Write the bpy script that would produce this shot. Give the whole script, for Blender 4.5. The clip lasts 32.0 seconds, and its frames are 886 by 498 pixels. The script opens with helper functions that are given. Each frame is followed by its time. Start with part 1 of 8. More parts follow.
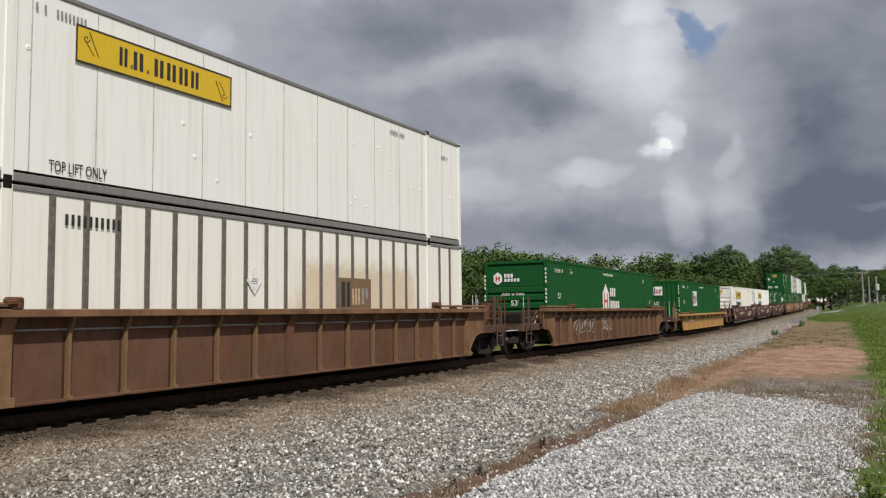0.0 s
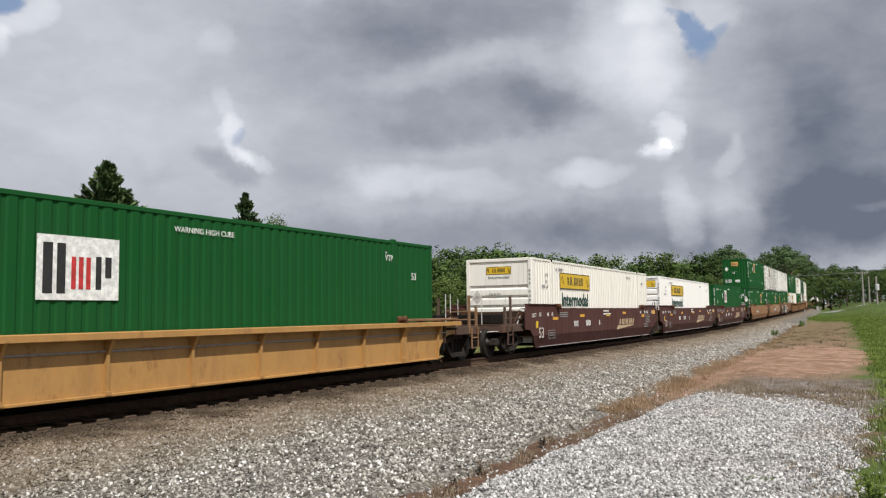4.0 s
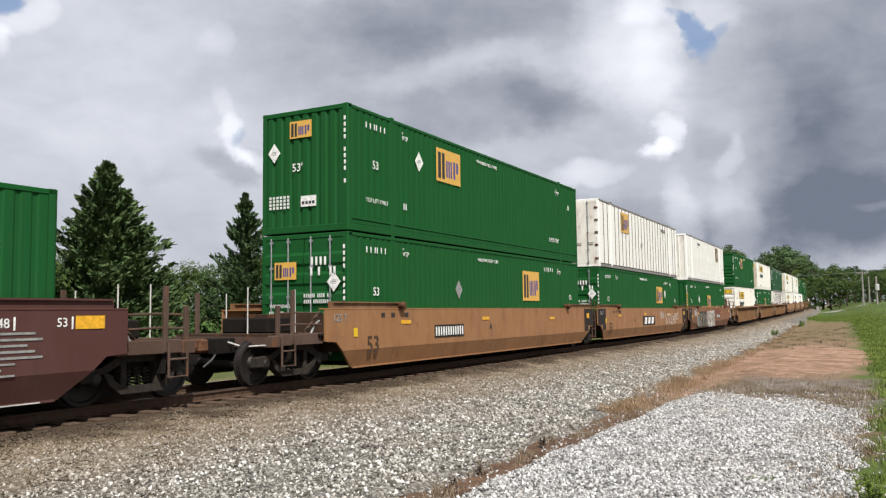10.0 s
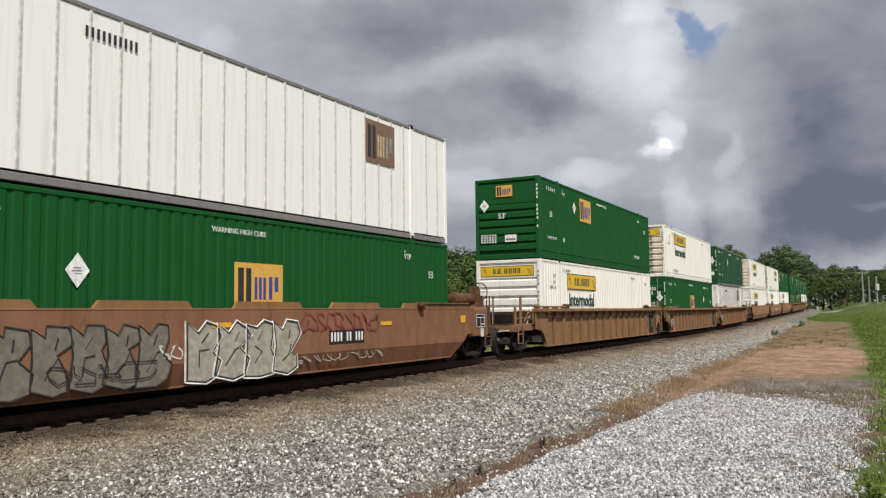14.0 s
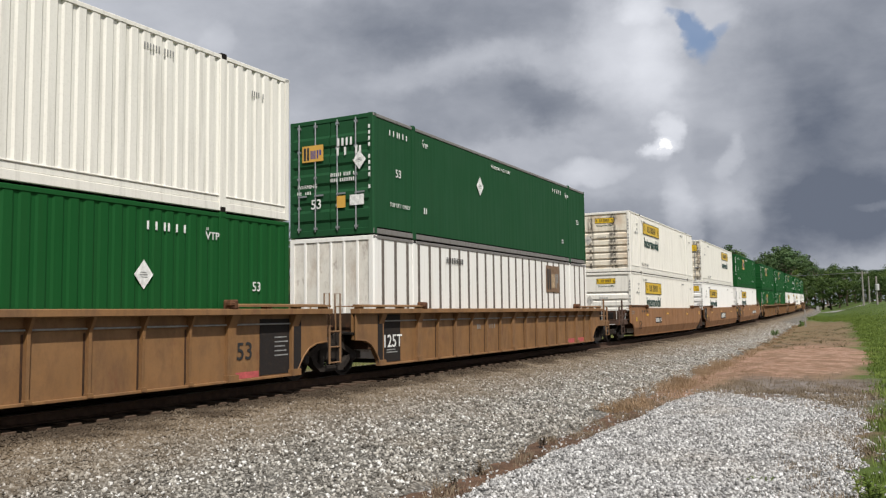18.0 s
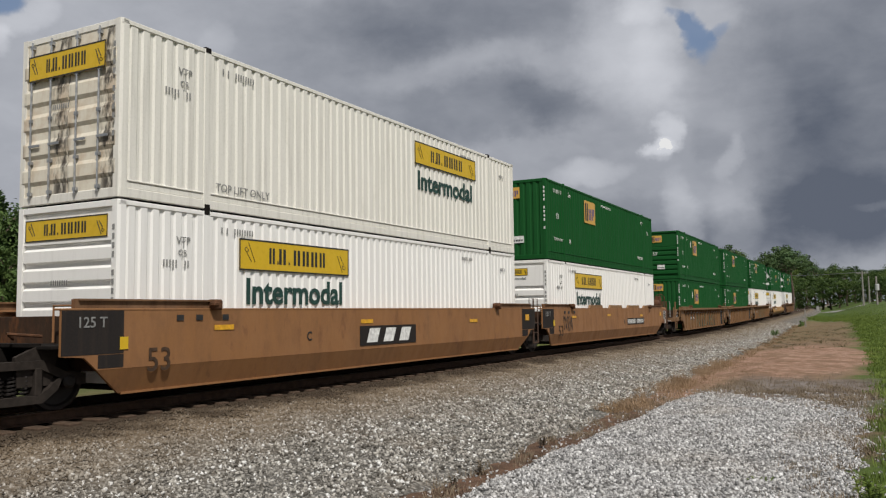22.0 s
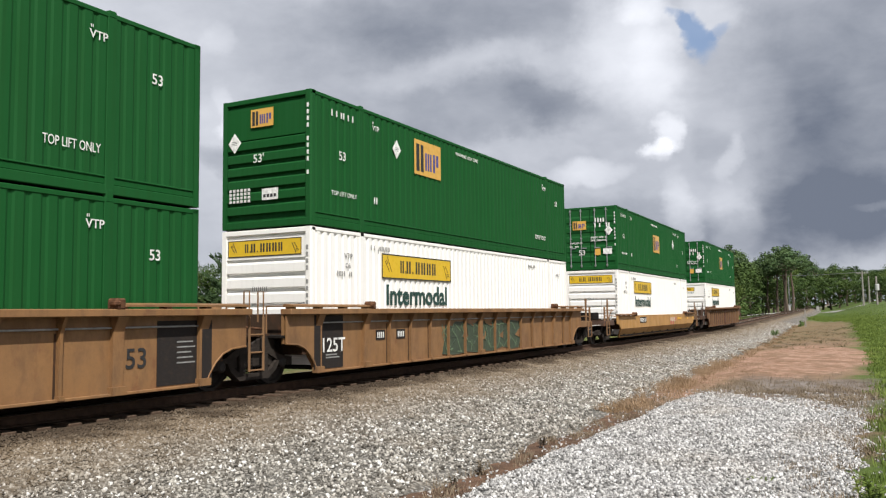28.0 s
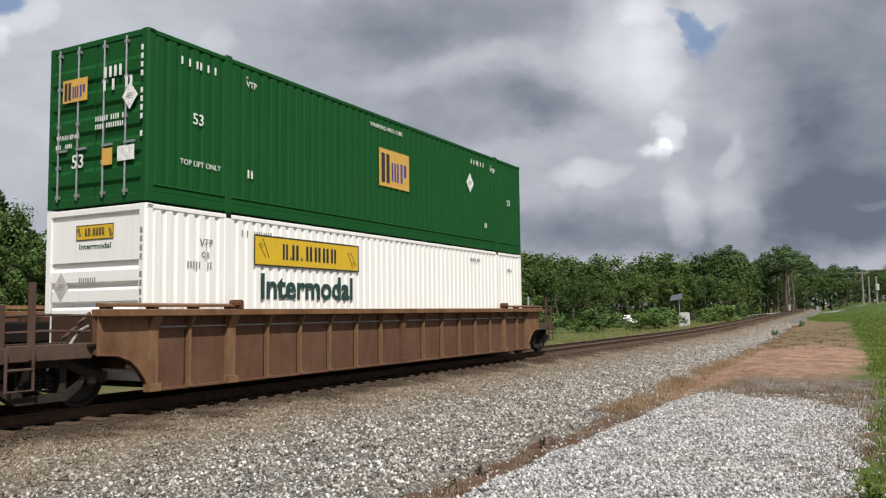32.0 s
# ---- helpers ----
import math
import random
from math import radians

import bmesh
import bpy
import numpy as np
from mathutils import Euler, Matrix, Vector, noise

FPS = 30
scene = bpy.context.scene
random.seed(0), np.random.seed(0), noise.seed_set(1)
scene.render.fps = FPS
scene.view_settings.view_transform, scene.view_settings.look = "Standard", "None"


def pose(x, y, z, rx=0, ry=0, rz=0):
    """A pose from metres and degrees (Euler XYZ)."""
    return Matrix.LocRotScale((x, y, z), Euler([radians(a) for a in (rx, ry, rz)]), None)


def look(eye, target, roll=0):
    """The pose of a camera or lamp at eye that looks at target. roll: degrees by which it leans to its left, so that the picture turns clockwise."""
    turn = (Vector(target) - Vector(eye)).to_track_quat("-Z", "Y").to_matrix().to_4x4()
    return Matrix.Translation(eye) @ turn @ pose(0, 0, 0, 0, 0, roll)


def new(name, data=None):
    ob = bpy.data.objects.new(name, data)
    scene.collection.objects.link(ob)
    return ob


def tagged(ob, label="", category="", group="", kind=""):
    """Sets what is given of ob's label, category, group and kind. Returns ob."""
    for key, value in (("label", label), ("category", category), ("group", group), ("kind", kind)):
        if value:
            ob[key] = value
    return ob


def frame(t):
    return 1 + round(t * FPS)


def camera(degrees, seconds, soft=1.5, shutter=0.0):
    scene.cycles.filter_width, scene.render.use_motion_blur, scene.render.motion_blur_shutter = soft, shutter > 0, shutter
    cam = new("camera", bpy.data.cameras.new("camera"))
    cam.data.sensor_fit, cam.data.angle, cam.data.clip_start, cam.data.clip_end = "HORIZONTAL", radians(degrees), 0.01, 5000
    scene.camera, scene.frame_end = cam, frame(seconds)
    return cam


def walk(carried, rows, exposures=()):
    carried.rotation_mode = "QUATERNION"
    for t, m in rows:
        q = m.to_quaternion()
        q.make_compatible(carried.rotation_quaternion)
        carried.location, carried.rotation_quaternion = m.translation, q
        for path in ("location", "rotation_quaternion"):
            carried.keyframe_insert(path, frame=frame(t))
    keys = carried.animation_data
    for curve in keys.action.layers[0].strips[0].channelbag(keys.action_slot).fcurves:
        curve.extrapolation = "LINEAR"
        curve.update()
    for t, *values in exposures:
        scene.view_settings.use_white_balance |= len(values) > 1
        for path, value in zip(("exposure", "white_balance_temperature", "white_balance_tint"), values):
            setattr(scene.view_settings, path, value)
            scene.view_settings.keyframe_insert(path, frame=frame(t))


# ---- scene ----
cam = camera(56.77, 32.0, soft=1.25, shutter=0.0)
EYE = Vector((0.0, 0.0, 1.428))
YAW, PITCH, ROLL = radians(28.473), radians(4.487), -0.711
AIM = EYE + Vector((-math.sin(YAW) * math.cos(PITCH), math.cos(YAW) * math.cos(PITCH), math.sin(PITCH))) * 10
walk(cam, [(0, look(EYE, AIM, ROLL)), (32, look(EYE, AIM, ROLL))], exposures=[
    (0, -0.12), (1, 0.0), (2, 0.19), (3, 0.18), (4.5, 0.0), (6, -0.21), (7, -0.20), (8, -0.20), (9, 0.09), (10, 0.33), (11, 0.46), (12, 0.18), (13, 0.02), (14, 0.03), (15.5, 0.0), (17, -0.06), (18, 0.0),
    (19, 0.0), (20, -0.16), (21, -0.41), (22, -0.35), (23, -0.30), (24, 0.10), (25, 0.35), (26.5, 0.38), (28, 0.31), (29, -0.05), (30, 0.0), (31, -0.10), (32, 0.06)])

# ---- light: broken cloud, high sun on the near side of the train ----
SUN_TO = Vector((0.50, -0.46, 0.88)).normalized()
SUN_EL = math.asin(SUN_TO.z)
SUN_AZ = math.atan2(SUN_TO.x, SUN_TO.y)
sun = new("sun", bpy.data.lights.new("sun", "SUN"))
sun.data.energy, sun.data.angle, sun.data.color = 5.0, radians(0.6), (1.0, 0.965, 0.91)
sun.matrix_world = look((0, 0, 60), Vector((0, 0, 60)) - SUN_TO)


def gaze(x, y):
    """The direction of the sky at a place of the view, x and y from -1 to 1 across the width."""
    h = math.tan(radians(56.77) / 2)
    return (look(EYE, AIM, ROLL).to_3x3() @ Vector((x * h, y * h, -1))).normalized()


# ---------------------------------------------------------------- node helpers
class Nodes:
    def __init__(self, tree):
        self.tree = tree

    def add(self, kind, operation="", clamp=False, data_type="", blend="", easing="", noise_type="", sky_type=""):
        n = self.tree.nodes.new(kind)
        if operation:
            n.operation = operation
        if clamp:
            n.use_clamp = True
        if data_type:
            n.data_type, n.blend_type = data_type, blend
        if easing:
            n.interpolation_type = easing
        if noise_type:
            n.noise_type = noise_type
        if sky_type:
            n.sky_type, n.sun_disc = sky_type, False
        return n

    def put(self, sock, value):
        if isinstance(value, bpy.types.NodeSocket):
            self.tree.links.new(value, sock)
        elif isinstance(value, (tuple, list)) and len(value) == 3 and sock.type == "RGBA":
            sock.default_value = (*value, 1)
        else:
            sock.default_value = value

    def math(self, op, a, b=0.0, clamp=False):
        n = self.add("ShaderNodeMath", operation=op, clamp=clamp)
        self.put(n.inputs[0], a)
        self.put(n.inputs[1], b)
        return n.outputs[0]

    def vmath(self, op, a, b=(0, 0, 0)):
        n = self.add("ShaderNodeVectorMath", operation=op)
        self.put(n.inputs[0], a)
        self.put(n.inputs[1], b)
        return n.outputs["Value"] if op in ("DOT_PRODUCT", "LENGTH", "DISTANCE") else n.outputs["Vector"]

    def mix(self, f, a, b, blend="MIX"):
        n = self.add("ShaderNodeMix", data_type="RGBA", blend=blend)
        self.put(n.inputs[0], f)
        self.put(n.inputs[6], a)
        self.put(n.inputs[7], b)
        return n.outputs[2]

    def ramp(self, x, a, b, lo=0.0, hi=1.0, smooth=True):
        n = self.add("ShaderNodeMapRange", easing="SMOOTHSTEP" if smooth else "LINEAR")
        for i, v in enumerate((x, a, b, lo, hi)):
            self.put(n.inputs[i], v)
        return n.outputs[0]

    def noise(self, vec, scale, detail=4.0, rough=0.55, distort=0.0, kind="FBM"):
        n = self.add("ShaderNodeTexNoise", noise_type=kind)
        self.put(n.inputs["Vector"], vec)
        self.put(n.inputs["Scale"], scale)
        self.put(n.inputs["Detail"], detail)
        self.put(n.inputs["Roughness"], rough)
        self.put(n.inputs["Distortion"], distort)
        return n.outputs["Fac"], n.outputs["Color"]

    def scaled(self, vec, s):
        n = self.add("ShaderNodeMapping")
        self.put(n.inputs["Vector"], vec)
        n.inputs["Scale"].default_value = s
        return n.outputs[0]


def make_sky():
    world = bpy.data.worlds.new("sky")
    scene.world = world
    world.use_nodes = True
    t = world.node_tree
    t.nodes.clear()
    g = Nodes(t)
    d = g.add("ShaderNodeTexCoord").outputs["Generated"]
    sky = g.add("ShaderNodeTexSky", sky_type="NISHITA")
    sky.sun_elevation, sky.sun_rotation = SUN_EL, SUN_AZ
    # a chart of the part of the sky over the railway: x to the right and y up, in half view widths
    ex, ey, ez = (look(EYE, AIM, ROLL).to_3x3().col[k] for k in range(3))
    half = math.tan(radians(56.77) / 2)
    _, c1 = g.noise(g.scaled(d, (1, 1, 1.4)), 6.0, 5, 0.52)
    _, c2 = g.noise(d, 26.0, 7, 0.64)
    w = g.vmath("ADD", d, g.vmath("MULTIPLY", g.vmath("SUBTRACT", c1, (0.5, 0.5, 0.5)), (0.095, 0.095, 0.075)))
    w = g.vmath("ADD", w, g.vmath("MULTIPLY", g.vmath("SUBTRACT", c2, (0.5, 0.5, 0.5)), (0.030, 0.030, 0.026)))
    depth = g.math("MAXIMUM", g.vmath("DOT_PRODUCT", w, tuple(-ez)), 0.12)
    cx = g.math("DIVIDE", g.vmath("DOT_PRODUCT", w, tuple(ex / half)), depth)
    cy = g.math("DIVIDE", g.vmath("DOT_PRODUCT", w, tuple(ey / half)), depth)

    def masses(rows):
        """Soft ellipses: place, half width, half height, slant in degrees, weight."""
        total = 0.0
        for x, y, rx, ry, tilt, weight in rows:
            c, sn = math.cos(radians(tilt)), math.sin(radians(tilt))
            u = g.math("SUBTRACT", cx, x)
            v = g.math("SUBTRACT", cy, y)
            p = g.math("ADD", g.math("MULTIPLY", u, c / rx), g.math("MULTIPLY", v, sn / rx))
            q = g.math("ADD", g.math("MULTIPLY", u, -sn / ry), g.math("MULTIPLY", v, c / ry))
            r2 = g.math("ADD", g.math("MULTIPLY", p, p), g.math("MULTIPLY", q, q))
            total = g.math("ADD", g.ramp(r2, 0.0, 1.0, weight, 0.0), total)
        return total

    n1, _ = g.noise(g.scaled(d, (1, 1, 2.0)), 5.0, 8, 0.56, 0.35)
    n2, _ = g.noise(g.scaled(d, (1, 1, 1.8)), 15.0, 7, 0.58, 0.3)
    tone = g.math("ADD", g.math("MULTIPLY", g.math("SUBTRACT", n1, 0.5), 0.40), g.math("MULTIPLY", g.math("SUBTRACT", n2, 0.5), 0.24))
    light = masses([(-0.90, 0.38, 0.42, 0.34, 20, 0.17), (-0.96, 0.50, 0.12, 0.05, 40, 0.34), (-1.0, 0.44, 0.04, 0.05, 0, 0.36), (-0.62, 0.24, 0.30, 0.14, 0, 0.16),
                    (-0.50, 0.27, 0.035, 0.05, -20, 0.50), (-0.48, 0.21, 0.05, 0.025, -30, 0.42), (-0.44, 0.19, 0.06, 0.02, -35, 0.30), (-0.50, 0.48, 0.05, 0.04, 0, 0.16), (-0.51, 0.33, 0.035, 0.05, 0, 0.20),
                    (-0.10, 0.165, 0.14, 0.055, 0, 0.40), (0.06, 0.14, 0.14, 0.05, 0, 0.24), (0.34, 0.175, 0.12, 0.045, 5, 0.42), (0.02, 0.40, 0.32, 0.045, 10, 0.14), (0.12, 0.235, 0.25, 0.03, 0, 0.14),
                    (0.42, 0.43, 0.16, 0.18, 35, 0.52), (0.50, 0.38, 0.12, 0.14, 0, 0.24), (0.515, 0.265, 0.045, 0.040, 55, 0.60), (0.485, 0.235, 0.045, 0.022, 15, 0.55), (0.48, 0.225, 0.035, 0.03, 10, 0.35), (0.54, 0.10, 0.05, 0.11, 12, 0.34), (0.66, 0.08, 0.07, 0.10, 0, 0.22), (0.65, 0.22, 0.03, 0.07, 0, 0.22),
                    (0.47, 0.53, 0.08, 0.05, 0, 0.40), (0.62, 0.53, 0.12, 0.07, 20, 0.30), (0.68, 0.36, 0.12, 0.26, 0, 0.16), (0.95, 0.10, 0.14, 0.02, 5, 0.16), (-0.42, 0.10, 0.12, 0.06, 0, 0.10)])
    heavy = masses([(0.06, 0.54, 0.48, 0.13, 8, 0.36), (-0.25, 0.44, 0.34, 0.16, 0, 0.20), (0.08, 0.325, 0.34, 0.095, 4, 0.36), (0.24, 0.325, 0.13, 0.06, -12, 0.22), (-0.10, 0.27, 0.30, 0.05, 0, 0.10), (0.10, 0.235, 0.22, 0.03, 0, 0.10),
                    (0.98, 0.36, 0.46, 0.52, 0, 0.46), (0.86, 0.22, 0.24, 0.20, 0, 0.10), (0.92, 0.08, 0.32, 0.13, 0, 0.34), (0.80, 0.03, 0.35, 0.09, 0, 0.22), (0.80, 0.30, 0.16, 0.30, 10, 0.12), (0.10, 0.02, 0.60, 0.07, 0, 0.30), (0.45, 0.05, 0.34, 0.08, 0, 0.34), (-0.50, 0.175, 0.10, 0.035, -15, 0.34), (-0.30, 0.20, 0.18, 0.09, 0, 0.14), (0.60, 0.24, 0.05, 0.05, 0, 0.14), (-0.25, 0.06, 0.25, 0.05, 0, 0.12)])
    v = g.math("ADD", 0.46, g.math("ADD", tone, g.math("MULTIPLY", g.math("SUBTRACT", light, heavy), 0.62)))
    cr = g.add("ShaderNodeValToRGB")
    el = cr.color_ramp.elements
    for pos, c in ((0.0, (1.42, 1.64, 2.14)), (0.25, (1.80, 2.15, 3.00)), (0.50, (2.62, 3.18, 4.64)), (0.75, (4.2, 4.9, 6.6)), (1.0, (8.0, 8.2, 8.8))):
        e = el[0] if pos == 0.0 else el[1] if pos == 1.0 else el.new(pos)
        e.position, e.color = pos, (c[0] / 10, c[1] / 10, c[2] / 10, 1)
    g.put(cr.inputs[0], v)
    cloud = g.mix(1.0, cr.outputs[0], (10.0, 10.0, 10.0), "MULTIPLY")
    blue = masses([(0.590, 0.475, 0.085, 0.050, -60, 1.3), (0.545, 0.515, 0.045, 0.025, -30, 0.8), (0.645, 0.485, 0.045, 0.022, 50, 0.7), (-1.02, 0.56, 0.09, 0.07, 45, 1.4), (-0.48, 0.25, 0.02, 0.04, -20, 0.6)])
    col = g.mix(g.ramp(blue, 0.05, 1.25, 0, 0.85), cloud, g.mix(0.5, sky.outputs[0], (2.1, 3.1, 5.2)))
    bg = g.add("ShaderNodeBackground")
    g.put(bg.inputs[0], col)
    bg.inputs[1].default_value = 0.1
    out = g.add("ShaderNodeOutputWorld")
    t.links.new(bg.outputs[0], out.inputs[0])


make_sky()


# ---------------------------------------------------------------- materials
def surface(name, rough=0.6, metal=0.0):
    m = bpy.data.materials.new(name)
    m.use_nodes = True
    g = Nodes(m.node_tree)
    b = m.node_tree.nodes["Principled BSDF"]
    b.inputs["Roughness"].default_value, b.inputs["Metallic"].default_value = rough, metal
    if rough >= 0.7:
        b.inputs["Specular IOR Level"].default_value = 0.15
    return m, g, b


def bump(g, b, height, strength, dist):
    n = g.add("ShaderNodeBump")
    n.inputs["Strength"].default_value, n.inputs["Distance"].default_value = strength, dist
    g.put(n.inputs["Height"], height)
    g.put(b.inputs["Normal"], n.outputs[0])


def paint(name, col, grime=(0.10, 0.075, 0.05), dirt=0.35, rust=0.0, rough=0.45, fade=0.10, spread=0.12):
    """Painted steel: faded patches, rain streaks, road grime low down in patches, specks of rust."""
    m, g, b = surface(name, rough)
    p = g.add("ShaderNodeTexCoord").outputs["Object"]
    rnd = g.add("ShaderNodeObjectInfo").outputs["Random"]
    big, _ = g.noise(p, 0.7, 4, 0.55)
    streak, _ = g.noise(g.scaled(p, (1.6, 1.6, 0.7) if rust else (7, 7, 0.35)), 1.3 if rust else 1.0, 7 if rust else 5, 0.68 if rust else 0.6)
    fine, _ = g.noise(p, 26.0, 4, 0.6)
    pale = tuple(min(1, c * 0.75 + 0.16) for c in col)
    c = g.mix(g.ramp(big, 0.35, 0.75, 0, fade * 2.2), col, pale)
    c = g.mix(g.math("MULTIPLY", g.ramp(rnd, 0, 1, 0, 1), spread), c, pale)
    c = g.mix(g.math("MULTIPLY", g.ramp(streak, 0.46, 0.74), dirt), c, grime)
    c = g.mix(g.math("MULTIPLY", g.ramp(fine, 0.45, 0.8), dirt * 0.5), c, grime)
    if rust:
        r1, _ = g.noise(g.scaled(p, (2.2, 1.5, 0.8)), 1.5, 7, 0.68)
        r2, _ = g.noise(g.scaled(p, (2.6, 2.6, 0.9)), 1.1, 7, 0.7, 0.4)
        r3, _ = g.noise(p, 0.9, 6, 0.7)
        c = g.mix(g.ramp(r3, 0.40, 0.60, 0, 0.60 * min(1, rust * 3)), c, tuple(k * 0.50 for k in col))
        c = g.mix(g.ramp(r2, 0.46, 0.62, 0, 0.72 * min(1, rust * 3)), c, (0.075, 0.036, 0.020))
        c = g.mix(g.ramp(r1, 0.57 - rust * 0.18, 0.68, 0, min(1, 0.5 + rust)), c, (0.14, 0.055, 0.022))
    g.put(b.inputs["Base Color"], c)
    g.put(b.inputs["Roughness"], g.ramp(streak, 0.3, 0.8, rough - 0.08, rough + 0.25))
    bump(g, b, big, 0.12, 0.03)
    return m


def plain(name, col, rough=0.6, metal=0.0, var=0.25, scale=9.0):
    m, g, b = surface(name, rough, metal)
    p = g.add("ShaderNodeTexCoord").outputs["Object"]
    n, _ = g.noise(p, scale, 5, 0.6)
    g.put(b.inputs["Base Color"], g.mix(g.ramp(n, 0.3, 0.75), tuple(c * (1 - var) for c in col), tuple(min(1, c * (1 + var)) for c in col)))
    return m


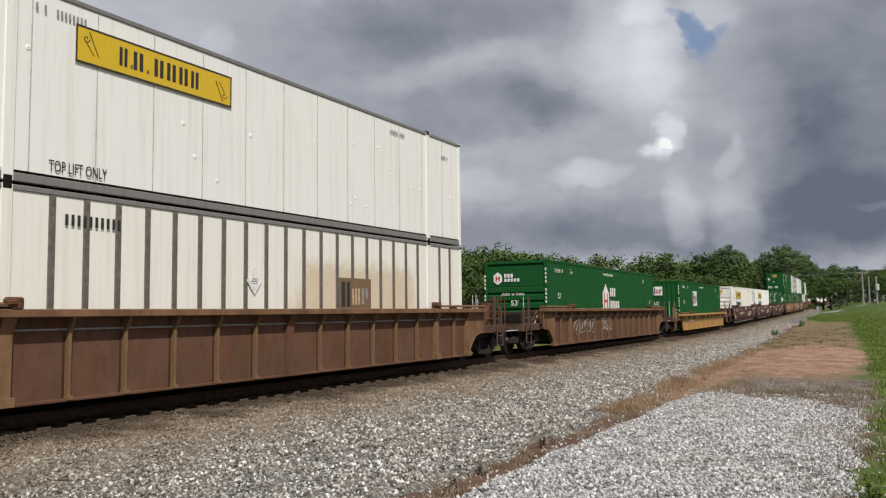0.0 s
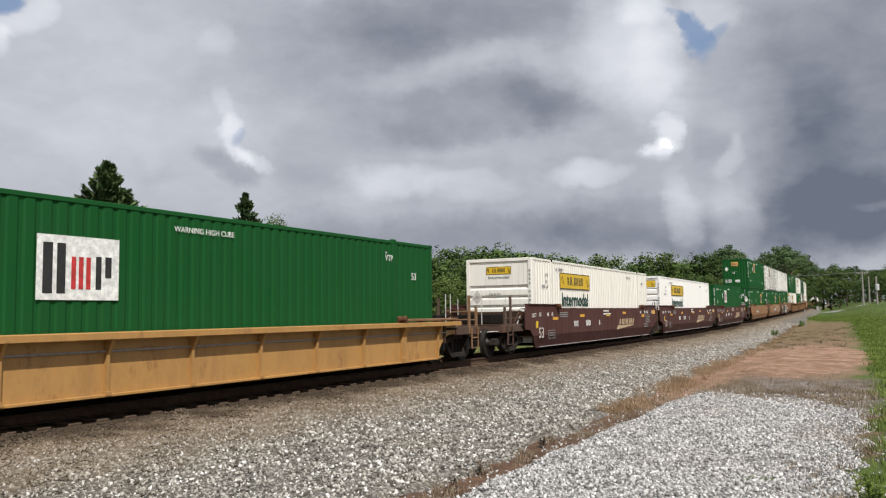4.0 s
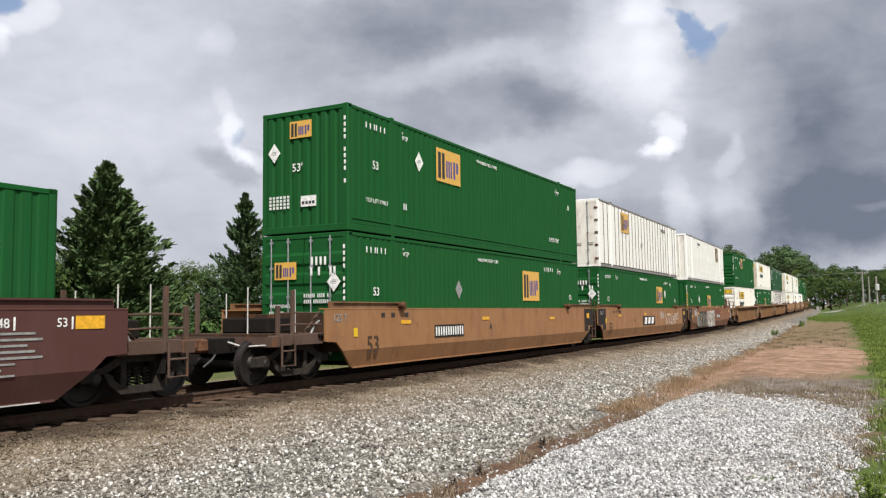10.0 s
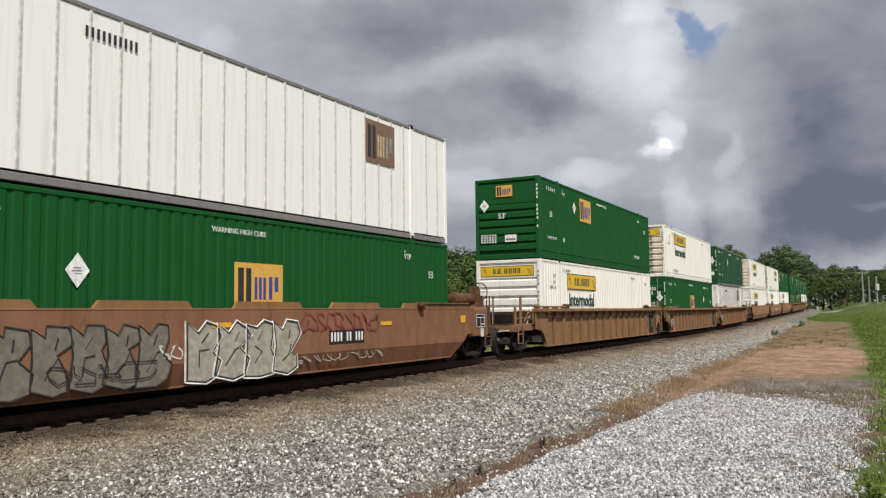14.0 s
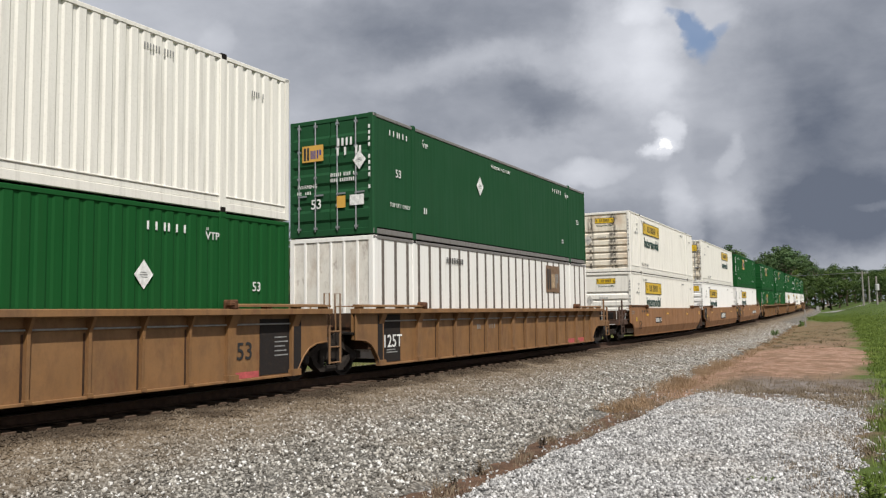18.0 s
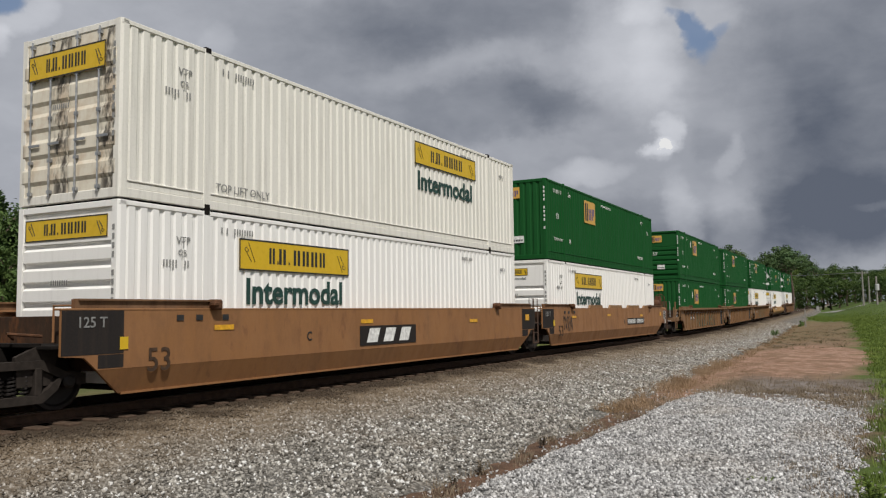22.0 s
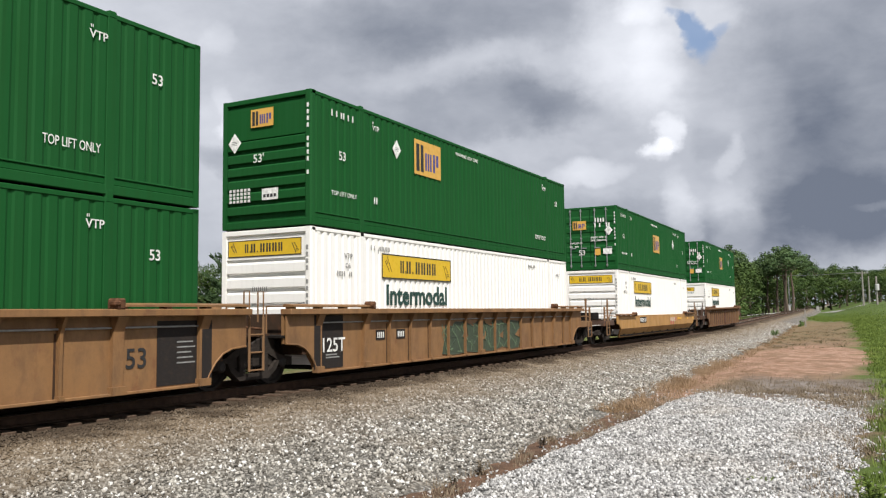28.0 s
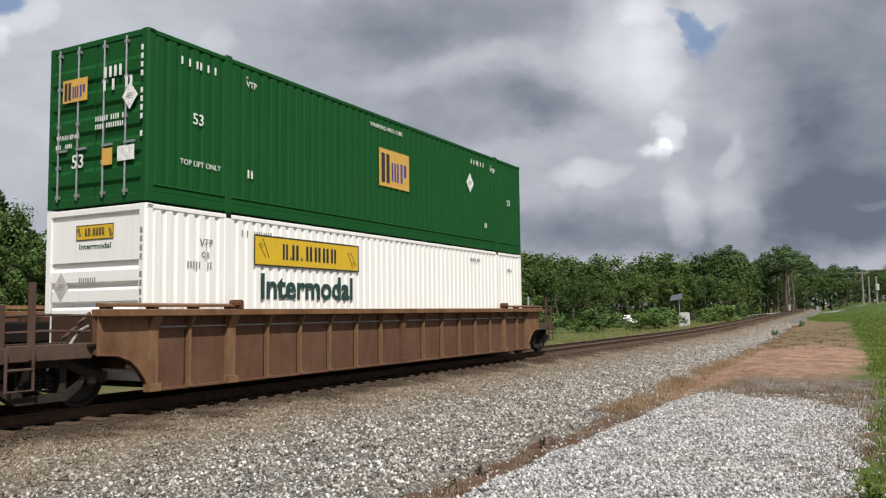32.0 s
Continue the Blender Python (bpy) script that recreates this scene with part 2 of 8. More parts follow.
M = {
    "white": paint("white_paint", (0.81, 0.795, 0.76), dirt=0.08, fade=0.0),
    "cream": paint("cream_paint", (0.75, 0.725, 0.655), dirt=0.22, fade=0.02),
    "old_white": paint("weathered_white_sheet", (0.79, 0.775, 0.735), grime=(0.36, 0.29, 0.21), dirt=0.20, fade=0.02),
    "stained": paint("stained_white_sheet", (0.78, 0.755, 0.68), grime=(0.42, 0.33, 0.22), dirt=0.22, fade=0.02),
    "green": paint("green_paint", (0.0045, 0.070, 0.0135), grime=(0.022, 0.045, 0.018), dirt=0.16, fade=0.005, spread=0.015, rough=0.70),
    "dark_green": paint("dark_green_paint", (0.011, 0.064, 0.023), grime=(0.03, 0.05, 0.03), dirt=0.15, fade=0.01, spread=0.01, rough=0.70),
    "brown": paint("brown_car_paint", (0.124, 0.059, 0.034), grime=(0.06, 0.045, 0.035), dirt=0.36, rust=0.16, rough=0.7, fade=0.025, spread=0.05),
    "tan": paint("tan_car_paint", (0.265, 0.120, 0.040), grime=(0.11, 0.062, 0.034), dirt=0.34, rust=0.06, rough=0.65, fade=0.025, spread=0.05),
    "rust_tan": paint("faded_red_tan_car_paint", (0.215, 0.098, 0.050), grime=(0.10, 0.06, 0.04), dirt=0.38, rust=0.10, rough=0.7, fade=0.03, spread=0.05),
    "orange": paint("orange_brown_car_paint", (0.226, 0.111, 0.036), grime=(0.085, 0.055, 0.032), dirt=0.48, rust=0.12, rough=0.65, fade=0.025, spread=0.05),
    "yellow_car": paint("yellow_tan_car_paint", (0.40, 0.21, 0.055), grime=(0.16, 0.095, 0.05), dirt=0.34, rust=0.05, rough=0.6, fade=0.025, spread=0.05),
    "chord": paint("scuffed_tan_chord_paint", (0.200, 0.105, 0.050), grime=(0.07, 0.045, 0.035), dirt=0.50, rust=0.20, rough=0.7, fade=0.05, spread=0.05),
    "gear": paint("grimy_brown_gear_paint", (0.085, 0.052, 0.038), grime=(0.03, 0.024, 0.02), dirt=0.5, rust=0.12, rough=0.8, fade=0.02, spread=0.05),
    "rib_tan": paint("worn_tan_rib_paint", (0.215, 0.122, 0.060), grime=(0.09, 0.055, 0.036), dirt=0.55, rust=0.12, rough=0.7, fade=0.025, spread=0.05),
    "maroon": paint("maroon_car_paint", (0.068, 0.023, 0.018), grime=(0.05, 0.035, 0.03), dirt=0.25, rust=0.0, rough=0.72, fade=0.03, spread=0.05),
    "black_panel": paint("dark_grey_panel", (0.021, 0.018, 0.017), grime=(0.06, 0.045, 0.034), dirt=0.40, rough=0.75, fade=0.0, spread=0.0),
    "under": plain("grimy_cast_steel", (0.0105, 0.0085, 0.0072), 0.9, 0.0),
    "grimy": paint("grimy_brown_steel", (0.045, 0.028, 0.018), grime=(0.022, 0.018, 0.015), dirt=0.5, rust=0.3, rough=0.8, fade=0.0, spread=0.0),
    "truck": plain("dusty_cast_steel", (0.030, 0.024, 0.020), 0.85),
    "wheel": plain("wheel_steel", (0.018, 0.014, 0.012), 0.6, 0.3),
    "tread": plain("polished_rail_steel", (0.42, 0.40, 0.38), 0.3, 0.9),
    "rail": plain("rusty_rail_web", (0.075, 0.045, 0.030), 0.8),
    "tie": plain("creosoted_sleeper_wood", (0.082, 0.055, 0.038), 0.9),
    "steel": plain("galvanised_steel", (0.40, 0.41, 0.42), 0.45, 0.7),
    "rail_grey": paint("dull_grey_rail_paint", (0.17, 0.16, 0.15), grime=(0.08, 0.06, 0.045), dirt=0.4, fade=0.02),
    # pale rods; also painted shading of raised white posts and a painted edge glint
    "post_pale": plain("pale_grey_steel_shade_and_glint", (0.50, 0.485, 0.455), 0.6),
    "rusty": plain("rusty_steel", (0.105, 0.050, 0.027), 0.85, 0.0, 0.45),
    "logo_yellow": paint("yellow_panel_paint", (0.62, 0.40, 0.012), dirt=0.10, fade=0.02, spread=0.0),
    "emp_yellow": paint("ochre_panel_paint", (0.60, 0.34, 0.06), dirt=0.15, fade=0.02, spread=0.0),
    "stain_brown": paint("faded_brown_panel", (0.16, 0.085, 0.035), dirt=0.3),
    "ink": plain("black_ink", (0.020, 0.020, 0.020), 0.6),
    "ink_faded": plain("faded_black_ink", (0.065, 0.040, 0.026), 0.7),
    "ink_green": plain("dark_green_ink", (0.012, 0.050, 0.040), 0.6),
    "ink_blue": plain("blue_ink", (0.045, 0.050, 0.22), 0.6),
    "ink_red": plain("red_ink", (0.45, 0.03, 0.03), 0.6),
    "ink_white": plain("white_ink", (0.72, 0.72, 0.69), 0.6),
    "ink_pale": plain("worn_white_ink", (0.52, 0.48, 0.43), 0.7),
    "ink_grey": plain("grey_ink", (0.24, 0.24, 0.23), 0.6),
    "ink_tan": plain("pale_tan_ink", (0.46, 0.34, 0.21), 0.6),
    "reflector": plain("yellow_reflector", (0.70, 0.36, 0.02), 0.35),
    "gap": plain("grey_brown_post_paint", (0.135, 0.115, 0.100), 0.8),
    "seam": plain("pale_panel_seam", (0.46, 0.44, 0.40), 0.7),
    "spray_white": plain("white_spray_paint", (0.60, 0.59, 0.55), 0.6),
    "spray_dark": plain("dark_green_spray_paint", (0.040, 0.058, 0.034), 0.6),
    "spray_pale": plain("pale_green_spray_paint", (0.125, 0.185, 0.105), 0.6),
    "spray_mid": plain("grey_olive_spray_paint", (0.155, 0.135, 0.105), 0.6),
    "spray_light": plain("pale_grey_spray_paint", (0.32, 0.29, 0.235), 0.6),
    "spray_red": plain("dull_red_spray_paint", (0.20, 0.035, 0.030), 0.6),
    "spray_pale_pink": plain("faded_pink_white_paint", (0.50, 0.36, 0.26), 0.7),
    "spray_pink": plain("pink_spray_paint", (0.42, 0.08, 0.08), 0.6),
}


# ---------------------------------------------------------------- mesh helpers
class Build:
    """Gathers vertices and faces of one mesh."""

    def __init__(self):
        self.v, self.f = [], []

    def raw(self, verts, faces):
        n = len(self.v)
        self.v += [tuple(p) for p in verts]
        self.f += [tuple(i + n for i in q) for q in faces]
        return self

    def box(self, x0, x1, y0, y1, z0, z1, b=0.0):
        if b <= 0:
            c = [(x, y, z) for x in (x0, x1) for y in (y0, y1) for z in (z0, z1)]
            return self.raw(c, [(0, 1, 3, 2), (4, 6, 7, 5), (0, 4, 5, 1), (2, 3, 7, 6), (0, 2, 6, 4), (1, 5, 7, 3)])
        lo, hi = (x0, y0, z0), (x1, y1, z1)
        pts, idx = [], {}
        for ax in range(3):
            for s in range(8):
                bits = [(s >> k) & 1 for k in range(3)]
                q = []
                for k in range(3):
                    edge = hi[k] if bits[k] else lo[k]
                    q.append(edge if k == ax else edge + (-b if bits[k] else b))
                idx[ax, s] = len(pts)
                pts.append(q)
        faces = []
        mid = [(lo[k] + hi[k]) / 2 for k in range(3)]

        def put(loop):
            a, c, d = (Vector(pts[i]) for i in loop[:3])
            nrm = (c - a).cross(d - c)
            cen = sum((Vector(pts[i]) for i in loop), Vector()) / len(loop) - Vector(mid)
            faces.append(loop if nrm.dot(cen) > 0 else loop[::-1])
        for ax in range(3):
            u, w = [k for k in range(3) if k != ax]
            for side in (0, 1):
                put([idx[ax, (side << ax) | (i << u) | (j << w)] for i, j in ((0, 0), (1, 0), (1, 1), (0, 1))])
            for i in (0, 1):
                for j in (0, 1):
                    e = (i << u) | (j << w)
                    put([idx[u, e], idx[u, e | (1 << ax)], idx[w, e | (1 << ax)], idx[w, e]])
        for s in range(8):
            put([idx[0, s], idx[1, s], idx[2, s]])
        return self.raw(pts, faces)

    def prism(self, prof, axis, a, b):
        """A closed profile pushed along an axis from a to b. axis x: profile in (y, z); y: (x, z); z: (x, y)."""
        k = "xyz".index(axis)

        def at(p, d):
            q = [p[0], p[1]]
            q.insert(k, d)
            return q
        n = len(prof)
        area = sum(prof[i][0] * prof[(i + 1) % n][1] - prof[(i + 1) % n][0] * prof[i][1] for i in range(n))
        if (area > 0) == (axis == "y"):
            prof = prof[::-1]
        pts = [at(p, a) for p in prof] + [at(p, b) for p in prof]
        faces = [tuple(range(n))[::-1], tuple(range(n, 2 * n))] + [(i, (i + 1) % n, n + (i + 1) % n, n + i) for i in range(n)]
        return self.raw(pts, faces)

    def tube(self, path, r, n=6):
        path = [Vector(p) for p in path]
        rings = []
        for i, p in enumerate(path):
            d = (path[min(i + 1, len(path) - 1)] - path[max(i - 1, 0)]).normalized()
            u = d.cross(Vector((0.31, 0.52, 0.79))).normalized()
            w = d.cross(u)
            rings.append([p + (u * math.cos(2 * math.pi * k / n) + w * math.sin(2 * math.pi * k / n)) * r for k in range(n)])
        pts = [q for ring in rings for q in ring]
        faces = [(i * n + k, i * n + (k + 1) % n, (i + 1) * n + (k + 1) % n, (i + 1) * n + k) for i in range(len(path) - 1) for k in range(n)]
        faces += [tuple(range(n))[::-1], tuple(range(len(pts) - n, len(pts)))]
        return self.raw(pts, faces)

    def lathe(self, prof, axis="x", n=24, at=(0, 0, 0)):
        """A profile of (along, radius) turned round an axis."""
        pts, m = [], len(prof)
        for k in range(n):
            c, s = math.cos(2 * math.pi * k / n), math.sin(2 * math.pi * k / n)
            for a, r in prof:
                q = {"x": (a, r * c, r * s), "y": (r * s, a, r * c), "z": (r * c, r * s, a)}[axis]
                pts.append([q[i] + at[i] for i in range(3)])
        faces = [(k * m + i, k * m + i + 1, ((k + 1) % n) * m + i + 1, ((k + 1) % n) * m + i) for k in range(n) for i in range(m - 1)]
        return self.raw(pts, [f[::-1] for f in faces])

    def mesh(self, name, mat, smooth=False):
        me = bpy.data.meshes.new(name)
        me.from_pydata(self.v, [], self.f)
        me.materials.append(mat)
        if smooth:
            me.shade_smooth()
        me.update()
        return me


def part(name, shape, material, parent, label="", place=None, smooth=False):
    """Links a Build or a mesh as one object under a thing or a part."""
    me = shape.mesh(name, material, smooth) if isinstance(shape, Build) else shape
    ob = new(name, me)
    ob.parent = parent
    if place is not None:
        ob.matrix_basis = place
    return tagged(ob, label)


def thing(name, label, category, group="", place=None):
    ob = new(name)
    ob.empty_display_size = 0.3
    if place is not None:
        ob.matrix_basis = place
    return tagged(ob, label, category, group)


SHARED = {}


def shared(key, make):
    if key not in SHARED:
        SHARED[key] = make()
    return SHARED[key]


def letters(text, height, material, bold=0.0):
    """A flat mesh of the words, origin at the lower left, capital height as given. Returns the mesh and its width."""
    def make():
        cu = bpy.data.curves.new("words", "FONT")
        cu.body, cu.size, cu.extrude, cu.resolution_u, cu.offset = text, height / 0.69, 0.002, 3, bold * height
        ob = bpy.data.objects.new("words", cu)
        me = bpy.data.meshes.new_from_object(ob)
        bpy.data.objects.remove(ob)
        me.materials.clear()
        me.materials.append(material)
        xs = [v.co.x for v in me.vertices]
        lo, hi = min(xs), max(xs)
        me.transform(Matrix.Translation((-lo, 0, 0)))
        return me, hi - lo
    return shared(("words", text, height, material.name, bold), make)


# axes of a face seen from its front: the near side of the train, and an end that faces down the line
SIDE = Matrix(((0, 0, 1), (1, 0, 0), (0, 1, 0))).to_4x4()
END = Matrix(((1, 0, 0), (0, 0, -1), (0, 1, 0))).to_4x4()


def write(parent, text, face, at, height, material, name="lettering", width=None, lean=0.0, bold=0.012):
    me, w = letters(text, height, material, bold)
    m = Matrix.Translation(at) @ face
    if width:
        m = m @ Matrix.Diagonal((width / w, 1, 1, 1))
    if lean:
        s = Matrix.Identity(4)
        s[0][1] = lean
        m = m @ s
    return part(name, me, None, parent, place=m)


def flat(rects, t=0.004):
    """Thin plates in the plane of a face: (x0, x1, y0, y1[, z])."""
    b = Build()
    for r in rects:
        z = r[4] if len(r) > 4 else 0.0
        b.box(r[0], r[1], r[2], r[3], z, z + t)
    return b


def stamp(parent, name, rects, face, at, material, label="", key=None):
    if name.endswith("_bars") and len(rects) > 1:
        # every bar is a part of its own; alike bars share one mesh
        for q in rects:
            w, h, z = round(q[1] - q[0], 4), round(q[3] - q[2], 4), q[4] if len(q) > 4 else 0.0
            me = shared(("bar", w, h, material.name), lambda: flat([(0, w, 0, h)]).mesh(name[:-1], material))
            last = part(name[:-1], me, None, parent, label, place=Matrix.Translation(at) @ face @ Matrix.Translation((q[0], q[2], z)))
        return last
    me = shared(key, lambda: flat(rects).mesh(name, material)) if key else flat(rects).mesh(name, material)
    ob = part(name, me, None, parent, label, place=Matrix.Translation(at) @ face)
    return tagged(ob, kind="stuff") if name == "small_print" and len(rects) > 1 else ob


def code_bars(n, h, seed, gap=0.35):
    """Plain bars as long as a line of n characters of height h."""
    rng = random.Random(seed)
    rows, x = [], 0.0
    for i in range(n):
        if rng.random() > 0.16:
            rows.append((x, x + h * 0.30, 0, h))
        x += h * (0.46 + gap * 0.5)
    return rows


# ---------------------------------------------------------------- the line of the track
BENDS = ((20, 70, 0.0007), (150, 260, 0.0004), (260, 430, -0.0006))
TRACK_X, GRADE, FOOT = -12.265, 0.0095, 65.0
_S = np.arange(-700.0, 900.0, 1.0)
_TH = sum(k * np.clip(_S - a, 0, b - a) for a, b, k in BENDS)
_X = np.cumsum(-np.sin(_TH))
_Y = np.cumsum(np.cos(_TH))
_X += TRACK_X - _X[700]
_Y -= _Y[700]


def climb(s):
    """The track climbs away from the near level stretch, with an easy start."""
    t = np.clip(s - FOOT + 15, 0, 30)
    return GRADE * (t * t / 60 + np.clip(s - FOOT - 15, 0, 420))


def along(s):
    """Place, height and heading of the track at s metres along it."""
    return (float(np.interp(s, _S, _X)), float(np.interp(s, _S, _Y)), float(climb(s)), float(np.interp(s, _S, _TH)))


def on_track(s, u, z=0.0):
    x, y, h, th = along(s)
    return (x + u * math.cos(th), y + u * math.sin(th), h + z)


def ride(s, lift=0.0, half=7.0):
    """The pose of a vehicle centred at s: its own y axis runs back along the train."""
    a, b = along(s - half), along(s + half)
    th = math.atan2(-(b[0] - a[0]), b[1] - a[1])
    rise = math.atan2(b[2] - a[2], 2 * half)
    return Matrix.Translation(((a[0] + b[0]) / 2, (a[1] + b[1]) / 2, (a[2] + b[2]) / 2 + lift)) @ Matrix.Rotation(th, 4, "Z") @ Matrix.Rotation(rise, 4, "X")




def gone(t):
    """Metres that the train has rolled after t seconds; it gathers a little speed."""
    return 12.49 * t + 0.0144 * t * (t - 32) - 0.000247 * t * (t - 32) * (t - 16)


# ---------------------------------------------------------------- ground
def smooth(x, a, b):
    t = np.clip((x - a) / (b - a), 0, 1)
    return t * t * (3 - 2 * t)


def ripple(x, y, seed=0.0):
    """A cheap wavy field, about -1 to 1, for uneven edges."""
    return (np.sin(x * 1.7 + seed) * np.cos(y * 1.3 + seed * 2) + 0.6 * np.sin(x * 3.9 + y * 2.7 + seed) + 0.4 * np.sin(y * 6.1 - x * 5.3 + seed * 3)) / 2.0


def track_u(x, y):
    """Distance to the right of the track's middle."""
    return x - np.interp(y, _Y, _X)


def track_h(y):
    return climb(y)


def ground_z(x, y):
    u = track_u(x, y)
    h = track_h(y)
    right = -0.66 + 0.03 * ripple(x, y)
    pad = smooth(u, 7.6, 8.4) * (1 - smooth(y, 19, 23))
    right = right + pad * 0.16 + smooth(y, 22, 30) * smooth(u, 7, 8.5) * 0.12
    rise = smooth(y, 28, 150) * smooth(u, 7.0, 15.0)
    right = right + rise * 1.75
    right = right + smooth(x, -0.6, 1.5) * (1 - smooth(y, 20, 60)) * 0.12
    left = -0.75 - 0.25 * smooth(-u, 4, 9) + 0.05 * ripple(x * 0.3, y * 0.3, 2)
    return h * (1 - 0.3 * smooth(np.abs(u), 30, 200)) + np.where(u > 0, right, left)


def sheet(name, xs, ys, zfun, material):
    X, Y = np.meshgrid(xs, ys)
    Z = zfun(X, Y)
    n, m = len(xs), len(ys)
    co = np.stack([X, Y, Z], -1).reshape(-1, 3)
    i = (np.arange(m - 1)[:, None] * n + np.arange(n - 1)[None, :]).ravel()
    faces = np.stack([i, i + 1, i + n + 1, i + n], 1)
    me = bpy.data.meshes.new(name)
    me.from_pydata(co.tolist(), [], faces.tolist())
    me.materials.append(material)
    me.shade_smooth()
    return me


def grass_ground():
    """Green meadow, with dry grass and bare red clay where the traffic has worn it."""
    m, g, b = surface("meadow_and_clay", 0.95)
    p = g.add("ShaderNodeTexCoord").outputs["Object"]
    sep = g.add("ShaderNodeSeparateXYZ")
    g.put(sep.inputs[0], p)
    x, y = sep.outputs[0], sep.outputs[1]
    n1, c1 = g.noise(p, 0.35, 5, 0.6)
    n2, _ = g.noise(p, 3.0, 5, 0.65)
    n3, _ = g.noise(p, 30.0, 4, 0.7)
    n4, _ = g.noise(g.scaled(p, (1.0, 0.7, 1.0)), 1.1, 6, 0.66)
    green = g.mix(g.ramp(n1, 0.35, 0.7), (0.046, 0.076, 0.016), (0.085, 0.125, 0.027))
    green = g.mix(g.ramp(n3, 0.4, 0.75, 0, 0.6), green, (0.095, 0.115, 0.035))
    far_side = g.ramp(x, -16.5, -15.5, 1, 0)
    green = g.mix(g.math("MULTIPLY", far_side, g.ramp(n1, 0.40, 0.62, 0.05, 0.55)), green, (0.10, 0.085, 0.045))
    dry = g.mix(g.ramp(n2, 0.3, 0.7), (0.135, 0.090, 0.056), (0.235, 0.160, 0.098))
    dry = g.mix(g.ramp(n4, 0.40, 0.62, 0, 0.8), dry, (0.105, 0.078, 0.050))
    dry = g.mix(g.ramp(n4, 0.62, 0.50, 0, 0.35), dry, (0.33, 0.215, 0.145))
    dry = g.mix(g.ramp(n3, 0.45, 0.75, 0, 0.6), dry, (0.10, 0.075, 0.045))
    clay = g.mix(g.ramp(n2, 0.3, 0.75), (0.23, 0.126, 0.080), (0.42, 0.285, 0.212))
    clay = g.mix(g.ramp(n4, 0.46, 0.60, 0, 0.75), clay, (0.17, 0.105, 0.062))
    clay = g.mix(g.ramp(n3, 0.46, 0.7, 0, 0.55), clay, (0.20, 0.125, 0.085))
    wob = g.math("MULTIPLY", g.math("SUBTRACT", n1, 0.5), 4.0)
    wob2 = g.math("MULTIPLY", g.math("SUBTRACT", n2, 0.5), 1.6)
    xx = g.math("ADD", x, g.math("ADD", wob, wob2))
    yy = g.math("ADD", y, g.math("MULTIPLY", g.math("ADD", wob, wob2), 2.0))
    # left of the meadow's edge the verge is dry, and bare where water stands
    edge = xx
    for y0, k in ((18.0, 0.03), (45.0, 0.02), (92.0, 0.14)):
        edge = g.math("ADD", edge, g.math("MULTIPLY", g.math("MAXIMUM", g.math("SUBTRACT", y, y0), 0.0), k))
    verge = g.ramp(edge, -1.2, 0.0, 1, 0)
    west = g.ramp(x, -17.5, -16.5)
    far = g.ramp(yy, 108, 128, 1, 0)
    # weathered olive where the grass thins out farther on
    dry = g.mix(g.ramp(yy, 46, 66, 0, 0.55), dry, g.mix(n2, (0.085, 0.080, 0.038), (0.190, 0.145, 0.075)))
    col = g.mix(g.math("MULTIPLY", g.math("MULTIPLY", verge, west), far), green, dry)
    bare = g.ramp(g.math("ADD", g.math("POWER", g.math("DIVIDE", g.math("ADD", xx, 3.5), 2.8), 2.0), g.math("POWER", g.math("DIVIDE", g.math("SUBTRACT", yy, 37), 12.0), 2.0)), 0.3, 1.5, 1, 0)
    bare = g.ramp(g.math("ADD", bare, g.math("ADD", g.math("MULTIPLY", g.math("SUBTRACT", n2, 0.5), 1.3), g.math("MULTIPLY", g.math("SUBTRACT", n4, 0.5), 1.6))), 0.28, 0.66)
    col = g.mix(bare, col, clay)
    # a strip of bare clay beside the gravel, and dull trampled soil at the gravel's end
    strip = g.math("MULTIPLY", g.ramp(g.math("ABSOLUTE", g.math("ADD", xx, 4.9)), 0.25, 0.8, 1, 0), g.math("MULTIPLY", g.ramp(yy, 16, 18.5), g.ramp(yy, 25, 30, 1, 0)))
    col = g.mix(strip, col, clay)
    dull = g.math("MULTIPLY", g.ramp(yy, 17, 20), g.ramp(yy, 24.5, 28.0, 1, 0))
    dull = g.math("MULTIPLY", dull, g.math("MULTIPLY", g.ramp(x, -4.4, -3.6), g.ramp(x, -0.6, 0.2, 1, 0)))
    col = g.mix(g.math("MULTIPLY", dull, 0.9), col, g.mix(g.ramp(n4, 0.35, 0.65), (0.085, 0.070, 0.060), (0.215, 0.188, 0.168)))
    # trodden red earth on the far side of the near track
    dirt = g.math("MULTIPLY", g.math("MULTIPLY", g.ramp(x, -24, -20), g.ramp(x, -16.5, -15.5, 1, 0)), g.ramp(yy, 34, 46, 1, 0))
    col = g.mix(dirt, col, clay)
    soil = g.mix(g.ramp(n2, 0.3, 0.7), (0.075, 0.048, 0.034), (0.17, 0.10, 0.065))
    ditch = g.math("MULTIPLY", g.ramp(yy, 15, 19, 1, 0), g.ramp(g.math("ABSOLUTE", g.math("ADD", x, 4.8)), 0.7, 1.5, 1, 0))
    col = g.mix(ditch, col, soil)
    g.put(b.inputs["Base Color"], col)
    bump(g, b, g.math("ADD", n2, n3), 0.7, 0.06)
    return m


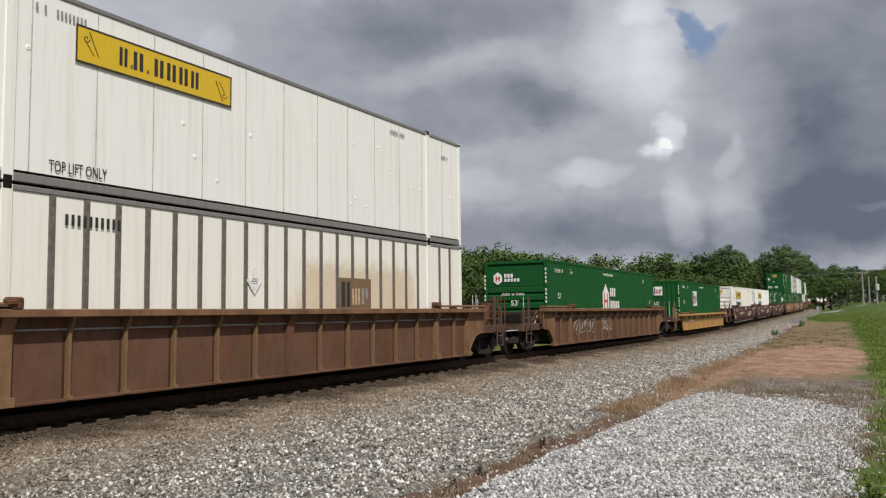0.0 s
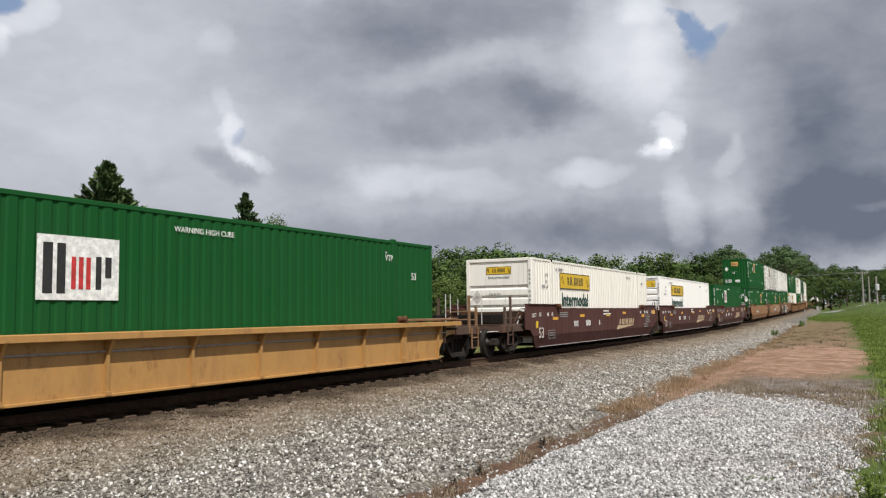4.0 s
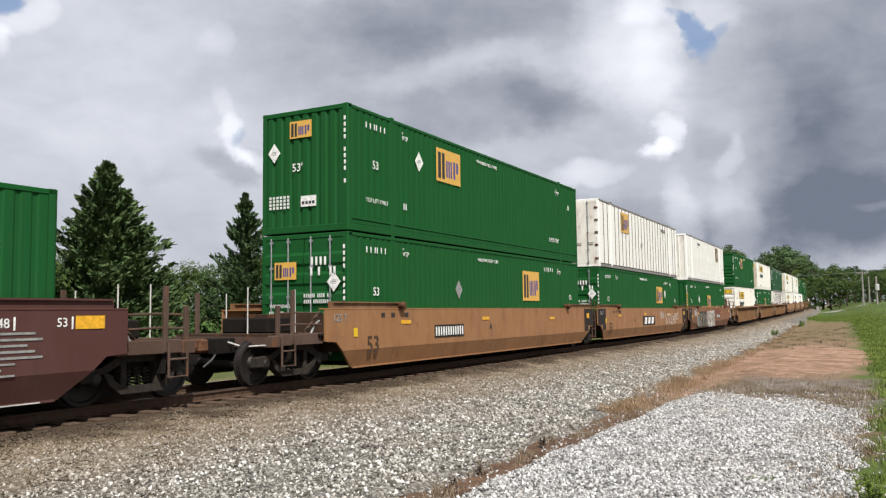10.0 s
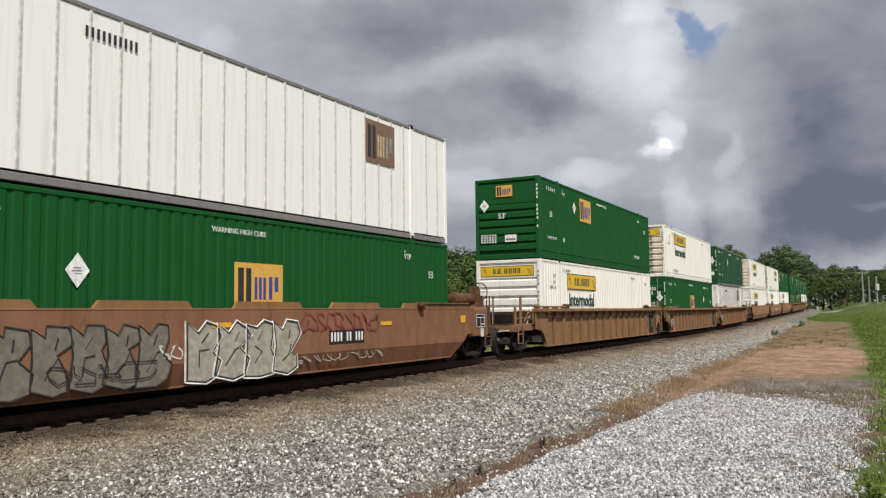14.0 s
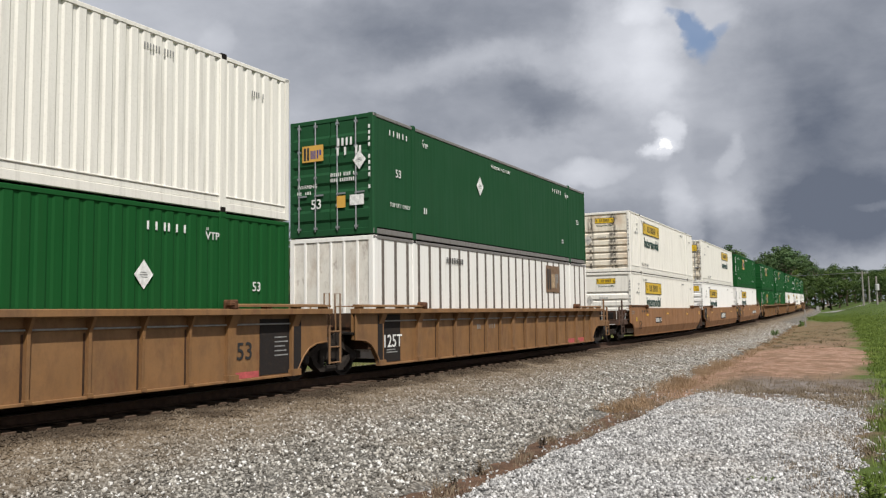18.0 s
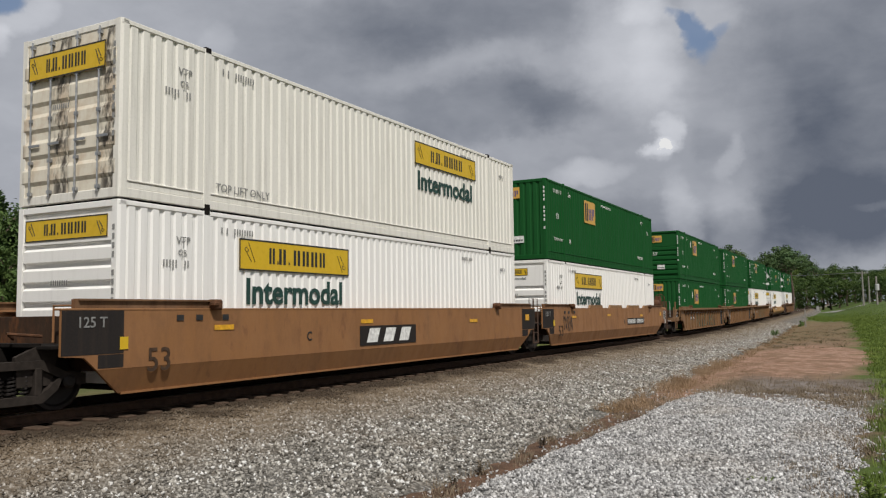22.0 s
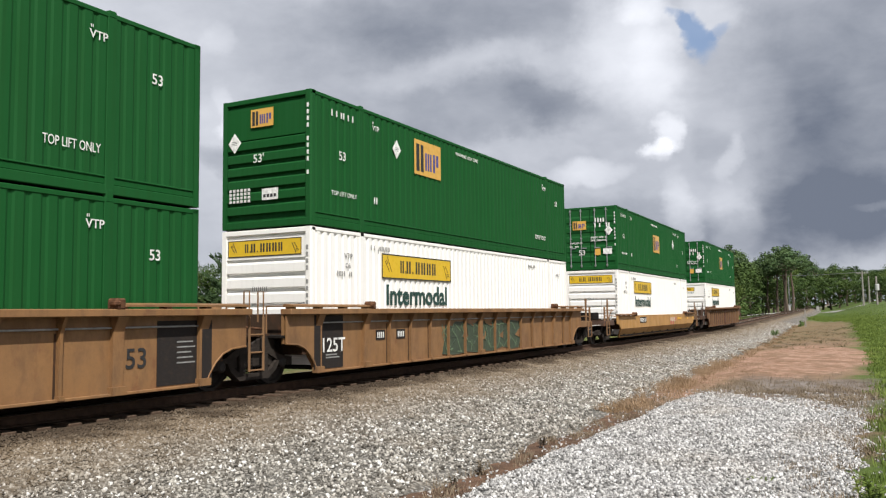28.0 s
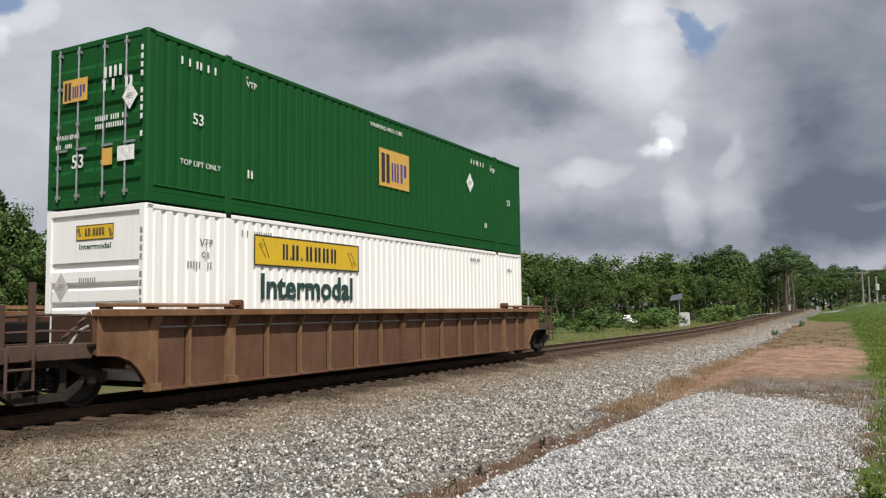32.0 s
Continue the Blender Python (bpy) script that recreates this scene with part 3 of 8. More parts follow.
def dust_and_shade(g, p, c):
    """Rust and brake dust beside the rails, and the train's shadow painted dark along the track."""
    off = g.add("ShaderNodeAttribute")
    off.attribute_name = "across"
    n, _ = g.noise(p, 0.9, 5, 0.6)
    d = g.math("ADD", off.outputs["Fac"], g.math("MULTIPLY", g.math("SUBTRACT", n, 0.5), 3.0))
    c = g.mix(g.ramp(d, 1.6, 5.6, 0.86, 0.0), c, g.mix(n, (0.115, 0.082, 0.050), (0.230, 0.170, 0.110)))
    # near the rails: oily stone, darkened further to paint the shadow under the cars
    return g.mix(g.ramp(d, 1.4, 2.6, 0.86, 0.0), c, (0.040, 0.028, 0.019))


def keep_across(me, values):
    at = me.attributes.new("across", "FLOAT", "POINT")
    at.data.foreach_set("value", np.asarray(values, dtype=np.float32))


def stony(name, cols, brown=0.0, rusty=False):
    m, g, b = surface(name, 0.95)
    p = g.add("ShaderNodeTexCoord").outputs["Object"]
    v = g.add("ShaderNodeTexVoronoi")
    g.put(v.inputs["Vector"], p)
    v.inputs["Scale"].default_value = 17.0
    n1, _ = g.noise(p, 0.6, 4, 0.6)
    n2, _ = g.noise(p, 40.0, 3, 0.6)
    sep = g.add("ShaderNodeSeparateColor")
    g.put(sep.inputs[0], v.outputs["Color"])
    c = g.mix(g.ramp(sep.outputs[0], 0.1, 0.9, smooth=False), cols[0], cols[1])
    c = g.mix(g.ramp(n2, 0.35, 0.7, 0, 0.5), c, cols[2])
    # shade in the gaps between stones, painted dark at the cell borders
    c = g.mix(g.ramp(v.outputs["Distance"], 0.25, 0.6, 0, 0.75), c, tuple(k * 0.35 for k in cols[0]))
    c = g.mix(g.ramp(n1, 0.45, 0.7, 0, brown), c, (0.20, 0.15, 0.10))
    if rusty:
        c = dust_and_shade(g, p, c)
    g.put(b.inputs["Base Color"], c)
    bump(g, b, g.math("SUBTRACT", 1.0, v.outputs["Distance"]), 0.9, 0.03)
    return m


def stone_skin(name, a, bcol, accent, rusty=False):
    m, g, b = surface(name, 0.9)
    r = g.add("ShaderNodeNewGeometry").outputs["Random Per Island"]
    p = g.add("ShaderNodeTexCoord").outputs["Object"]
    n, _ = g.noise(p, 60.0, 3, 0.6)
    big, _ = g.noise(p, 0.5, 4, 0.6)
    c = g.mix(g.ramp(r, 0.0, 0.85, smooth=False), a, bcol)
    c = g.mix(g.ramp(r, 0.90, 0.93), c, accent)
    c = g.mix(g.ramp(n, 0.4, 0.7, 0, 0.35), c, a)
    c = g.mix(g.ramp(big, 0.45, 0.75, 0, 0.30), c, (0.24, 0.19, 0.13))
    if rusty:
        c = dust_and_shade(g, p, c)
    g.put(b.inputs["Base Color"], c)
    return m


M["ground"] = grass_ground()
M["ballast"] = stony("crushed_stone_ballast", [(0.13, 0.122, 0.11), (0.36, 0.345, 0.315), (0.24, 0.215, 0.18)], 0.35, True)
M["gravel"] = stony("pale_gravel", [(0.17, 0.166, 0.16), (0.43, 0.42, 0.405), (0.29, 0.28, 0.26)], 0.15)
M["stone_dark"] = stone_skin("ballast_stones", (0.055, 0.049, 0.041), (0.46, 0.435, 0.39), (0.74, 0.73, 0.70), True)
M["stone_pale"] = stone_skin("gravel_stones", (0.135, 0.132, 0.130), (0.54, 0.53, 0.515), (0.70, 0.69, 0.68))
M["rust_white"] = paint("rust_streaked_white_paint", (0.74, 0.71, 0.64), grime=(0.34, 0.20, 0.10), dirt=0.40, rust=0.07, fade=0.0)


def soot_stained():
    """Cream paint with two columns of exhaust soot and rust spreading from the lower corners."""
    m, g, b = surface("soot_streaked_cream_paint", 0.6)
    p = g.add("ShaderNodeTexCoord").outputs["Object"]
    sep = g.add("ShaderNodeSeparateXYZ")
    g.put(sep.inputs[0], p)
    n, _ = g.noise(g.scaled(p, (4, 4, 1.6)), 1.6, 6, 0.65)
    n2, _ = g.noise(g.scaled(p, (9, 9, 1.0)), 1.0, 5, 0.65)
    n3, _ = g.noise(p, 1.4, 6, 0.68)
    c = g.mix(g.ramp(n2, 0.42, 0.75, 0, 0.35), (0.70, 0.65, 0.54), (0.46, 0.36, 0.24))
    c = g.mix(g.ramp(n3, 0.44, 0.66, 0, 0.55), c, (0.46, 0.31, 0.18))
    for x0, w in ((-0.72, 0.24), (0.42, 0.32)):
        d = g.math("ABSOLUTE", g.math("SUBTRACT", sep.outputs[0], x0))
        col = g.math("MULTIPLY", g.ramp(d, w * 0.2, w, 1, 0), g.ramp(n, 0.40, 0.60))
        c = g.mix(g.math("MULTIPLY", col, 0.94), c, (0.030, 0.022, 0.016))
    g.put(b.inputs["Base Color"], c)
    return m


M["sooty"] = soot_stained()


def tan_stain(m):
    """A wide tan stain over the back half of a posted white box."""
    g = Nodes(m.node_tree)
    b = m.node_tree.nodes["Principled BSDF"]
    was = b.inputs["Base Color"].links[0].from_socket
    p = g.add("ShaderNodeTexCoord").outputs["Object"]
    sep = g.add("ShaderNodeSeparateXYZ")
    g.put(sep.inputs[0], p)
    n, _ = g.noise(g.scaled(p, (1, 1, 0.5)), 0.9, 5, 0.6)
    n2, _ = g.noise(p, 5.0, 4, 0.6)
    e = g.math("ADD", sep.outputs[1], g.math("MULTIPLY", g.math("SUBTRACT", n, 0.5), 2.0))
    up = g.math("ADD", sep.outputs[2], g.math("MULTIPLY", g.math("SUBTRACT", n2, 0.5), 0.5))
    k = g.math("MULTIPLY", g.math("MULTIPLY", g.ramp(e, 0.0, 0.5), g.ramp(e, 4.9, 5.6, 1, 0)), g.ramp(up, 1.95, 2.45, 0.70, 0))
    g.put(b.inputs["Base Color"], g.mix(k, was, g.mix(n2, (0.48, 0.34, 0.19), (0.62, 0.48, 0.32))))


tan_stain(M["stained"])
M["asphalt"] = plain("pale_worn_asphalt", (0.24, 0.235, 0.225), 0.9)


def spaced(*stops):
    """Coordinates with a step of their own in each stretch: (from, to, step), ..."""
    out = []
    for a, b, st in stops:
        out += list(np.arange(a, b, st))
    return np.array(out + [stops[-1][1]])


gx = spaced((-1500, -300, 100), (-300, -60, 12), (-60, -16, 2), (-16, 6, 0.3), (6, 40, 2), (40, 300, 13), (300, 1500, 100))
gy = spaced((-300, -20, 14), (-20, 2, 1.5), (2, 45, 0.35), (45, 160, 2), (160, 500, 17), (500, 2600, 150))
ground = tagged(new("ground", sheet("ground", gx, gy, ground_z, M["ground"])), "green meadow with dry grass verge and red clay", "ground", kind="structure")


def ballast_top(u):
    """Height of the ballast over the track's width, from the far shoulder to the near toe."""
    return np.interp(u, [-5.6, -4.8, -1.75, -1.3, 1.25, 1.7, 7.1, 7.9], [-1.15, -0.78, -0.27, -0.205, -0.205, -0.26, -0.60, -0.80])


def toe_u(s):
    """Where the near slope of the ballast ends; the grass creeps up it farther on."""
    return np.interp(s, [0, 14, 18, 28, 45, 90, 160], [7.05, 6.95, 6.7, 6.15, 5.6, 4.6, 4.0])


def ballast_bed():
    us = np.concatenate([np.linspace(-5.6, 1.7, 18), np.linspace(2.0, 7.9, 22)])
    ss = spaced((-60, 0, 4), (0, 60, 0.5), (60, 160, 2), (160, 760, 10))
    co = []
    for s in ss:
        for u in us:
            wide = u if u <= 2 else 2 + (u - 2) * (float(toe_u(s)) - 1.1) / 5.9
            x, y, z = on_track(s, wide)
            co.append((x, y, z + float(ballast_top(u)) + 0.03 * float(ripple(s * 1.1, u * 1.7, 1.0)) * (1 if abs(u) > 1.5 else 0.3)))
    n = len(us)
    i = (np.arange(len(ss) - 1)[:, None] * n + np.arange(n - 1)[None, :]).ravel()
    me = bpy.data.meshes.new("ballast")
    me.from_pydata(co, [], np.stack([i, i + 1, i + n + 1, i + n], 1).tolist())
    me.materials.append(M["ballast"])
    keep_across(me, np.tile(np.abs(us), len(ss)))
    me.shade_smooth()
    return tagged(new("ballast", me), "grey crushed stone ballast under the railway", "ballast", kind="structure")


def pad_z(x, y):
    u = track_u(x, y)
    e = ripple(x * 1.3, y * 1.3, 4.0) * 0.25
    inside = smooth(u + e, 7.75, 8.3) * (1 - smooth(x + e, -0.75, -0.1) * smooth(y, 6, 9)) * (1 - smooth(x + e, 1.6, 2.6)) * smooth(y + 3 * e, -7.0, -5.0) * (1 - smooth(y + 0.55 * (x + 2) + 5.0 * e, 16.5, 21.5))
    return ground_z(x, y) - 0.07 + 0.11 * inside + 0.03 * ripple(x * 2.9, y * 2.1, 6) * inside * (1 - inside) + 0.012 * ripple(x * 2.1, y * 2.3, 3)


ballast = ballast_bed()
gravel_pad = tagged(new("gravel_pad", sheet("gravel_pad", np.arange(-5.6, 3.4, 0.2), np.arange(-9, 24, 0.25), pad_z, M["gravel"])),
                    "pale grey gravel pad beside the railway", "gravel", kind="structure")


def stones(name, places, sizes, material, label, across=None):
    """Angular stones as one mesh: squashed, turned eight-faced lumps."""
    rng = np.random.default_rng(5)
    n = len(places)
    base = np.array([(1, 0, 0), (-1, 0, 0), (0, 1, 0), (0, -1, 0), (0, 0, 1), (0, 0, -1)], float)
    tri = np.array([(0, 2, 4), (2, 1, 4), (1, 3, 4), (3, 0, 4), (2, 0, 5), (1, 2, 5), (3, 1, 5), (0, 3, 5)])
    q = rng.normal(size=(n, 3, 3))
    q, _ = np.linalg.qr(q)
    jit = base[None] + rng.normal(scale=0.28, size=(n, 6, 3))
    sc = sizes[:, None, None] * rng.uniform(0.55, 1.2, size=(n, 1, 3))
    v = np.einsum("nij,nkj->nki", q, jit * sc) + places[:, None, :]
    f = (tri[None] + (np.arange(n) * 6)[:, None, None]).reshape(-1, 3)
    me = bpy.data.meshes.new(name)
    me.vertices.add(n * 6)
    me.vertices.foreach_set("co", v.reshape(-1).astype(np.float32))
    me.loops.add(len(f) * 3)
    me.loops.foreach_set("vertex_index", f.reshape(-1).astype(np.int32))
    me.polygons.add(len(f))
    me.polygons.foreach_set("loop_start", np.arange(0, len(f) * 3, 3, dtype=np.int32))
    me.update(calc_edges=True)
    me.materials.append(material)
    if across is not None:
        keep_across(me, np.repeat(across, 6))
    return tagged(new(name, me), label, "stones", kind="stuff")


def scatter_ballast():
    rng = np.random.default_rng(1)
    n = 150000
    s = -1.5 + 101 * rng.random(n) ** 2.0
    u = 1.35 + 6.1 * rng.random(n)
    keep = u + 0.35 * ripple(s * 0.9, u, 2) < toe_u(s) + 0.35
    s, u = s[keep], u[keep]
    x = np.interp(s, _S, _X) + u * np.cos(np.interp(s, _S, _TH))
    y = np.interp(s, _S, _Y) + u * np.sin(np.interp(s, _S, _TH))
    z = track_h(s) + ballast_top(np.where(u > 2, 2 + (u - 2) * 5.9 / (toe_u(s) - 1.1), u)) + 0.03 * ripple(s * 1.1, u * 1.7, 1.0) + 0.008
    return stones("ballast_stones", np.stack([x, y, z], 1), rng.uniform(0.013, 0.034, len(x)) * (1 + 0.007 * s), M["stone_dark"], "loose grey crushed stones on the ballast slope", u)


def scatter_pad():
    rng = np.random.default_rng(2)
    n = 70000
    y = 4.5 + 18 * rng.random(n) ** 1.25
    x = -5.4 + 5.6 * rng.random(n)
    z = pad_z(x, y)
    g0 = ground_z(x, y)
    keep = ((z > g0 - 0.025) | (rng.random(n) < 0.06)) & (x > -0.9 * y + 0.5)
    z = np.maximum(z, g0)
    x, y, z = x[keep], y[keep], z[keep]
    return stones("gravel_stones", np.stack([x, y, z + 0.006], 1), rng.uniform(0.010, 0.032, len(x)), M["stone_pale"], "loose pale grey gravel stones")


ballast_stones = scatter_ballast()
gravel_stones = scatter_pad()


# ---------------------------------------------------------------- track
def railway():
    track = tagged(new("railway_track"), "single railway track with rusty rails on dark wooden sleepers", "track", kind="structure")
    prof = [(-0.07, -0.17), (0.07, -0.17), (0.07, -0.158), (0.01, -0.14), (0.01, -0.045), (0.036, -0.035), (0.036, -0.004), (0.03, 0), (-0.03, 0), (-0.036, -0.004), (-0.036, -0.035), (-0.01, -0.045), (-0.01, -0.14), (-0.07, -0.158)]
    stations = list(spaced((-80, 0, 8), (0, 160, 4), (160, 760, 12)))
    for side in (-0.755, 0.755):
        b, n = Build(), len(prof)
        pts = [on_track(s, side + a, z) for s in stations for a, z in prof]
        b.raw(pts, [(i * n + k, i * n + (k + 1) % n, (i + 1) * n + (k + 1) % n, (i + 1) * n + k) for i in range(len(stations) - 1) for k in range(n)])
        part("rail", b, M["rail"], track)
        t = Build()
        pts = [on_track(s, side + a, 0.003) for s in stations for a in (-0.027, 0.027)]
        t.raw(pts, [(i * 2, i * 2 + 1, i * 2 + 3, i * 2 + 2) for i in range(len(stations) - 1)])
        part("running_surface", t, M["tread"], track, "polished steel running surface")
    tie = Build().box(-1.3, 1.3, -0.115, 0.115, -0.36, -0.165, 0.012).mesh("sleeper", M["tie"])
    rng = random.Random(4)
    for k in range(300):
        s = -8 + 0.53 * k
        x, y, h, th = along(s)
        part("sleeper", tie, None, track, place=Matrix.Translation((x, y, h + rng.uniform(-0.008, 0.004))) @ Matrix.Rotation(th + rng.uniform(-0.02, 0.02), 4, "Z"))
    return track


track = railway()

# ---------------------------------------------------------------- the train: containers
CL, CB, CH = 16.154, 2.591, 3.01
HB, HW = CL / 2, CB / 2
LIFT = 1.98


def corrugated(y0, y1, z0, z1, pitch, depth, x_out, inner=0.05):
    """A standing corrugated wall: closed profile in (x, y) raised from z0 to z1."""
    n = max(1, round((y1 - y0) / pitch))
    p = (y1 - y0) / n
    out = []
    for i in range(n):
        a = y0 + i * p
        out += [(x_out - depth, a), (x_out - depth, a + p * 0.22), (x_out, a + p * 0.36), (x_out, a + p * 0.86)]
    out += [(x_out - depth, y1)]
    prof = [(x_out - depth - inner, y0)] + out + [(x_out - depth - inner, y1)]
    b = Build()
    m = len(prof)
    pts = [(x, y, z0) for x, y in prof] + [(x, y, z1) for x, y in prof]
    faces = [(i, (i + 1) % m, m + (i + 1) % m, m + i) for i in range(m)]
    return b.raw(pts, faces)


def side_wall(kind, sgn, mat):
    def make():
        if kind == "corrugated":
            b = corrugated(-HB + 0.13, HB - 0.13, 0.28, CH - 0.09, 0.272, 0.019, HW - 0.012)
        elif kind == "fine":
            b = corrugated(-HB + 0.13, HB - 0.13, 0.30, CH - 0.09, 0.255, 0.030, HW - 0.012)
        else:
            b = Build().box(HW - 0.07, HW - 0.02, -HB + 0.1, HB - 0.1, 0.17, CH - 0.09)
        if sgn < 0:
            b.v = [(-x, y, z) for x, y, z in b.v]
            b.f = [f[::-1] for f in b.f]
        return b.mesh("side_wall", mat)
    return shared(("side", kind, sgn, mat.name), make)


def nose_wall(mat, upper):
    """The blind end: horizontal corrugations, with a flat field above for the sign."""
    def make():
        b = Build().box(-HW + 0.09, HW - 0.09, -HB + 0.08, -HB + 0.12, 0.15, CH - 0.1)
        return b.mesh("end_wall", mat)
    return shared(("nose", mat.name, upper), make)


def nose_pieces(c, mat, upper, step):
    """The pressed ribs of the blind end, and the flat field above them."""
    rib = shared(("noserib", mat.name, step), lambda: Build().prism([(0.085, 0.0), (0.012, step * 0.10), (0.012, step * 0.66), (0.085, step * 0.84)], "x", -HW + 0.17, HW - 0.17).mesh("end_rib", mat))
    z = 0.30
    while z < upper - 0.12:
        part("end_rib", rib, None, c, place=Matrix.Translation((0, -HB, z)))
        z += step
    part("sign_field", shared(("nosefield", mat.name, upper), lambda: Build().box(-HW + 0.14, HW - 0.14, -HB + 0.03, -HB + 0.07, upper, CH - 0.2).mesh("sign_field", mat)), None, c)


def upright_nose(mat):
    def make():
        b = Build()
        c = corrugated(-HW + 0.09, HW - 0.09, 0.15, CH - 0.1, 0.27, 0.036, HB - 0.02)
        b.raw([(y, -x, z) for x, y, z in c.v], c.f)
        return b.mesh("end_wall", mat)
    return shared(("upnose", mat.name), make)


def door_leaf(mat):
    def make():
        # one folded sheet: flat, with five pressed fields
        prof = [(0.07, 0.16), (0.02, 0.16)]
        for k in range(5):
            z = 0.34 + k * 0.47
            prof += [(0.02, z), (-0.012, z + 0.07), (-0.012, z + 0.27), (0.02, z + 0.34)]
        prof += [(0.02, CH - 0.12), (0.07, CH - 0.12)]
        return Build().prism(prof, "x", -0.585, 0.585).mesh("door", mat)
    return shared(("door", mat.name), make)


def sheet_door(mat):
    def make():
        return Build().box(-0.585, 0.585, 0.0, 0.06, 0.12, CH - 0.10, 0.008).mesh("door", mat)
    return shared(("sdoor", mat.name), make)


def hinge_mesh():
    return Build().box(-0.10, 0.06, -0.03, 0.01, -0.035, 0.035, 0.006).mesh("hinge", M["rusty"])


def lock_rod(mat):
    def make():
        b = Build().tube([(0, -0.03, 0.12), (0, -0.03, CH - 0.08)], 0.018, 8)
        for z in (0.2, 0.75, 1.5, 2.2, CH - 0.18):
            b.box(-0.04, 0.04, -0.045, 0.01, z - 0.03, z + 0.03)
        b.box(-0.02, 0.26, -0.055, -0.035, 1.02, 1.06)
        return b.mesh("lock_rod", mat)
    return shared(("rod", mat.name), make)


def frame_parts(c, mat, post_mat, deep):
    """Rails, posts and castings of a container."""
    def rail(name, x0, x1, z0, z1, rm=None):
        rm = rm or mat
        part(name, shared((name, x0, z0, rm.name), lambda: Build().box(x0, x1, -HB + 0.02, HB - 0.02, z0, z1, 0.01).mesh(name, rm)), None, c)
    for s in (-1, 1):
        x = sorted((s * (HW - 0.10), s * (HW - 0.004)))
        rail("bottom_rail", x[0], x[1], 0.0, 0.16 if deep else 0.13, None if deep else M["rail_grey"])
        if deep:
            x2 = sorted((s * (HW - 0.10), s * (HW - 0.022)))
            rail("rail_web", x2[0], x2[1], 0.162, 0.27)
            rail("rail_lip", x[0], x[1], 0.272, 0.305)
        x = sorted((s * (HW - 0.09), s * HW))
        rail("top_rail", x[0], x[1], CH - 0.095, CH - 0.012, None if deep else M["rail_grey"])
    post = shared(("post", post_mat.name), lambda: Build().prism([(HW - 0.15, -HB), (HW - 0.03, -HB), (HW, -HB + 0.05), (HW, -HB + 0.16), (HW - 0.15, -HB + 0.16)], "z", 0.0, CH - 0.005).mesh("corner_post", post_mat))
    for fx in (1, -1):
        for fy in (1, -1):
            part("corner_post", post, None, c, place=Matrix.Diagonal((fx, fy, 1, 1)) if fx * fy > 0 else Matrix.Diagonal((fx, fy, 1, 1)))
    lp = shared(("lift", post_mat.name), lambda: Build().box(HW - 0.06, HW + 0.004, -0.09, 0.09, 0.0, CH - 0.01, 0.008).mesh("lift_post", post_mat))
    cm = mat if "green" in mat.name else M["under"]
    cast = shared(("casting", cm.name), lambda: Build().box(-0.03, 0.085, -0.075, 0.075, -0.03, 0.085, 0.012).mesh("corner_casting", cm))
    for fx in (1, -1):
        for y in (-HB + LIFT, HB - LIFT):
            p = part("lift_post", lp, None, c, place=Matrix.Translation((0, y, 0)) @ Matrix.Diagonal((fx, 1, 1, 1)))
            for z in (0.0, CH - 0.06):
                part("corner_casting", cast, None, p, "" if "green" in mat.name else "dark cast corner fitting", place=Matrix.Translation((HW - 0.075, 0, z)))
    def roof():
        b = Build().box(-HW + 0.05, HW - 0.05, -HB + 0.05, HB - 0.05, CH - 0.06, CH - 0.03)
        for k in range(44):
            y = -HB + 0.35 + k * 0.357
            b.box(-HW + 0.15, HW - 0.15, y, y + 0.16, CH - 0.035, CH - 0.012)
        return b.mesh("roof", mat)
    part("roof", shared(("roof", mat.name), roof), None, c)
    def floor():
        return Build().box(-HW + 0.09, HW - 0.09, -HB + 0.1, HB - 0.1, 0.03, 0.17).mesh("floor", M["under"])
    part("floor", shared("cfloor", floor), None, c)
    for r in (0, math.pi):
        for nm, z0, z1 in (("end_header", CH - 0.12, CH - 0.008), ("end_sill", 0.0, 0.16)):
            part(nm, shared((nm, mat.name), lambda: Build().box(-HW + 0.14, HW - 0.14, -HB + 0.005, -HB + 0.1, z0, z1, 0.01).mesh(nm, mat)), None, c, place=Matrix.Rotation(r, 4, "Z"))


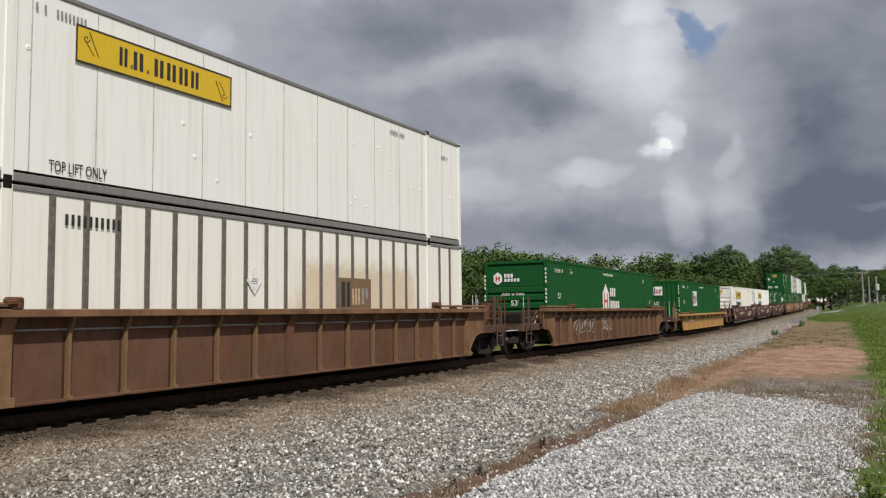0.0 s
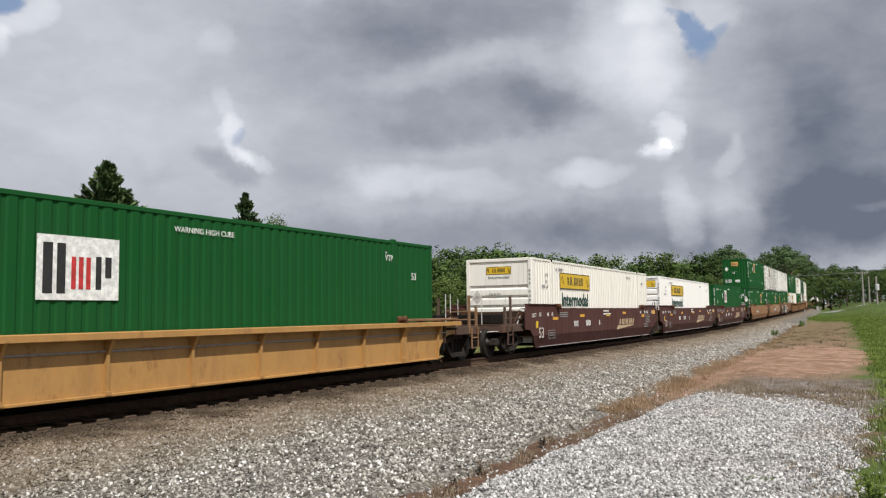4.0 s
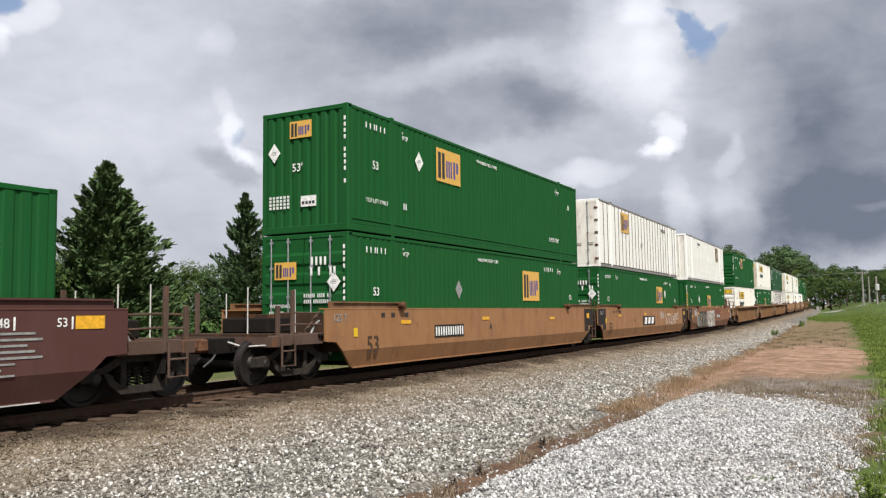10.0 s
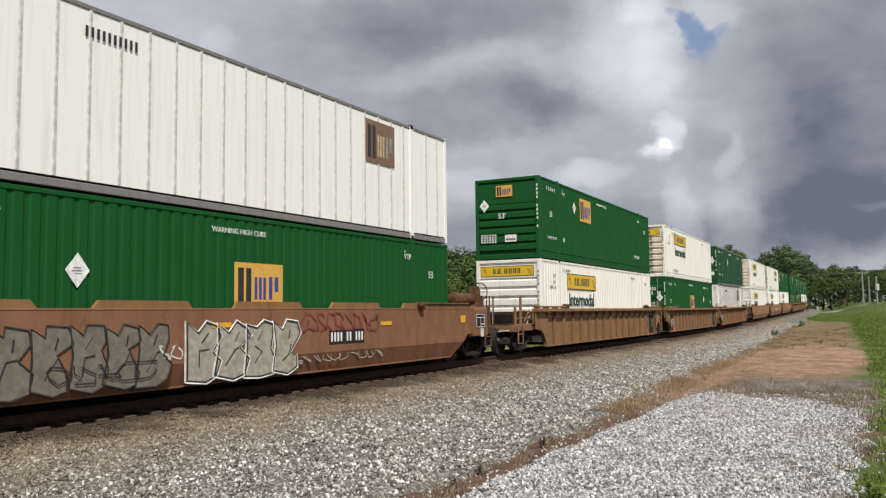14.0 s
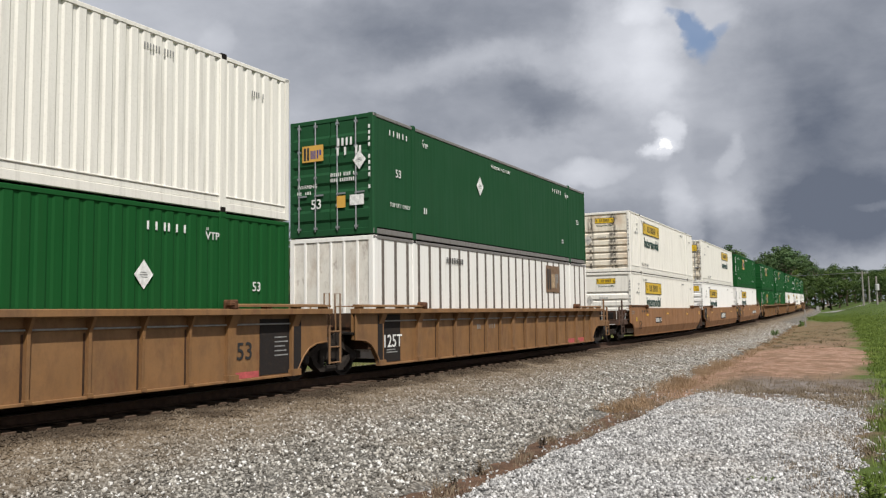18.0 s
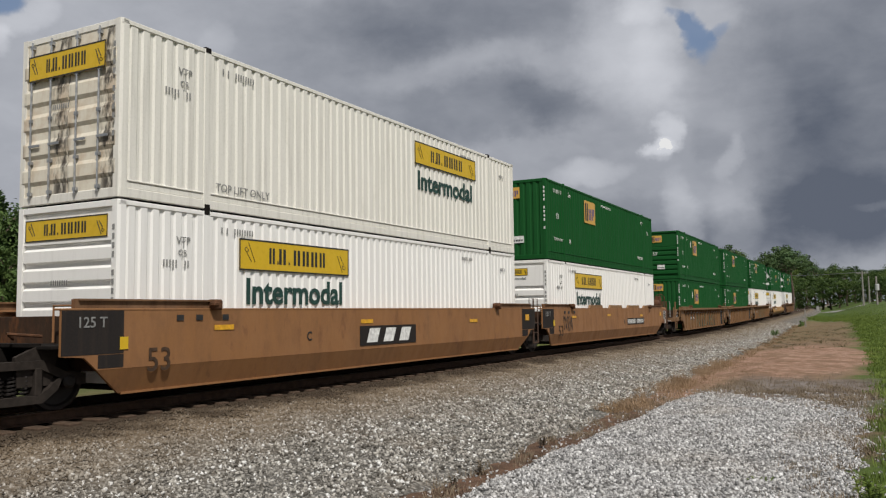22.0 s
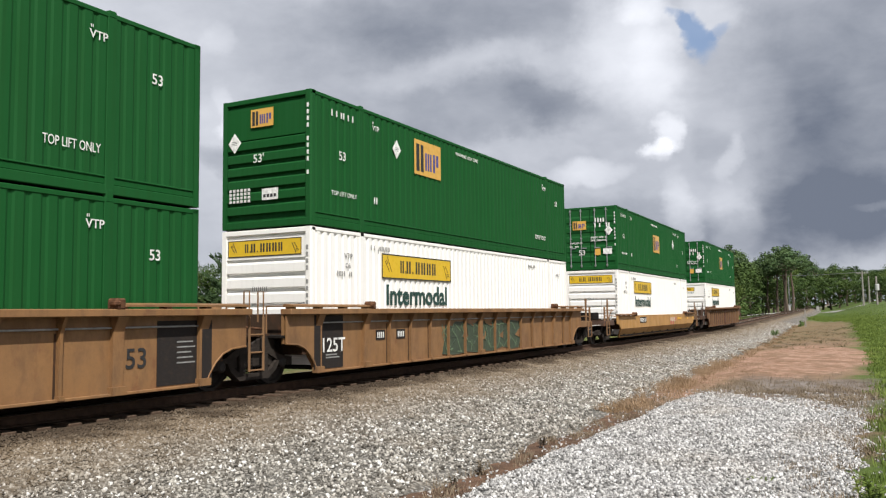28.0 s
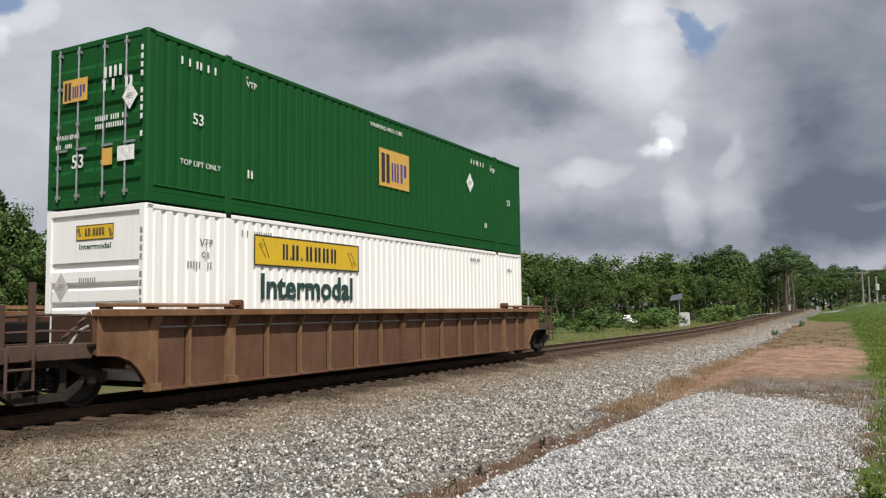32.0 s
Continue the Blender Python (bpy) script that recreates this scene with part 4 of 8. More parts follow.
def yellow_sign(c, face, at, w, h, key):
    """A yellow board with a black border, a row of plain black bars and a scroll at each end."""
    board = stamp(c, "sign_board", [(0, w, 0, h)], face, at, M["logo_yellow"], "yellow sign board", key=("jb", key, w, h))
    e = h * 0.05
    rows = [(0, w, 0, e, 0.004), (0, w, h - e, h, 0.004), (0, e, 0, h, 0.004), (w - e, w, 0, h, 0.004)]
    stamp(board, "border", rows, Matrix.Identity(4), (0, 0, 0), M["ink"], key=("jbb", key, w, h))
    rows, x = [], w * 0.24
    for cw, ch in ((0.8, 1), (0.22, 0.2), (1, 1), (0.22, 0.2), (0.35, 0), (1, 1), (1, 1), (1, 1), (0.9, 1)):
        cw = cw * w * 0.082
        if ch:
            rows += [(x, x + cw * 0.26, h * 0.25, h * (0.25 + 0.52 * ch), 0.004), (x + cw * 0.44, x + cw * 0.70, h * 0.25, h * (0.25 + 0.52 * ch), 0.004)]
        x += cw
    stamp(board, "dark_bars", rows, Matrix.Identity(4), (0, 0, 0), M["ink"], key=("jbt", key, w, h))
    def scroll():
        b = Build()
        for x0, y0, d in ((w * 0.055, h * 0.68, 1), (w * 0.945, h * 0.32, -1)):
            # a small rolled edge, and the slanting fold beside it
            b.tube([(x0 + h * (0.03 + 0.012 * k) * math.cos(k * 0.9), y0 + h * (0.03 + 0.012 * k) * math.sin(k * 0.9), 0.006) for k in range(8)], 0.007, 4)
            b.tube([(x0 + d * w * (0.015 + 0.013 * k), y0 + d * h * (0.20 - 0.15 * k), 0.006) for k in range(5)], 0.008, 4)
            b.tube([(x0 + d * w * (0.0 + 0.010 * k), y0 - d * h * (0.10 + 0.075 * k), 0.006) for k in range(5)], 0.007, 4)
        return b.mesh("scroll", M["ink"])
    part("scroll", shared(("jbs", key, w, h), scroll), None, board)
    return board


def square_sign(c, face, at, w, h, back, inks, key):
    """A square board with three plain blocks of colour."""
    board = stamp(c, "sign_board", [(0, w, 0, h)], face, at, back, "square ochre sign board" if back is not M["ink_white"] else "square white sign board", key=("sq", key, w, h, back.name))
    a, b2, c3 = inks
    blocks = (("dark_block", [(w * 0.07, w * 0.18, h * 0.1, h * 0.88, 0.004), (w * 0.23, w * 0.33, h * 0.1, h * 0.88, 0.004)], a),
              ("middle_block", [(w * (0.40 + 0.09 * k), w * (0.455 + 0.09 * k), h * 0.17, h * 0.68, 0.004) for k in range(3)], b2),
              ("last_block", [(w * 0.70, w * 0.77, h * 0.17, h * 0.70, 0.004), (w * 0.82, w * 0.90, h * 0.36, h * 0.70, 0.004)], c3))
    for nm, rows, mat in blocks:
        stamp(board, nm, rows, Matrix.Identity(4), (0, 0, 0), mat, key=("sqb", nm, key, w, h, mat.name))
    return board


def diamond(c, face, at, r, mat=None):
    def make():
        return Build().prism([(0, -r), (r * 0.8, 0), (0, r), (-r * 0.8, 0)], "z", 0, 0.004).mesh("placard", mat or M["ink_white"])
    p = part("placard", shared(("dia", r, (mat or M["ink_white"]).name), make), None, c, "white diamond placard", place=Matrix.Translation(at) @ face)
    stamp(p, "placard_print", [(-r * 0.35, r * 0.3, -r * 0.05, r * 0.02, 0.004), (-r * 0.2, r * 0.3, -r * 0.2, -r * 0.14, 0.004), (-r * 0.3, r * 0.2, r * 0.12, r * 0.18, 0.004)], Matrix.Identity(4), (0, 0, 0), M["ink_grey"], key=("diap", r))


SX = HW + 0.002
EY = -HB - 0.002


def container(paint_name, wall="corrugated", end="nose", signs=(), marks=True, label="", seed=1, end_sign="emp", end_paint="", ink="ink_white", post_paint="", group="containers on the train", numbered=None, posts=(0.08, 0.604)):
    """signs: (kind, y, z, width, height) on the near side."""
    mat = M[paint_name]
    c = thing("shipping_container", label, "container", group)
    frame_parts(c, mat, M[post_paint] if post_paint else mat, wall in ("fine", "corrugated"))
    for s in (1, -1):
        part("side_wall", side_wall(wall if wall in ("corrugated", "fine") else "flat", s, mat), None, c)
    if wall == "raised":
        # white posts given a grey colour, which paints in their shading
        rb = shared(("raised", paint_name), lambda: Build().prism([(HW - 0.022, -0.035), (HW - 0.001, -0.022), (HW - 0.001, 0.022), (HW - 0.022, 0.035)], "z", 0.17, CH - 0.09).mesh("wall_post", M["post_pale"]))
        for k in range(1, 27):
            y = -HB + CL * k / 27
            if min(abs(y + HB - LIFT), abs(y - HB + LIFT)) > 0.2:
                part("wall_post", rb, None, c, place=Matrix.Translation((0, y, 0)))
    if numbered is not None:
        stamp(c, "code_bars", code_bars(10, 0.17, 21), SIDE, (SX, numbered, 2.48), M["ink"])
    if wall in ("posts", "thin_posts"):
        w, pm = (0.045, M["gap"]) if wall == "posts" else (0.026, M["gap"])
        pm_mesh = shared(("ribs", wall), lambda: Build().prism([(HW - 0.03, -w - 0.03), (HW - 0.006, -w), (HW - 0.006, w), (HW - 0.03, w + 0.03)], "z", 0.17, CH - 0.09).mesh("wall_post", pm))
        for k in range(-14, 15):
            y = posts[0] + posts[1] * k
            if min(abs(y + HB - LIFT), abs(y - HB + LIFT)) < 0.24 or abs(y) > HB - 0.25:
                continue
            for fx in (1, -1):
                part("wall_post", pm_mesh, None, c, place=Matrix.Translation((0, y, 0)) @ Matrix.Diagonal((fx, 1, 1, 1)))
    if wall == "flat":
        seam = shared("seam", lambda: Build().box(HW - 0.025, HW - 0.014, -0.010, 0.010, 0.17, CH - 0.09).mesh("panel_seam", M["seam"]))
        for k in range(1, 14):
            part("panel_seam", seam, None, c, place=Matrix.Translation((0, -HB + CL * k / 14, 0)))
        dent = shared("dent", lambda: Build().lathe([(0, 0.0), (0.012, 0.02), (0.0, 0.05)], "x", 10).mesh("patch", M["white"]))
        rng = random.Random(seed)
        for k in range(16):
            part("patch", dent, None, c, "round repair patch", place=Matrix.Translation((HW - 0.02, rng.uniform(-6, 7.5), rng.uniform(0.5, 2.3))))
    # the end that faces down the line
    if end == "door":
        for x in (-0.6, 0.6):
            plain_door = wall in ("posts", "thin_posts", "flat", "raised")
            d = part("door", sheet_door(M["rust_white"]) if plain_door else door_leaf(M[end_paint] if end_paint else mat), None, c, "container door leaf with locking rods", place=Matrix.Translation((x, -HB, 0)))
            if plain_door:
                for z in (0.35, 0.95, 1.5, 2.05, 2.6):
                    part("hinge", shared("hinge", hinge_mesh), None, d, "rusty hinge", place=Matrix.Translation((0.60 if x > 0 else -0.58, 0, z)))
            for r in (-0.36, 0.16) if x < 0 else (-0.36, 0.20):
                part("lock_rod", lock_rod(M["steel"]), None, d, "galvanised locking rod", place=Matrix.Translation((r, 0, 0)))
    elif end == "nose":
        em = M[end_paint] if end_paint else mat
        field = 2.34 if wall == "fine" and end_sign != "small" else 2.05
        part("end_wall", nose_wall(em, field), None, c)
        nose_pieces(c, em, field, 0.34 if wall == "fine" else 0.30)
    elif end == "upright":
        part("end_wall", upright_nose(mat), None, c)
    else:
        part("end_wall", shared(("flatend", mat.name), lambda: Build().box(-HW + 0.1, HW - 0.1, -HB + 0.03, -HB + 0.1, 0.1, CH - 0.1).mesh("end_wall", M["rust_white"])), None, c)
        ep = shared(("endpost", mat.name), lambda: Build().prism([(-0.045, 0.03), (-0.025, 0.0), (0.025, 0.0), (0.045, 0.03)], "z", 0.14, CH - 0.1).mesh("end_post", mat))
        for k in range(-2, 3):
            part("end_post", ep, None, c, place=Matrix.Translation((k * 0.4, -HB + 0.005, 0)))
    part("end_wall", upright_nose(mat), None, c, place=Matrix.Rotation(math.pi, 4, "Z"))
    jb = wall == "fine" or "yellow" in [s[0] for s in signs]
    for kind, y, z, w, h in signs:
        at = (SX, y, z)
        if kind == "yellow":
            yellow_sign(c, SIDE, at, w, h, "s")
        elif kind == "word":
            write(c, "Intermodal", SIDE, at, h, M["ink_green"], width=w, bold=0.04)
        elif kind == "emp":
            square_sign(c, SIDE, at, w, h, M["emp_yellow"], (M["ink"], M["ink_blue"], M["ink_blue"]), "e")
        elif kind == "old_emp":
            square_sign(c, SIDE, at, w, h, M["stain_brown"], (M["ink"], M["ink_tan"], M["ink_grey"]), "o")
        elif kind == "tmx":
            square_sign(c, SIDE, at, w, h, M["ink_white"], (M["ink"], M["ink_red"], M["ink"]), "t")
        elif kind == "hub":
            house = Build().prism([(0, 0), (0.95, 0), (0.95, 0.75), (0.475, 1.15), (0, 0.75)], "z", 0, 0.004)
            hp = part("sign_board", house, M["ink_white"], c, "white house-shaped sign", place=Matrix.Translation(at) @ SIDE)
            stamp(hp, "red_bars", [(0.18, 0.30, 0.05, 0.75, 0.004), (0.62, 0.74, 0.05, 0.75, 0.004), (0.30, 0.62, 0.34, 0.46, 0.004)], Matrix.Identity(4), (0, 0, 0), M["ink_red"])
            rows = [(1.15 + k * 0.30, 1.15 + k * 0.30 + 0.2, 0.62, 1.0) for k in range(3)] + [(1.15 + k * 0.30, 1.15 + k * 0.30 + 0.2, 0.05, 0.42) for k in range(5)]
            stamp(c, "white_bars", rows, SIDE, at, M["ink_white"])
        elif kind == "diamond":
            diamond(c, SIDE, at, h / 2)
        elif kind == "grey_diamond":
            diamond(c, SIDE, at, h / 2, M["ink_grey"])
    if marks:
        im = M["ink_grey"] if jb else M[ink]
        if jb:
            write(c, "VTP", SIDE, (SX, -HB + 1.25, 2.35), 0.13, im)
            write(c, "OR", SIDE, (SX, -HB + 1.30, 2.15), 0.10, im)
            stamp(c, "small_print", code_bars(9, 0.11, 3), SIDE, (SX, -HB + 0.95, 1.95), im, key=("mk1", im.name))
            stamp(c, "small_print", code_bars(14, 0.11, 4), SIDE, (SX, -HB + 2.35, 2.62), im, key=("mk2", im.name))
            if wall == "flat":
                write(c, "TOP LIFT ONLY", SIDE, (SX, -5.45, 0.23), 0.17, M["ink"], width=1.04, bold=0.0)
            else:
                write(c, "TOP LIFT ONLY", SIDE, (SX, -HB + 2.2, 0.36), 0.15, M["ink_grey"], bold=0.0)
            stamp(c, "small_print", code_bars(12, 0.10, 5), SIDE, (SX, HB - 3.9, 2.62), im, key=("mk3", im.name))
            stamp(c, "small_print", code_bars(6, 0.10, 6), SIDE, (SX, HB - 1.2, 2.4), im, key=("mk4", im.name))
        else:
            write(c, "53", SIDE, (SX, -HB + 1.05, 1.58 if end != "door" else 1.52), 0.20, im)
            write(c, "VTP", SIDE, (SX, -HB + 2.45, 2.54), 0.12, im)
            stamp(c, "small_print", code_bars(4, 0.05, 2), SIDE, (SX, -HB + 2.45, 2.70), im, key=("mk0", im.name))
            stamp(c, "code_bars", code_bars(11, 0.145, 7), SIDE, (SX, -HB + 0.75, 2.55), im, key=("mk5", im.name))
            write(c, "TOP LIFT ONLY", SIDE, (SX, -HB + 0.75, 0.74), 0.10, im, bold=0.0)
            write(c, "WARNING HIGH CUBE", SIDE, (SX, -1.2, 2.64), 0.10, im, width=1.5, bold=0.0)
            stamp(c, "small_print", code_bars(3, 0.16, 9), SIDE, (SX, -HB + 2.5, 0.72), im, key=("mk7", im.name))
            write(c, "53", SIDE, (SX, 6.93, 1.42 if end_sign == "hub" else 1.55 if end == "door" else 2.03), 0.18, im)
            write(c, "VTP", SIDE, (SX, 5.66, 2.48), 0.14, im)
            stamp(c, "small_print", code_bars(4, 0.05, 2), SIDE, (SX, 5.68, 2.65), im, key=("mk0", im.name))
            if end == "door":
                stamp(c, "code_bars", code_bars(11, 0.145, 7), SIDE, (SX, 4.3, 2.55), im)
                stamp(c, "small_print", code_bars(3, 0.16, 9), SIDE, (SX, 5.2, 0.66), im, key=("mk7", im.name))
            else:
                write(c, "TOP LIFT ONLY", SIDE, (SX, 4.88, 0.64), 0.15, im, width=1.03, bold=0.0)
        end_marks(c, jb, end, im, wall, paint_name, end_sign)
    return c


def end_marks(c, jb, end, im, wall, paint_name, end_sign):
    y = EY - (0.045 if end == "door" else 0.0)
    if jb and end_sign == "small":
        yellow_sign(c, END, (-0.48, y + 0.028, 2.44), 0.97, 0.27, "sm")
        write(c, "Intermodal", END, (-0.40, y + 0.028, 2.28), 0.10, M["ink_green"], width=0.82)
        stamp(c, "small_print", code_bars(8, 0.09, 11), END, (-0.35, y, 1.68), im, key=("em1", im.name))
        stamp(c, "small_print", [(0, 0.07, -k * 0.15, -k * 0.15 + 0.10) for k in range(11)], END, (HW - 0.12, y - 0.002, 2.5), im, key=("em2", im.name))
        diamond(c, END, (-0.85, y + 0.012, 1.62), 0.26, M["seam"])
        return
    if jb:
        yellow_sign(c, END, (-1.10 if end != "door" else -1.02, y + (0.028 if end == "nose" else 0), 2.40 if end != "door" else 2.20), 2.12 if end != "door" else 2.0, 0.38 if end != "door" else 0.46, "e")
        stamp(c, "small_print", code_bars(8, 0.09, 11), END, (-0.35, y, 1.62), im, key=("em1", im.name))
        stamp(c, "small_print", [(0, 0.055, -k * 0.15, -k * 0.15 + 0.095) for k in range(11) if k not in (4, 9)], END, (HW - 0.13, y - 0.002, 2.5), im, key=("em2", im.name))
        if end == "nose":
            diamond(c, END, (-0.85, y + 0.02, 0.62), 0.24, M["seam"])
        return
    if wall in ("posts", "thin_posts", "flat", "raised") and paint_name != "dark_green":
        square_sign(c, END, (-0.35, y + 0.002, 2.10), 0.5, 0.36, M["stain_brown"], (M["ink"], M["ink_tan"], M["ink_tan"]), "w")
        stamp(c, "small_print", [(0, 0.1, -k * 0.16, -k * 0.16 + 0.11) for k in range(10)], END, (HW - 0.22, y, 2.6), M["ink"], key="em3")
        return
    if end_sign == "tmx":
        square_sign(c, END, (-0.45, y + 0.002, 2.10), 0.66, 0.54, M["ink_white"], (M["ink"], M["ink_red"], M["ink"]), "tn")
    elif end_sign == "hub":
        hx = part("sign_board", Build().prism([(0.2 * math.cos(k * math.pi / 3 + math.pi / 6), 0.24 * math.sin(k * math.pi / 3 + math.pi / 6)) for k in range(6)], "z", 0, 0.004), M["ink_white"], c, "white hexagonal sign", place=Matrix.Translation((-0.72, y, 2.35)) @ END)
        stamp(hx, "red_bars", [(-0.09, -0.04, -0.1, 0.1, 0.004), (0.04, 0.09, -0.1, 0.1, 0.004), (-0.04, 0.04, -0.025, 0.025, 0.004)], Matrix.Identity(4), (0, 0, 0), M["ink_red"])
        stamp(c, "white_bars", [(k * 0.13, k * 0.13 + 0.09, 0.15, 0.3) for k in range(3)] + [(k * 0.13, k * 0.13 + 0.09, 0, 0.12) for k in range(5)], END, (-0.45, y, 2.22), M["ink_white"])
        stamp(c, "code_bars", code_bars(17, 0.09, 13), END, (-0.55, y, 1.70), im, key=("emh", im.name))
        write(c, "53'", END, (-0.2, y - 0.0, 1.32), 0.2, im)
        stamp(c, "code_bars", [(0, 0.055, -k * 0.15, -k * 0.15 + 0.095) for k in range(11) if k not in (4, 9)], END, (HW - 0.11, y - 0.002, 2.6), im, key=("em4", im.name))
        stamp(c, "code_bars", [(0, 0.055, -k * 0.15, -k * 0.15 + 0.095) for k in range(11) if k not in (4, 9)], END, (-HW + 0.02, y - 0.002, 2.4), im, key=("em4", im.name))
        return
    else:
        square_sign(c, END, (-0.42 if end != "door" else -0.84, y + 0.002, 2.31 if end != "door" else 1.92), 0.66, 0.42, M["emp_yellow"], (M["ink"], M["ink_blue"], M["ink_blue"]), "n")
    diamond(c, END, (-0.90, y, 2.00) if end != "door" else (0.92, y, 1.84), 0.24)
    write(c, "53'", END, (-0.34, y, 1.50), 0.19, im) if end != "door" else write(c, "53", END, (-0.56, y, 0.70), 0.24, im)
    stamp(c, "code_bars", [(0, 0.055, -k * 0.15, -k * 0.15 + 0.095) for k in range(11) if k not in (4, 9)], END, (HW - 0.11, y - 0.002, 2.6), im, key=("em4", im.name))
    if end == "door":
        stamp(c, "code_bars", code_bars(4, 0.2, 3) , END, (0.26, y, 2.24), im, key=("em5", im.name))
        stamp(c, "code_bars", code_bars(7, 0.2, 4, 0.2), END, (0.24, y, 2.00), im, key=("em6", im.name))
        stamp(c, "small_print", code_bars(13, 0.09, 5), END, (0.05, y, 1.48), im, key=("em7", im.name))
        stamp(c, "small_print", code_bars(13, 0.09, 6), END, (0.05, y, 1.34), im, key=("em8", im.name))
        write(c, "WARNING", END, (-1.0, y, 1.24), 0.09, im, bold=0.0)
        stamp(c, "small_print", code_bars(9, 0.08, 12), END, (-1.0, y, 1.08), im, key=("em12", im.name))
        stamp(c, "label_plate", [(0, 0.42, 0, 0.26)], END, (0.63, y, 0.72), M["ink_white"], "white label plate", key="em9")
        stamp(c, "label_plate", [(0, 0.26, 0, 0.3)], END, (0.24, y, 0.68), M["emp_yellow"], "yellow label plate", key="em10")
    else:
        stamp(c, "code_bars", [(k * 0.11, k * 0.11 + 0.07, -j * 0.085, -j * 0.085 + 0.06) for k in range(6) for j in range(4)], END, (-1.05, y, 0.86), im, key=("em11", im.name))
        pl = stamp(c, "label_plate", [(0, 0.46, 0, 0.26)], END, (-0.08, y, 0.62), M["ink_white"], "white load label plate", key="em9b")
        stamp(pl, "label_print", [(0.04 + k * 0.1, 0.11 + k * 0.1, 0.06, 0.13, 0.004) for k in range(4)], Matrix.Identity(4), (0, 0, 0), M["ink"], key="em13")


# ---------------------------------------------------------------- the train: well cars
SIDE_X = 1.50
RIB_X = 1.40  # the recessed plate between the ribs


def wheelset_mesh():
    b = Build().lathe([(-1.08, 0.0), (-1.08, 0.075), (-0.86, 0.085), (-0.82, 0.10), (0.82, 0.10), (0.86, 0.085), (1.08, 0.075), (1.08, 0.0)], "x", 12)
    for s in (-1, 1):
        prof = [(0.690, 0.10), (0.690, 0.485), (0.715, 0.49), (0.725, 0.462), (0.825, 0.455), (0.83, 0.40), (0.79, 0.37), (0.765, 0.17), (0.83, 0.13), (0.83, 0.10)]
        pr = [(s * a, r) for a, r in prof]
        b.lathe(pr if s > 0 else pr[::-1], "x", 28)
        b.box(s * 0.755 - 0.02, s * 0.755 + 0.05, -0.03, 0.03, 0.2, 0.36)
    return b.mesh("wheelset", M["wheel"], False)


def sideframe_mesh():
    b = Build()
    x0, x1 = 0.96, 1.14
    b.prism([(-1.17, 0.40), (-1.17, 0.57), (-0.80, 0.62), (-0.45, 0.80), (0.45, 0.80), (0.80, 0.62), (1.17, 0.57), (1.17, 0.40), (1.0, 0.40), (0.98, 0.52), (0.72, 0.52), (0.38, 0.68), (-0.38, 0.68), (-0.72, 0.52), (-0.98, 0.52), (-1.0, 0.40)], "x", x0, x1)
    b.prism([(-0.76, 0.52), (-0.66, 0.34), (-0.42, 0.17), (0.42, 0.17), (0.66, 0.34), (0.76, 0.52), (0.66, 0.52), (0.52, 0.38), (0.36, 0.29), (-0.36, 0.29), (-0.52, 0.38), (-0.66, 0.52)], "x", x0 + 0.01, x1 + 0.02)
    for s in (-1, 1):
        b.box(x0, x1 + 0.01, s * 0.36 - 0.06, s * 0.36 + 0.06, 0.28, 0.70, 0.015)
    return b.mesh("sideframe", M["truck"])


def spring_mesh():
    b = Build()
    for y in (-0.2, 0.0, 0.2):
        pts = [(1.0 + 0.075 * math.cos(a * 1.05), y + 0.075 * math.sin(a * 1.05), 0.29 + 0.28 * a / 30) for a in range(31)]
        b.tube(pts, 0.019, 5)
    return b.mesh("spring_nest", M["wheel"])


def cap_mesh():
    return Build().lathe([(1.05, 0.0), (1.16, 0.0), (1.16, 0.07), (1.13, 0.11), (0.98, 0.12), (0.98, 0.0)][::-1], "x", 14).mesh("bearing_cap", M["wheel"])


WHEELS = []


def truck(car, y):
    """A four-wheeled truck under a car: bolster with side frames, springs and two turning wheelsets."""
    t = part("truck", shared("bolster", lambda: Build().box(-1.0, 1.0, -0.2, 0.2, 0.45, 0.70, 0.03).box(-0.3, 0.3, -0.35, 0.35, 0.62, 0.76, 0.03).mesh("truck", M["under"])), None, car, "grimy cast steel four-wheel truck", place=Matrix.Translation((0, y, 0)))
    for s in (1, -1):
        m = Matrix.Rotation(0 if s > 0 else math.pi, 4, "Z")
        part("sideframe", shared("sf", sideframe_mesh), None, t, place=m)
        part("spring_nest", shared("sp", spring_mesh), None, t, place=m)
        for yy in (-0.889, 0.889):
            part("bearing_cap", shared("cap", cap_mesh), None, t, place=Matrix.Translation((0, yy, 0.46)) @ m)
    for k, yy in enumerate((-0.889, 0.889)):
        w = part("wheelset", shared("ws", wheelset_mesh), None, t, place=Matrix.Translation((0, yy, 0.46)))
        WHEELS.append((w, k))


def mirrored(b):
    b.v = [(-x, y, z) for x, y, z in b.v]
    b.f = [f[::-1] for f in b.f]
    return b


def arch(y_end, rear, z_top, reach, drop=0.9):
    """The end of a side plate: up from the sill over the truck, then along the platform."""
    pts = [(0.0, 0.22), (0.10, 0.40), (0.24, 0.58), (0.42, 0.73), (0.66, 0.82), (reach, 0.85), (reach, z_top)]
    s = 1 if rear else -1
    return [(y_end + s * a, z) for a, z in pts]


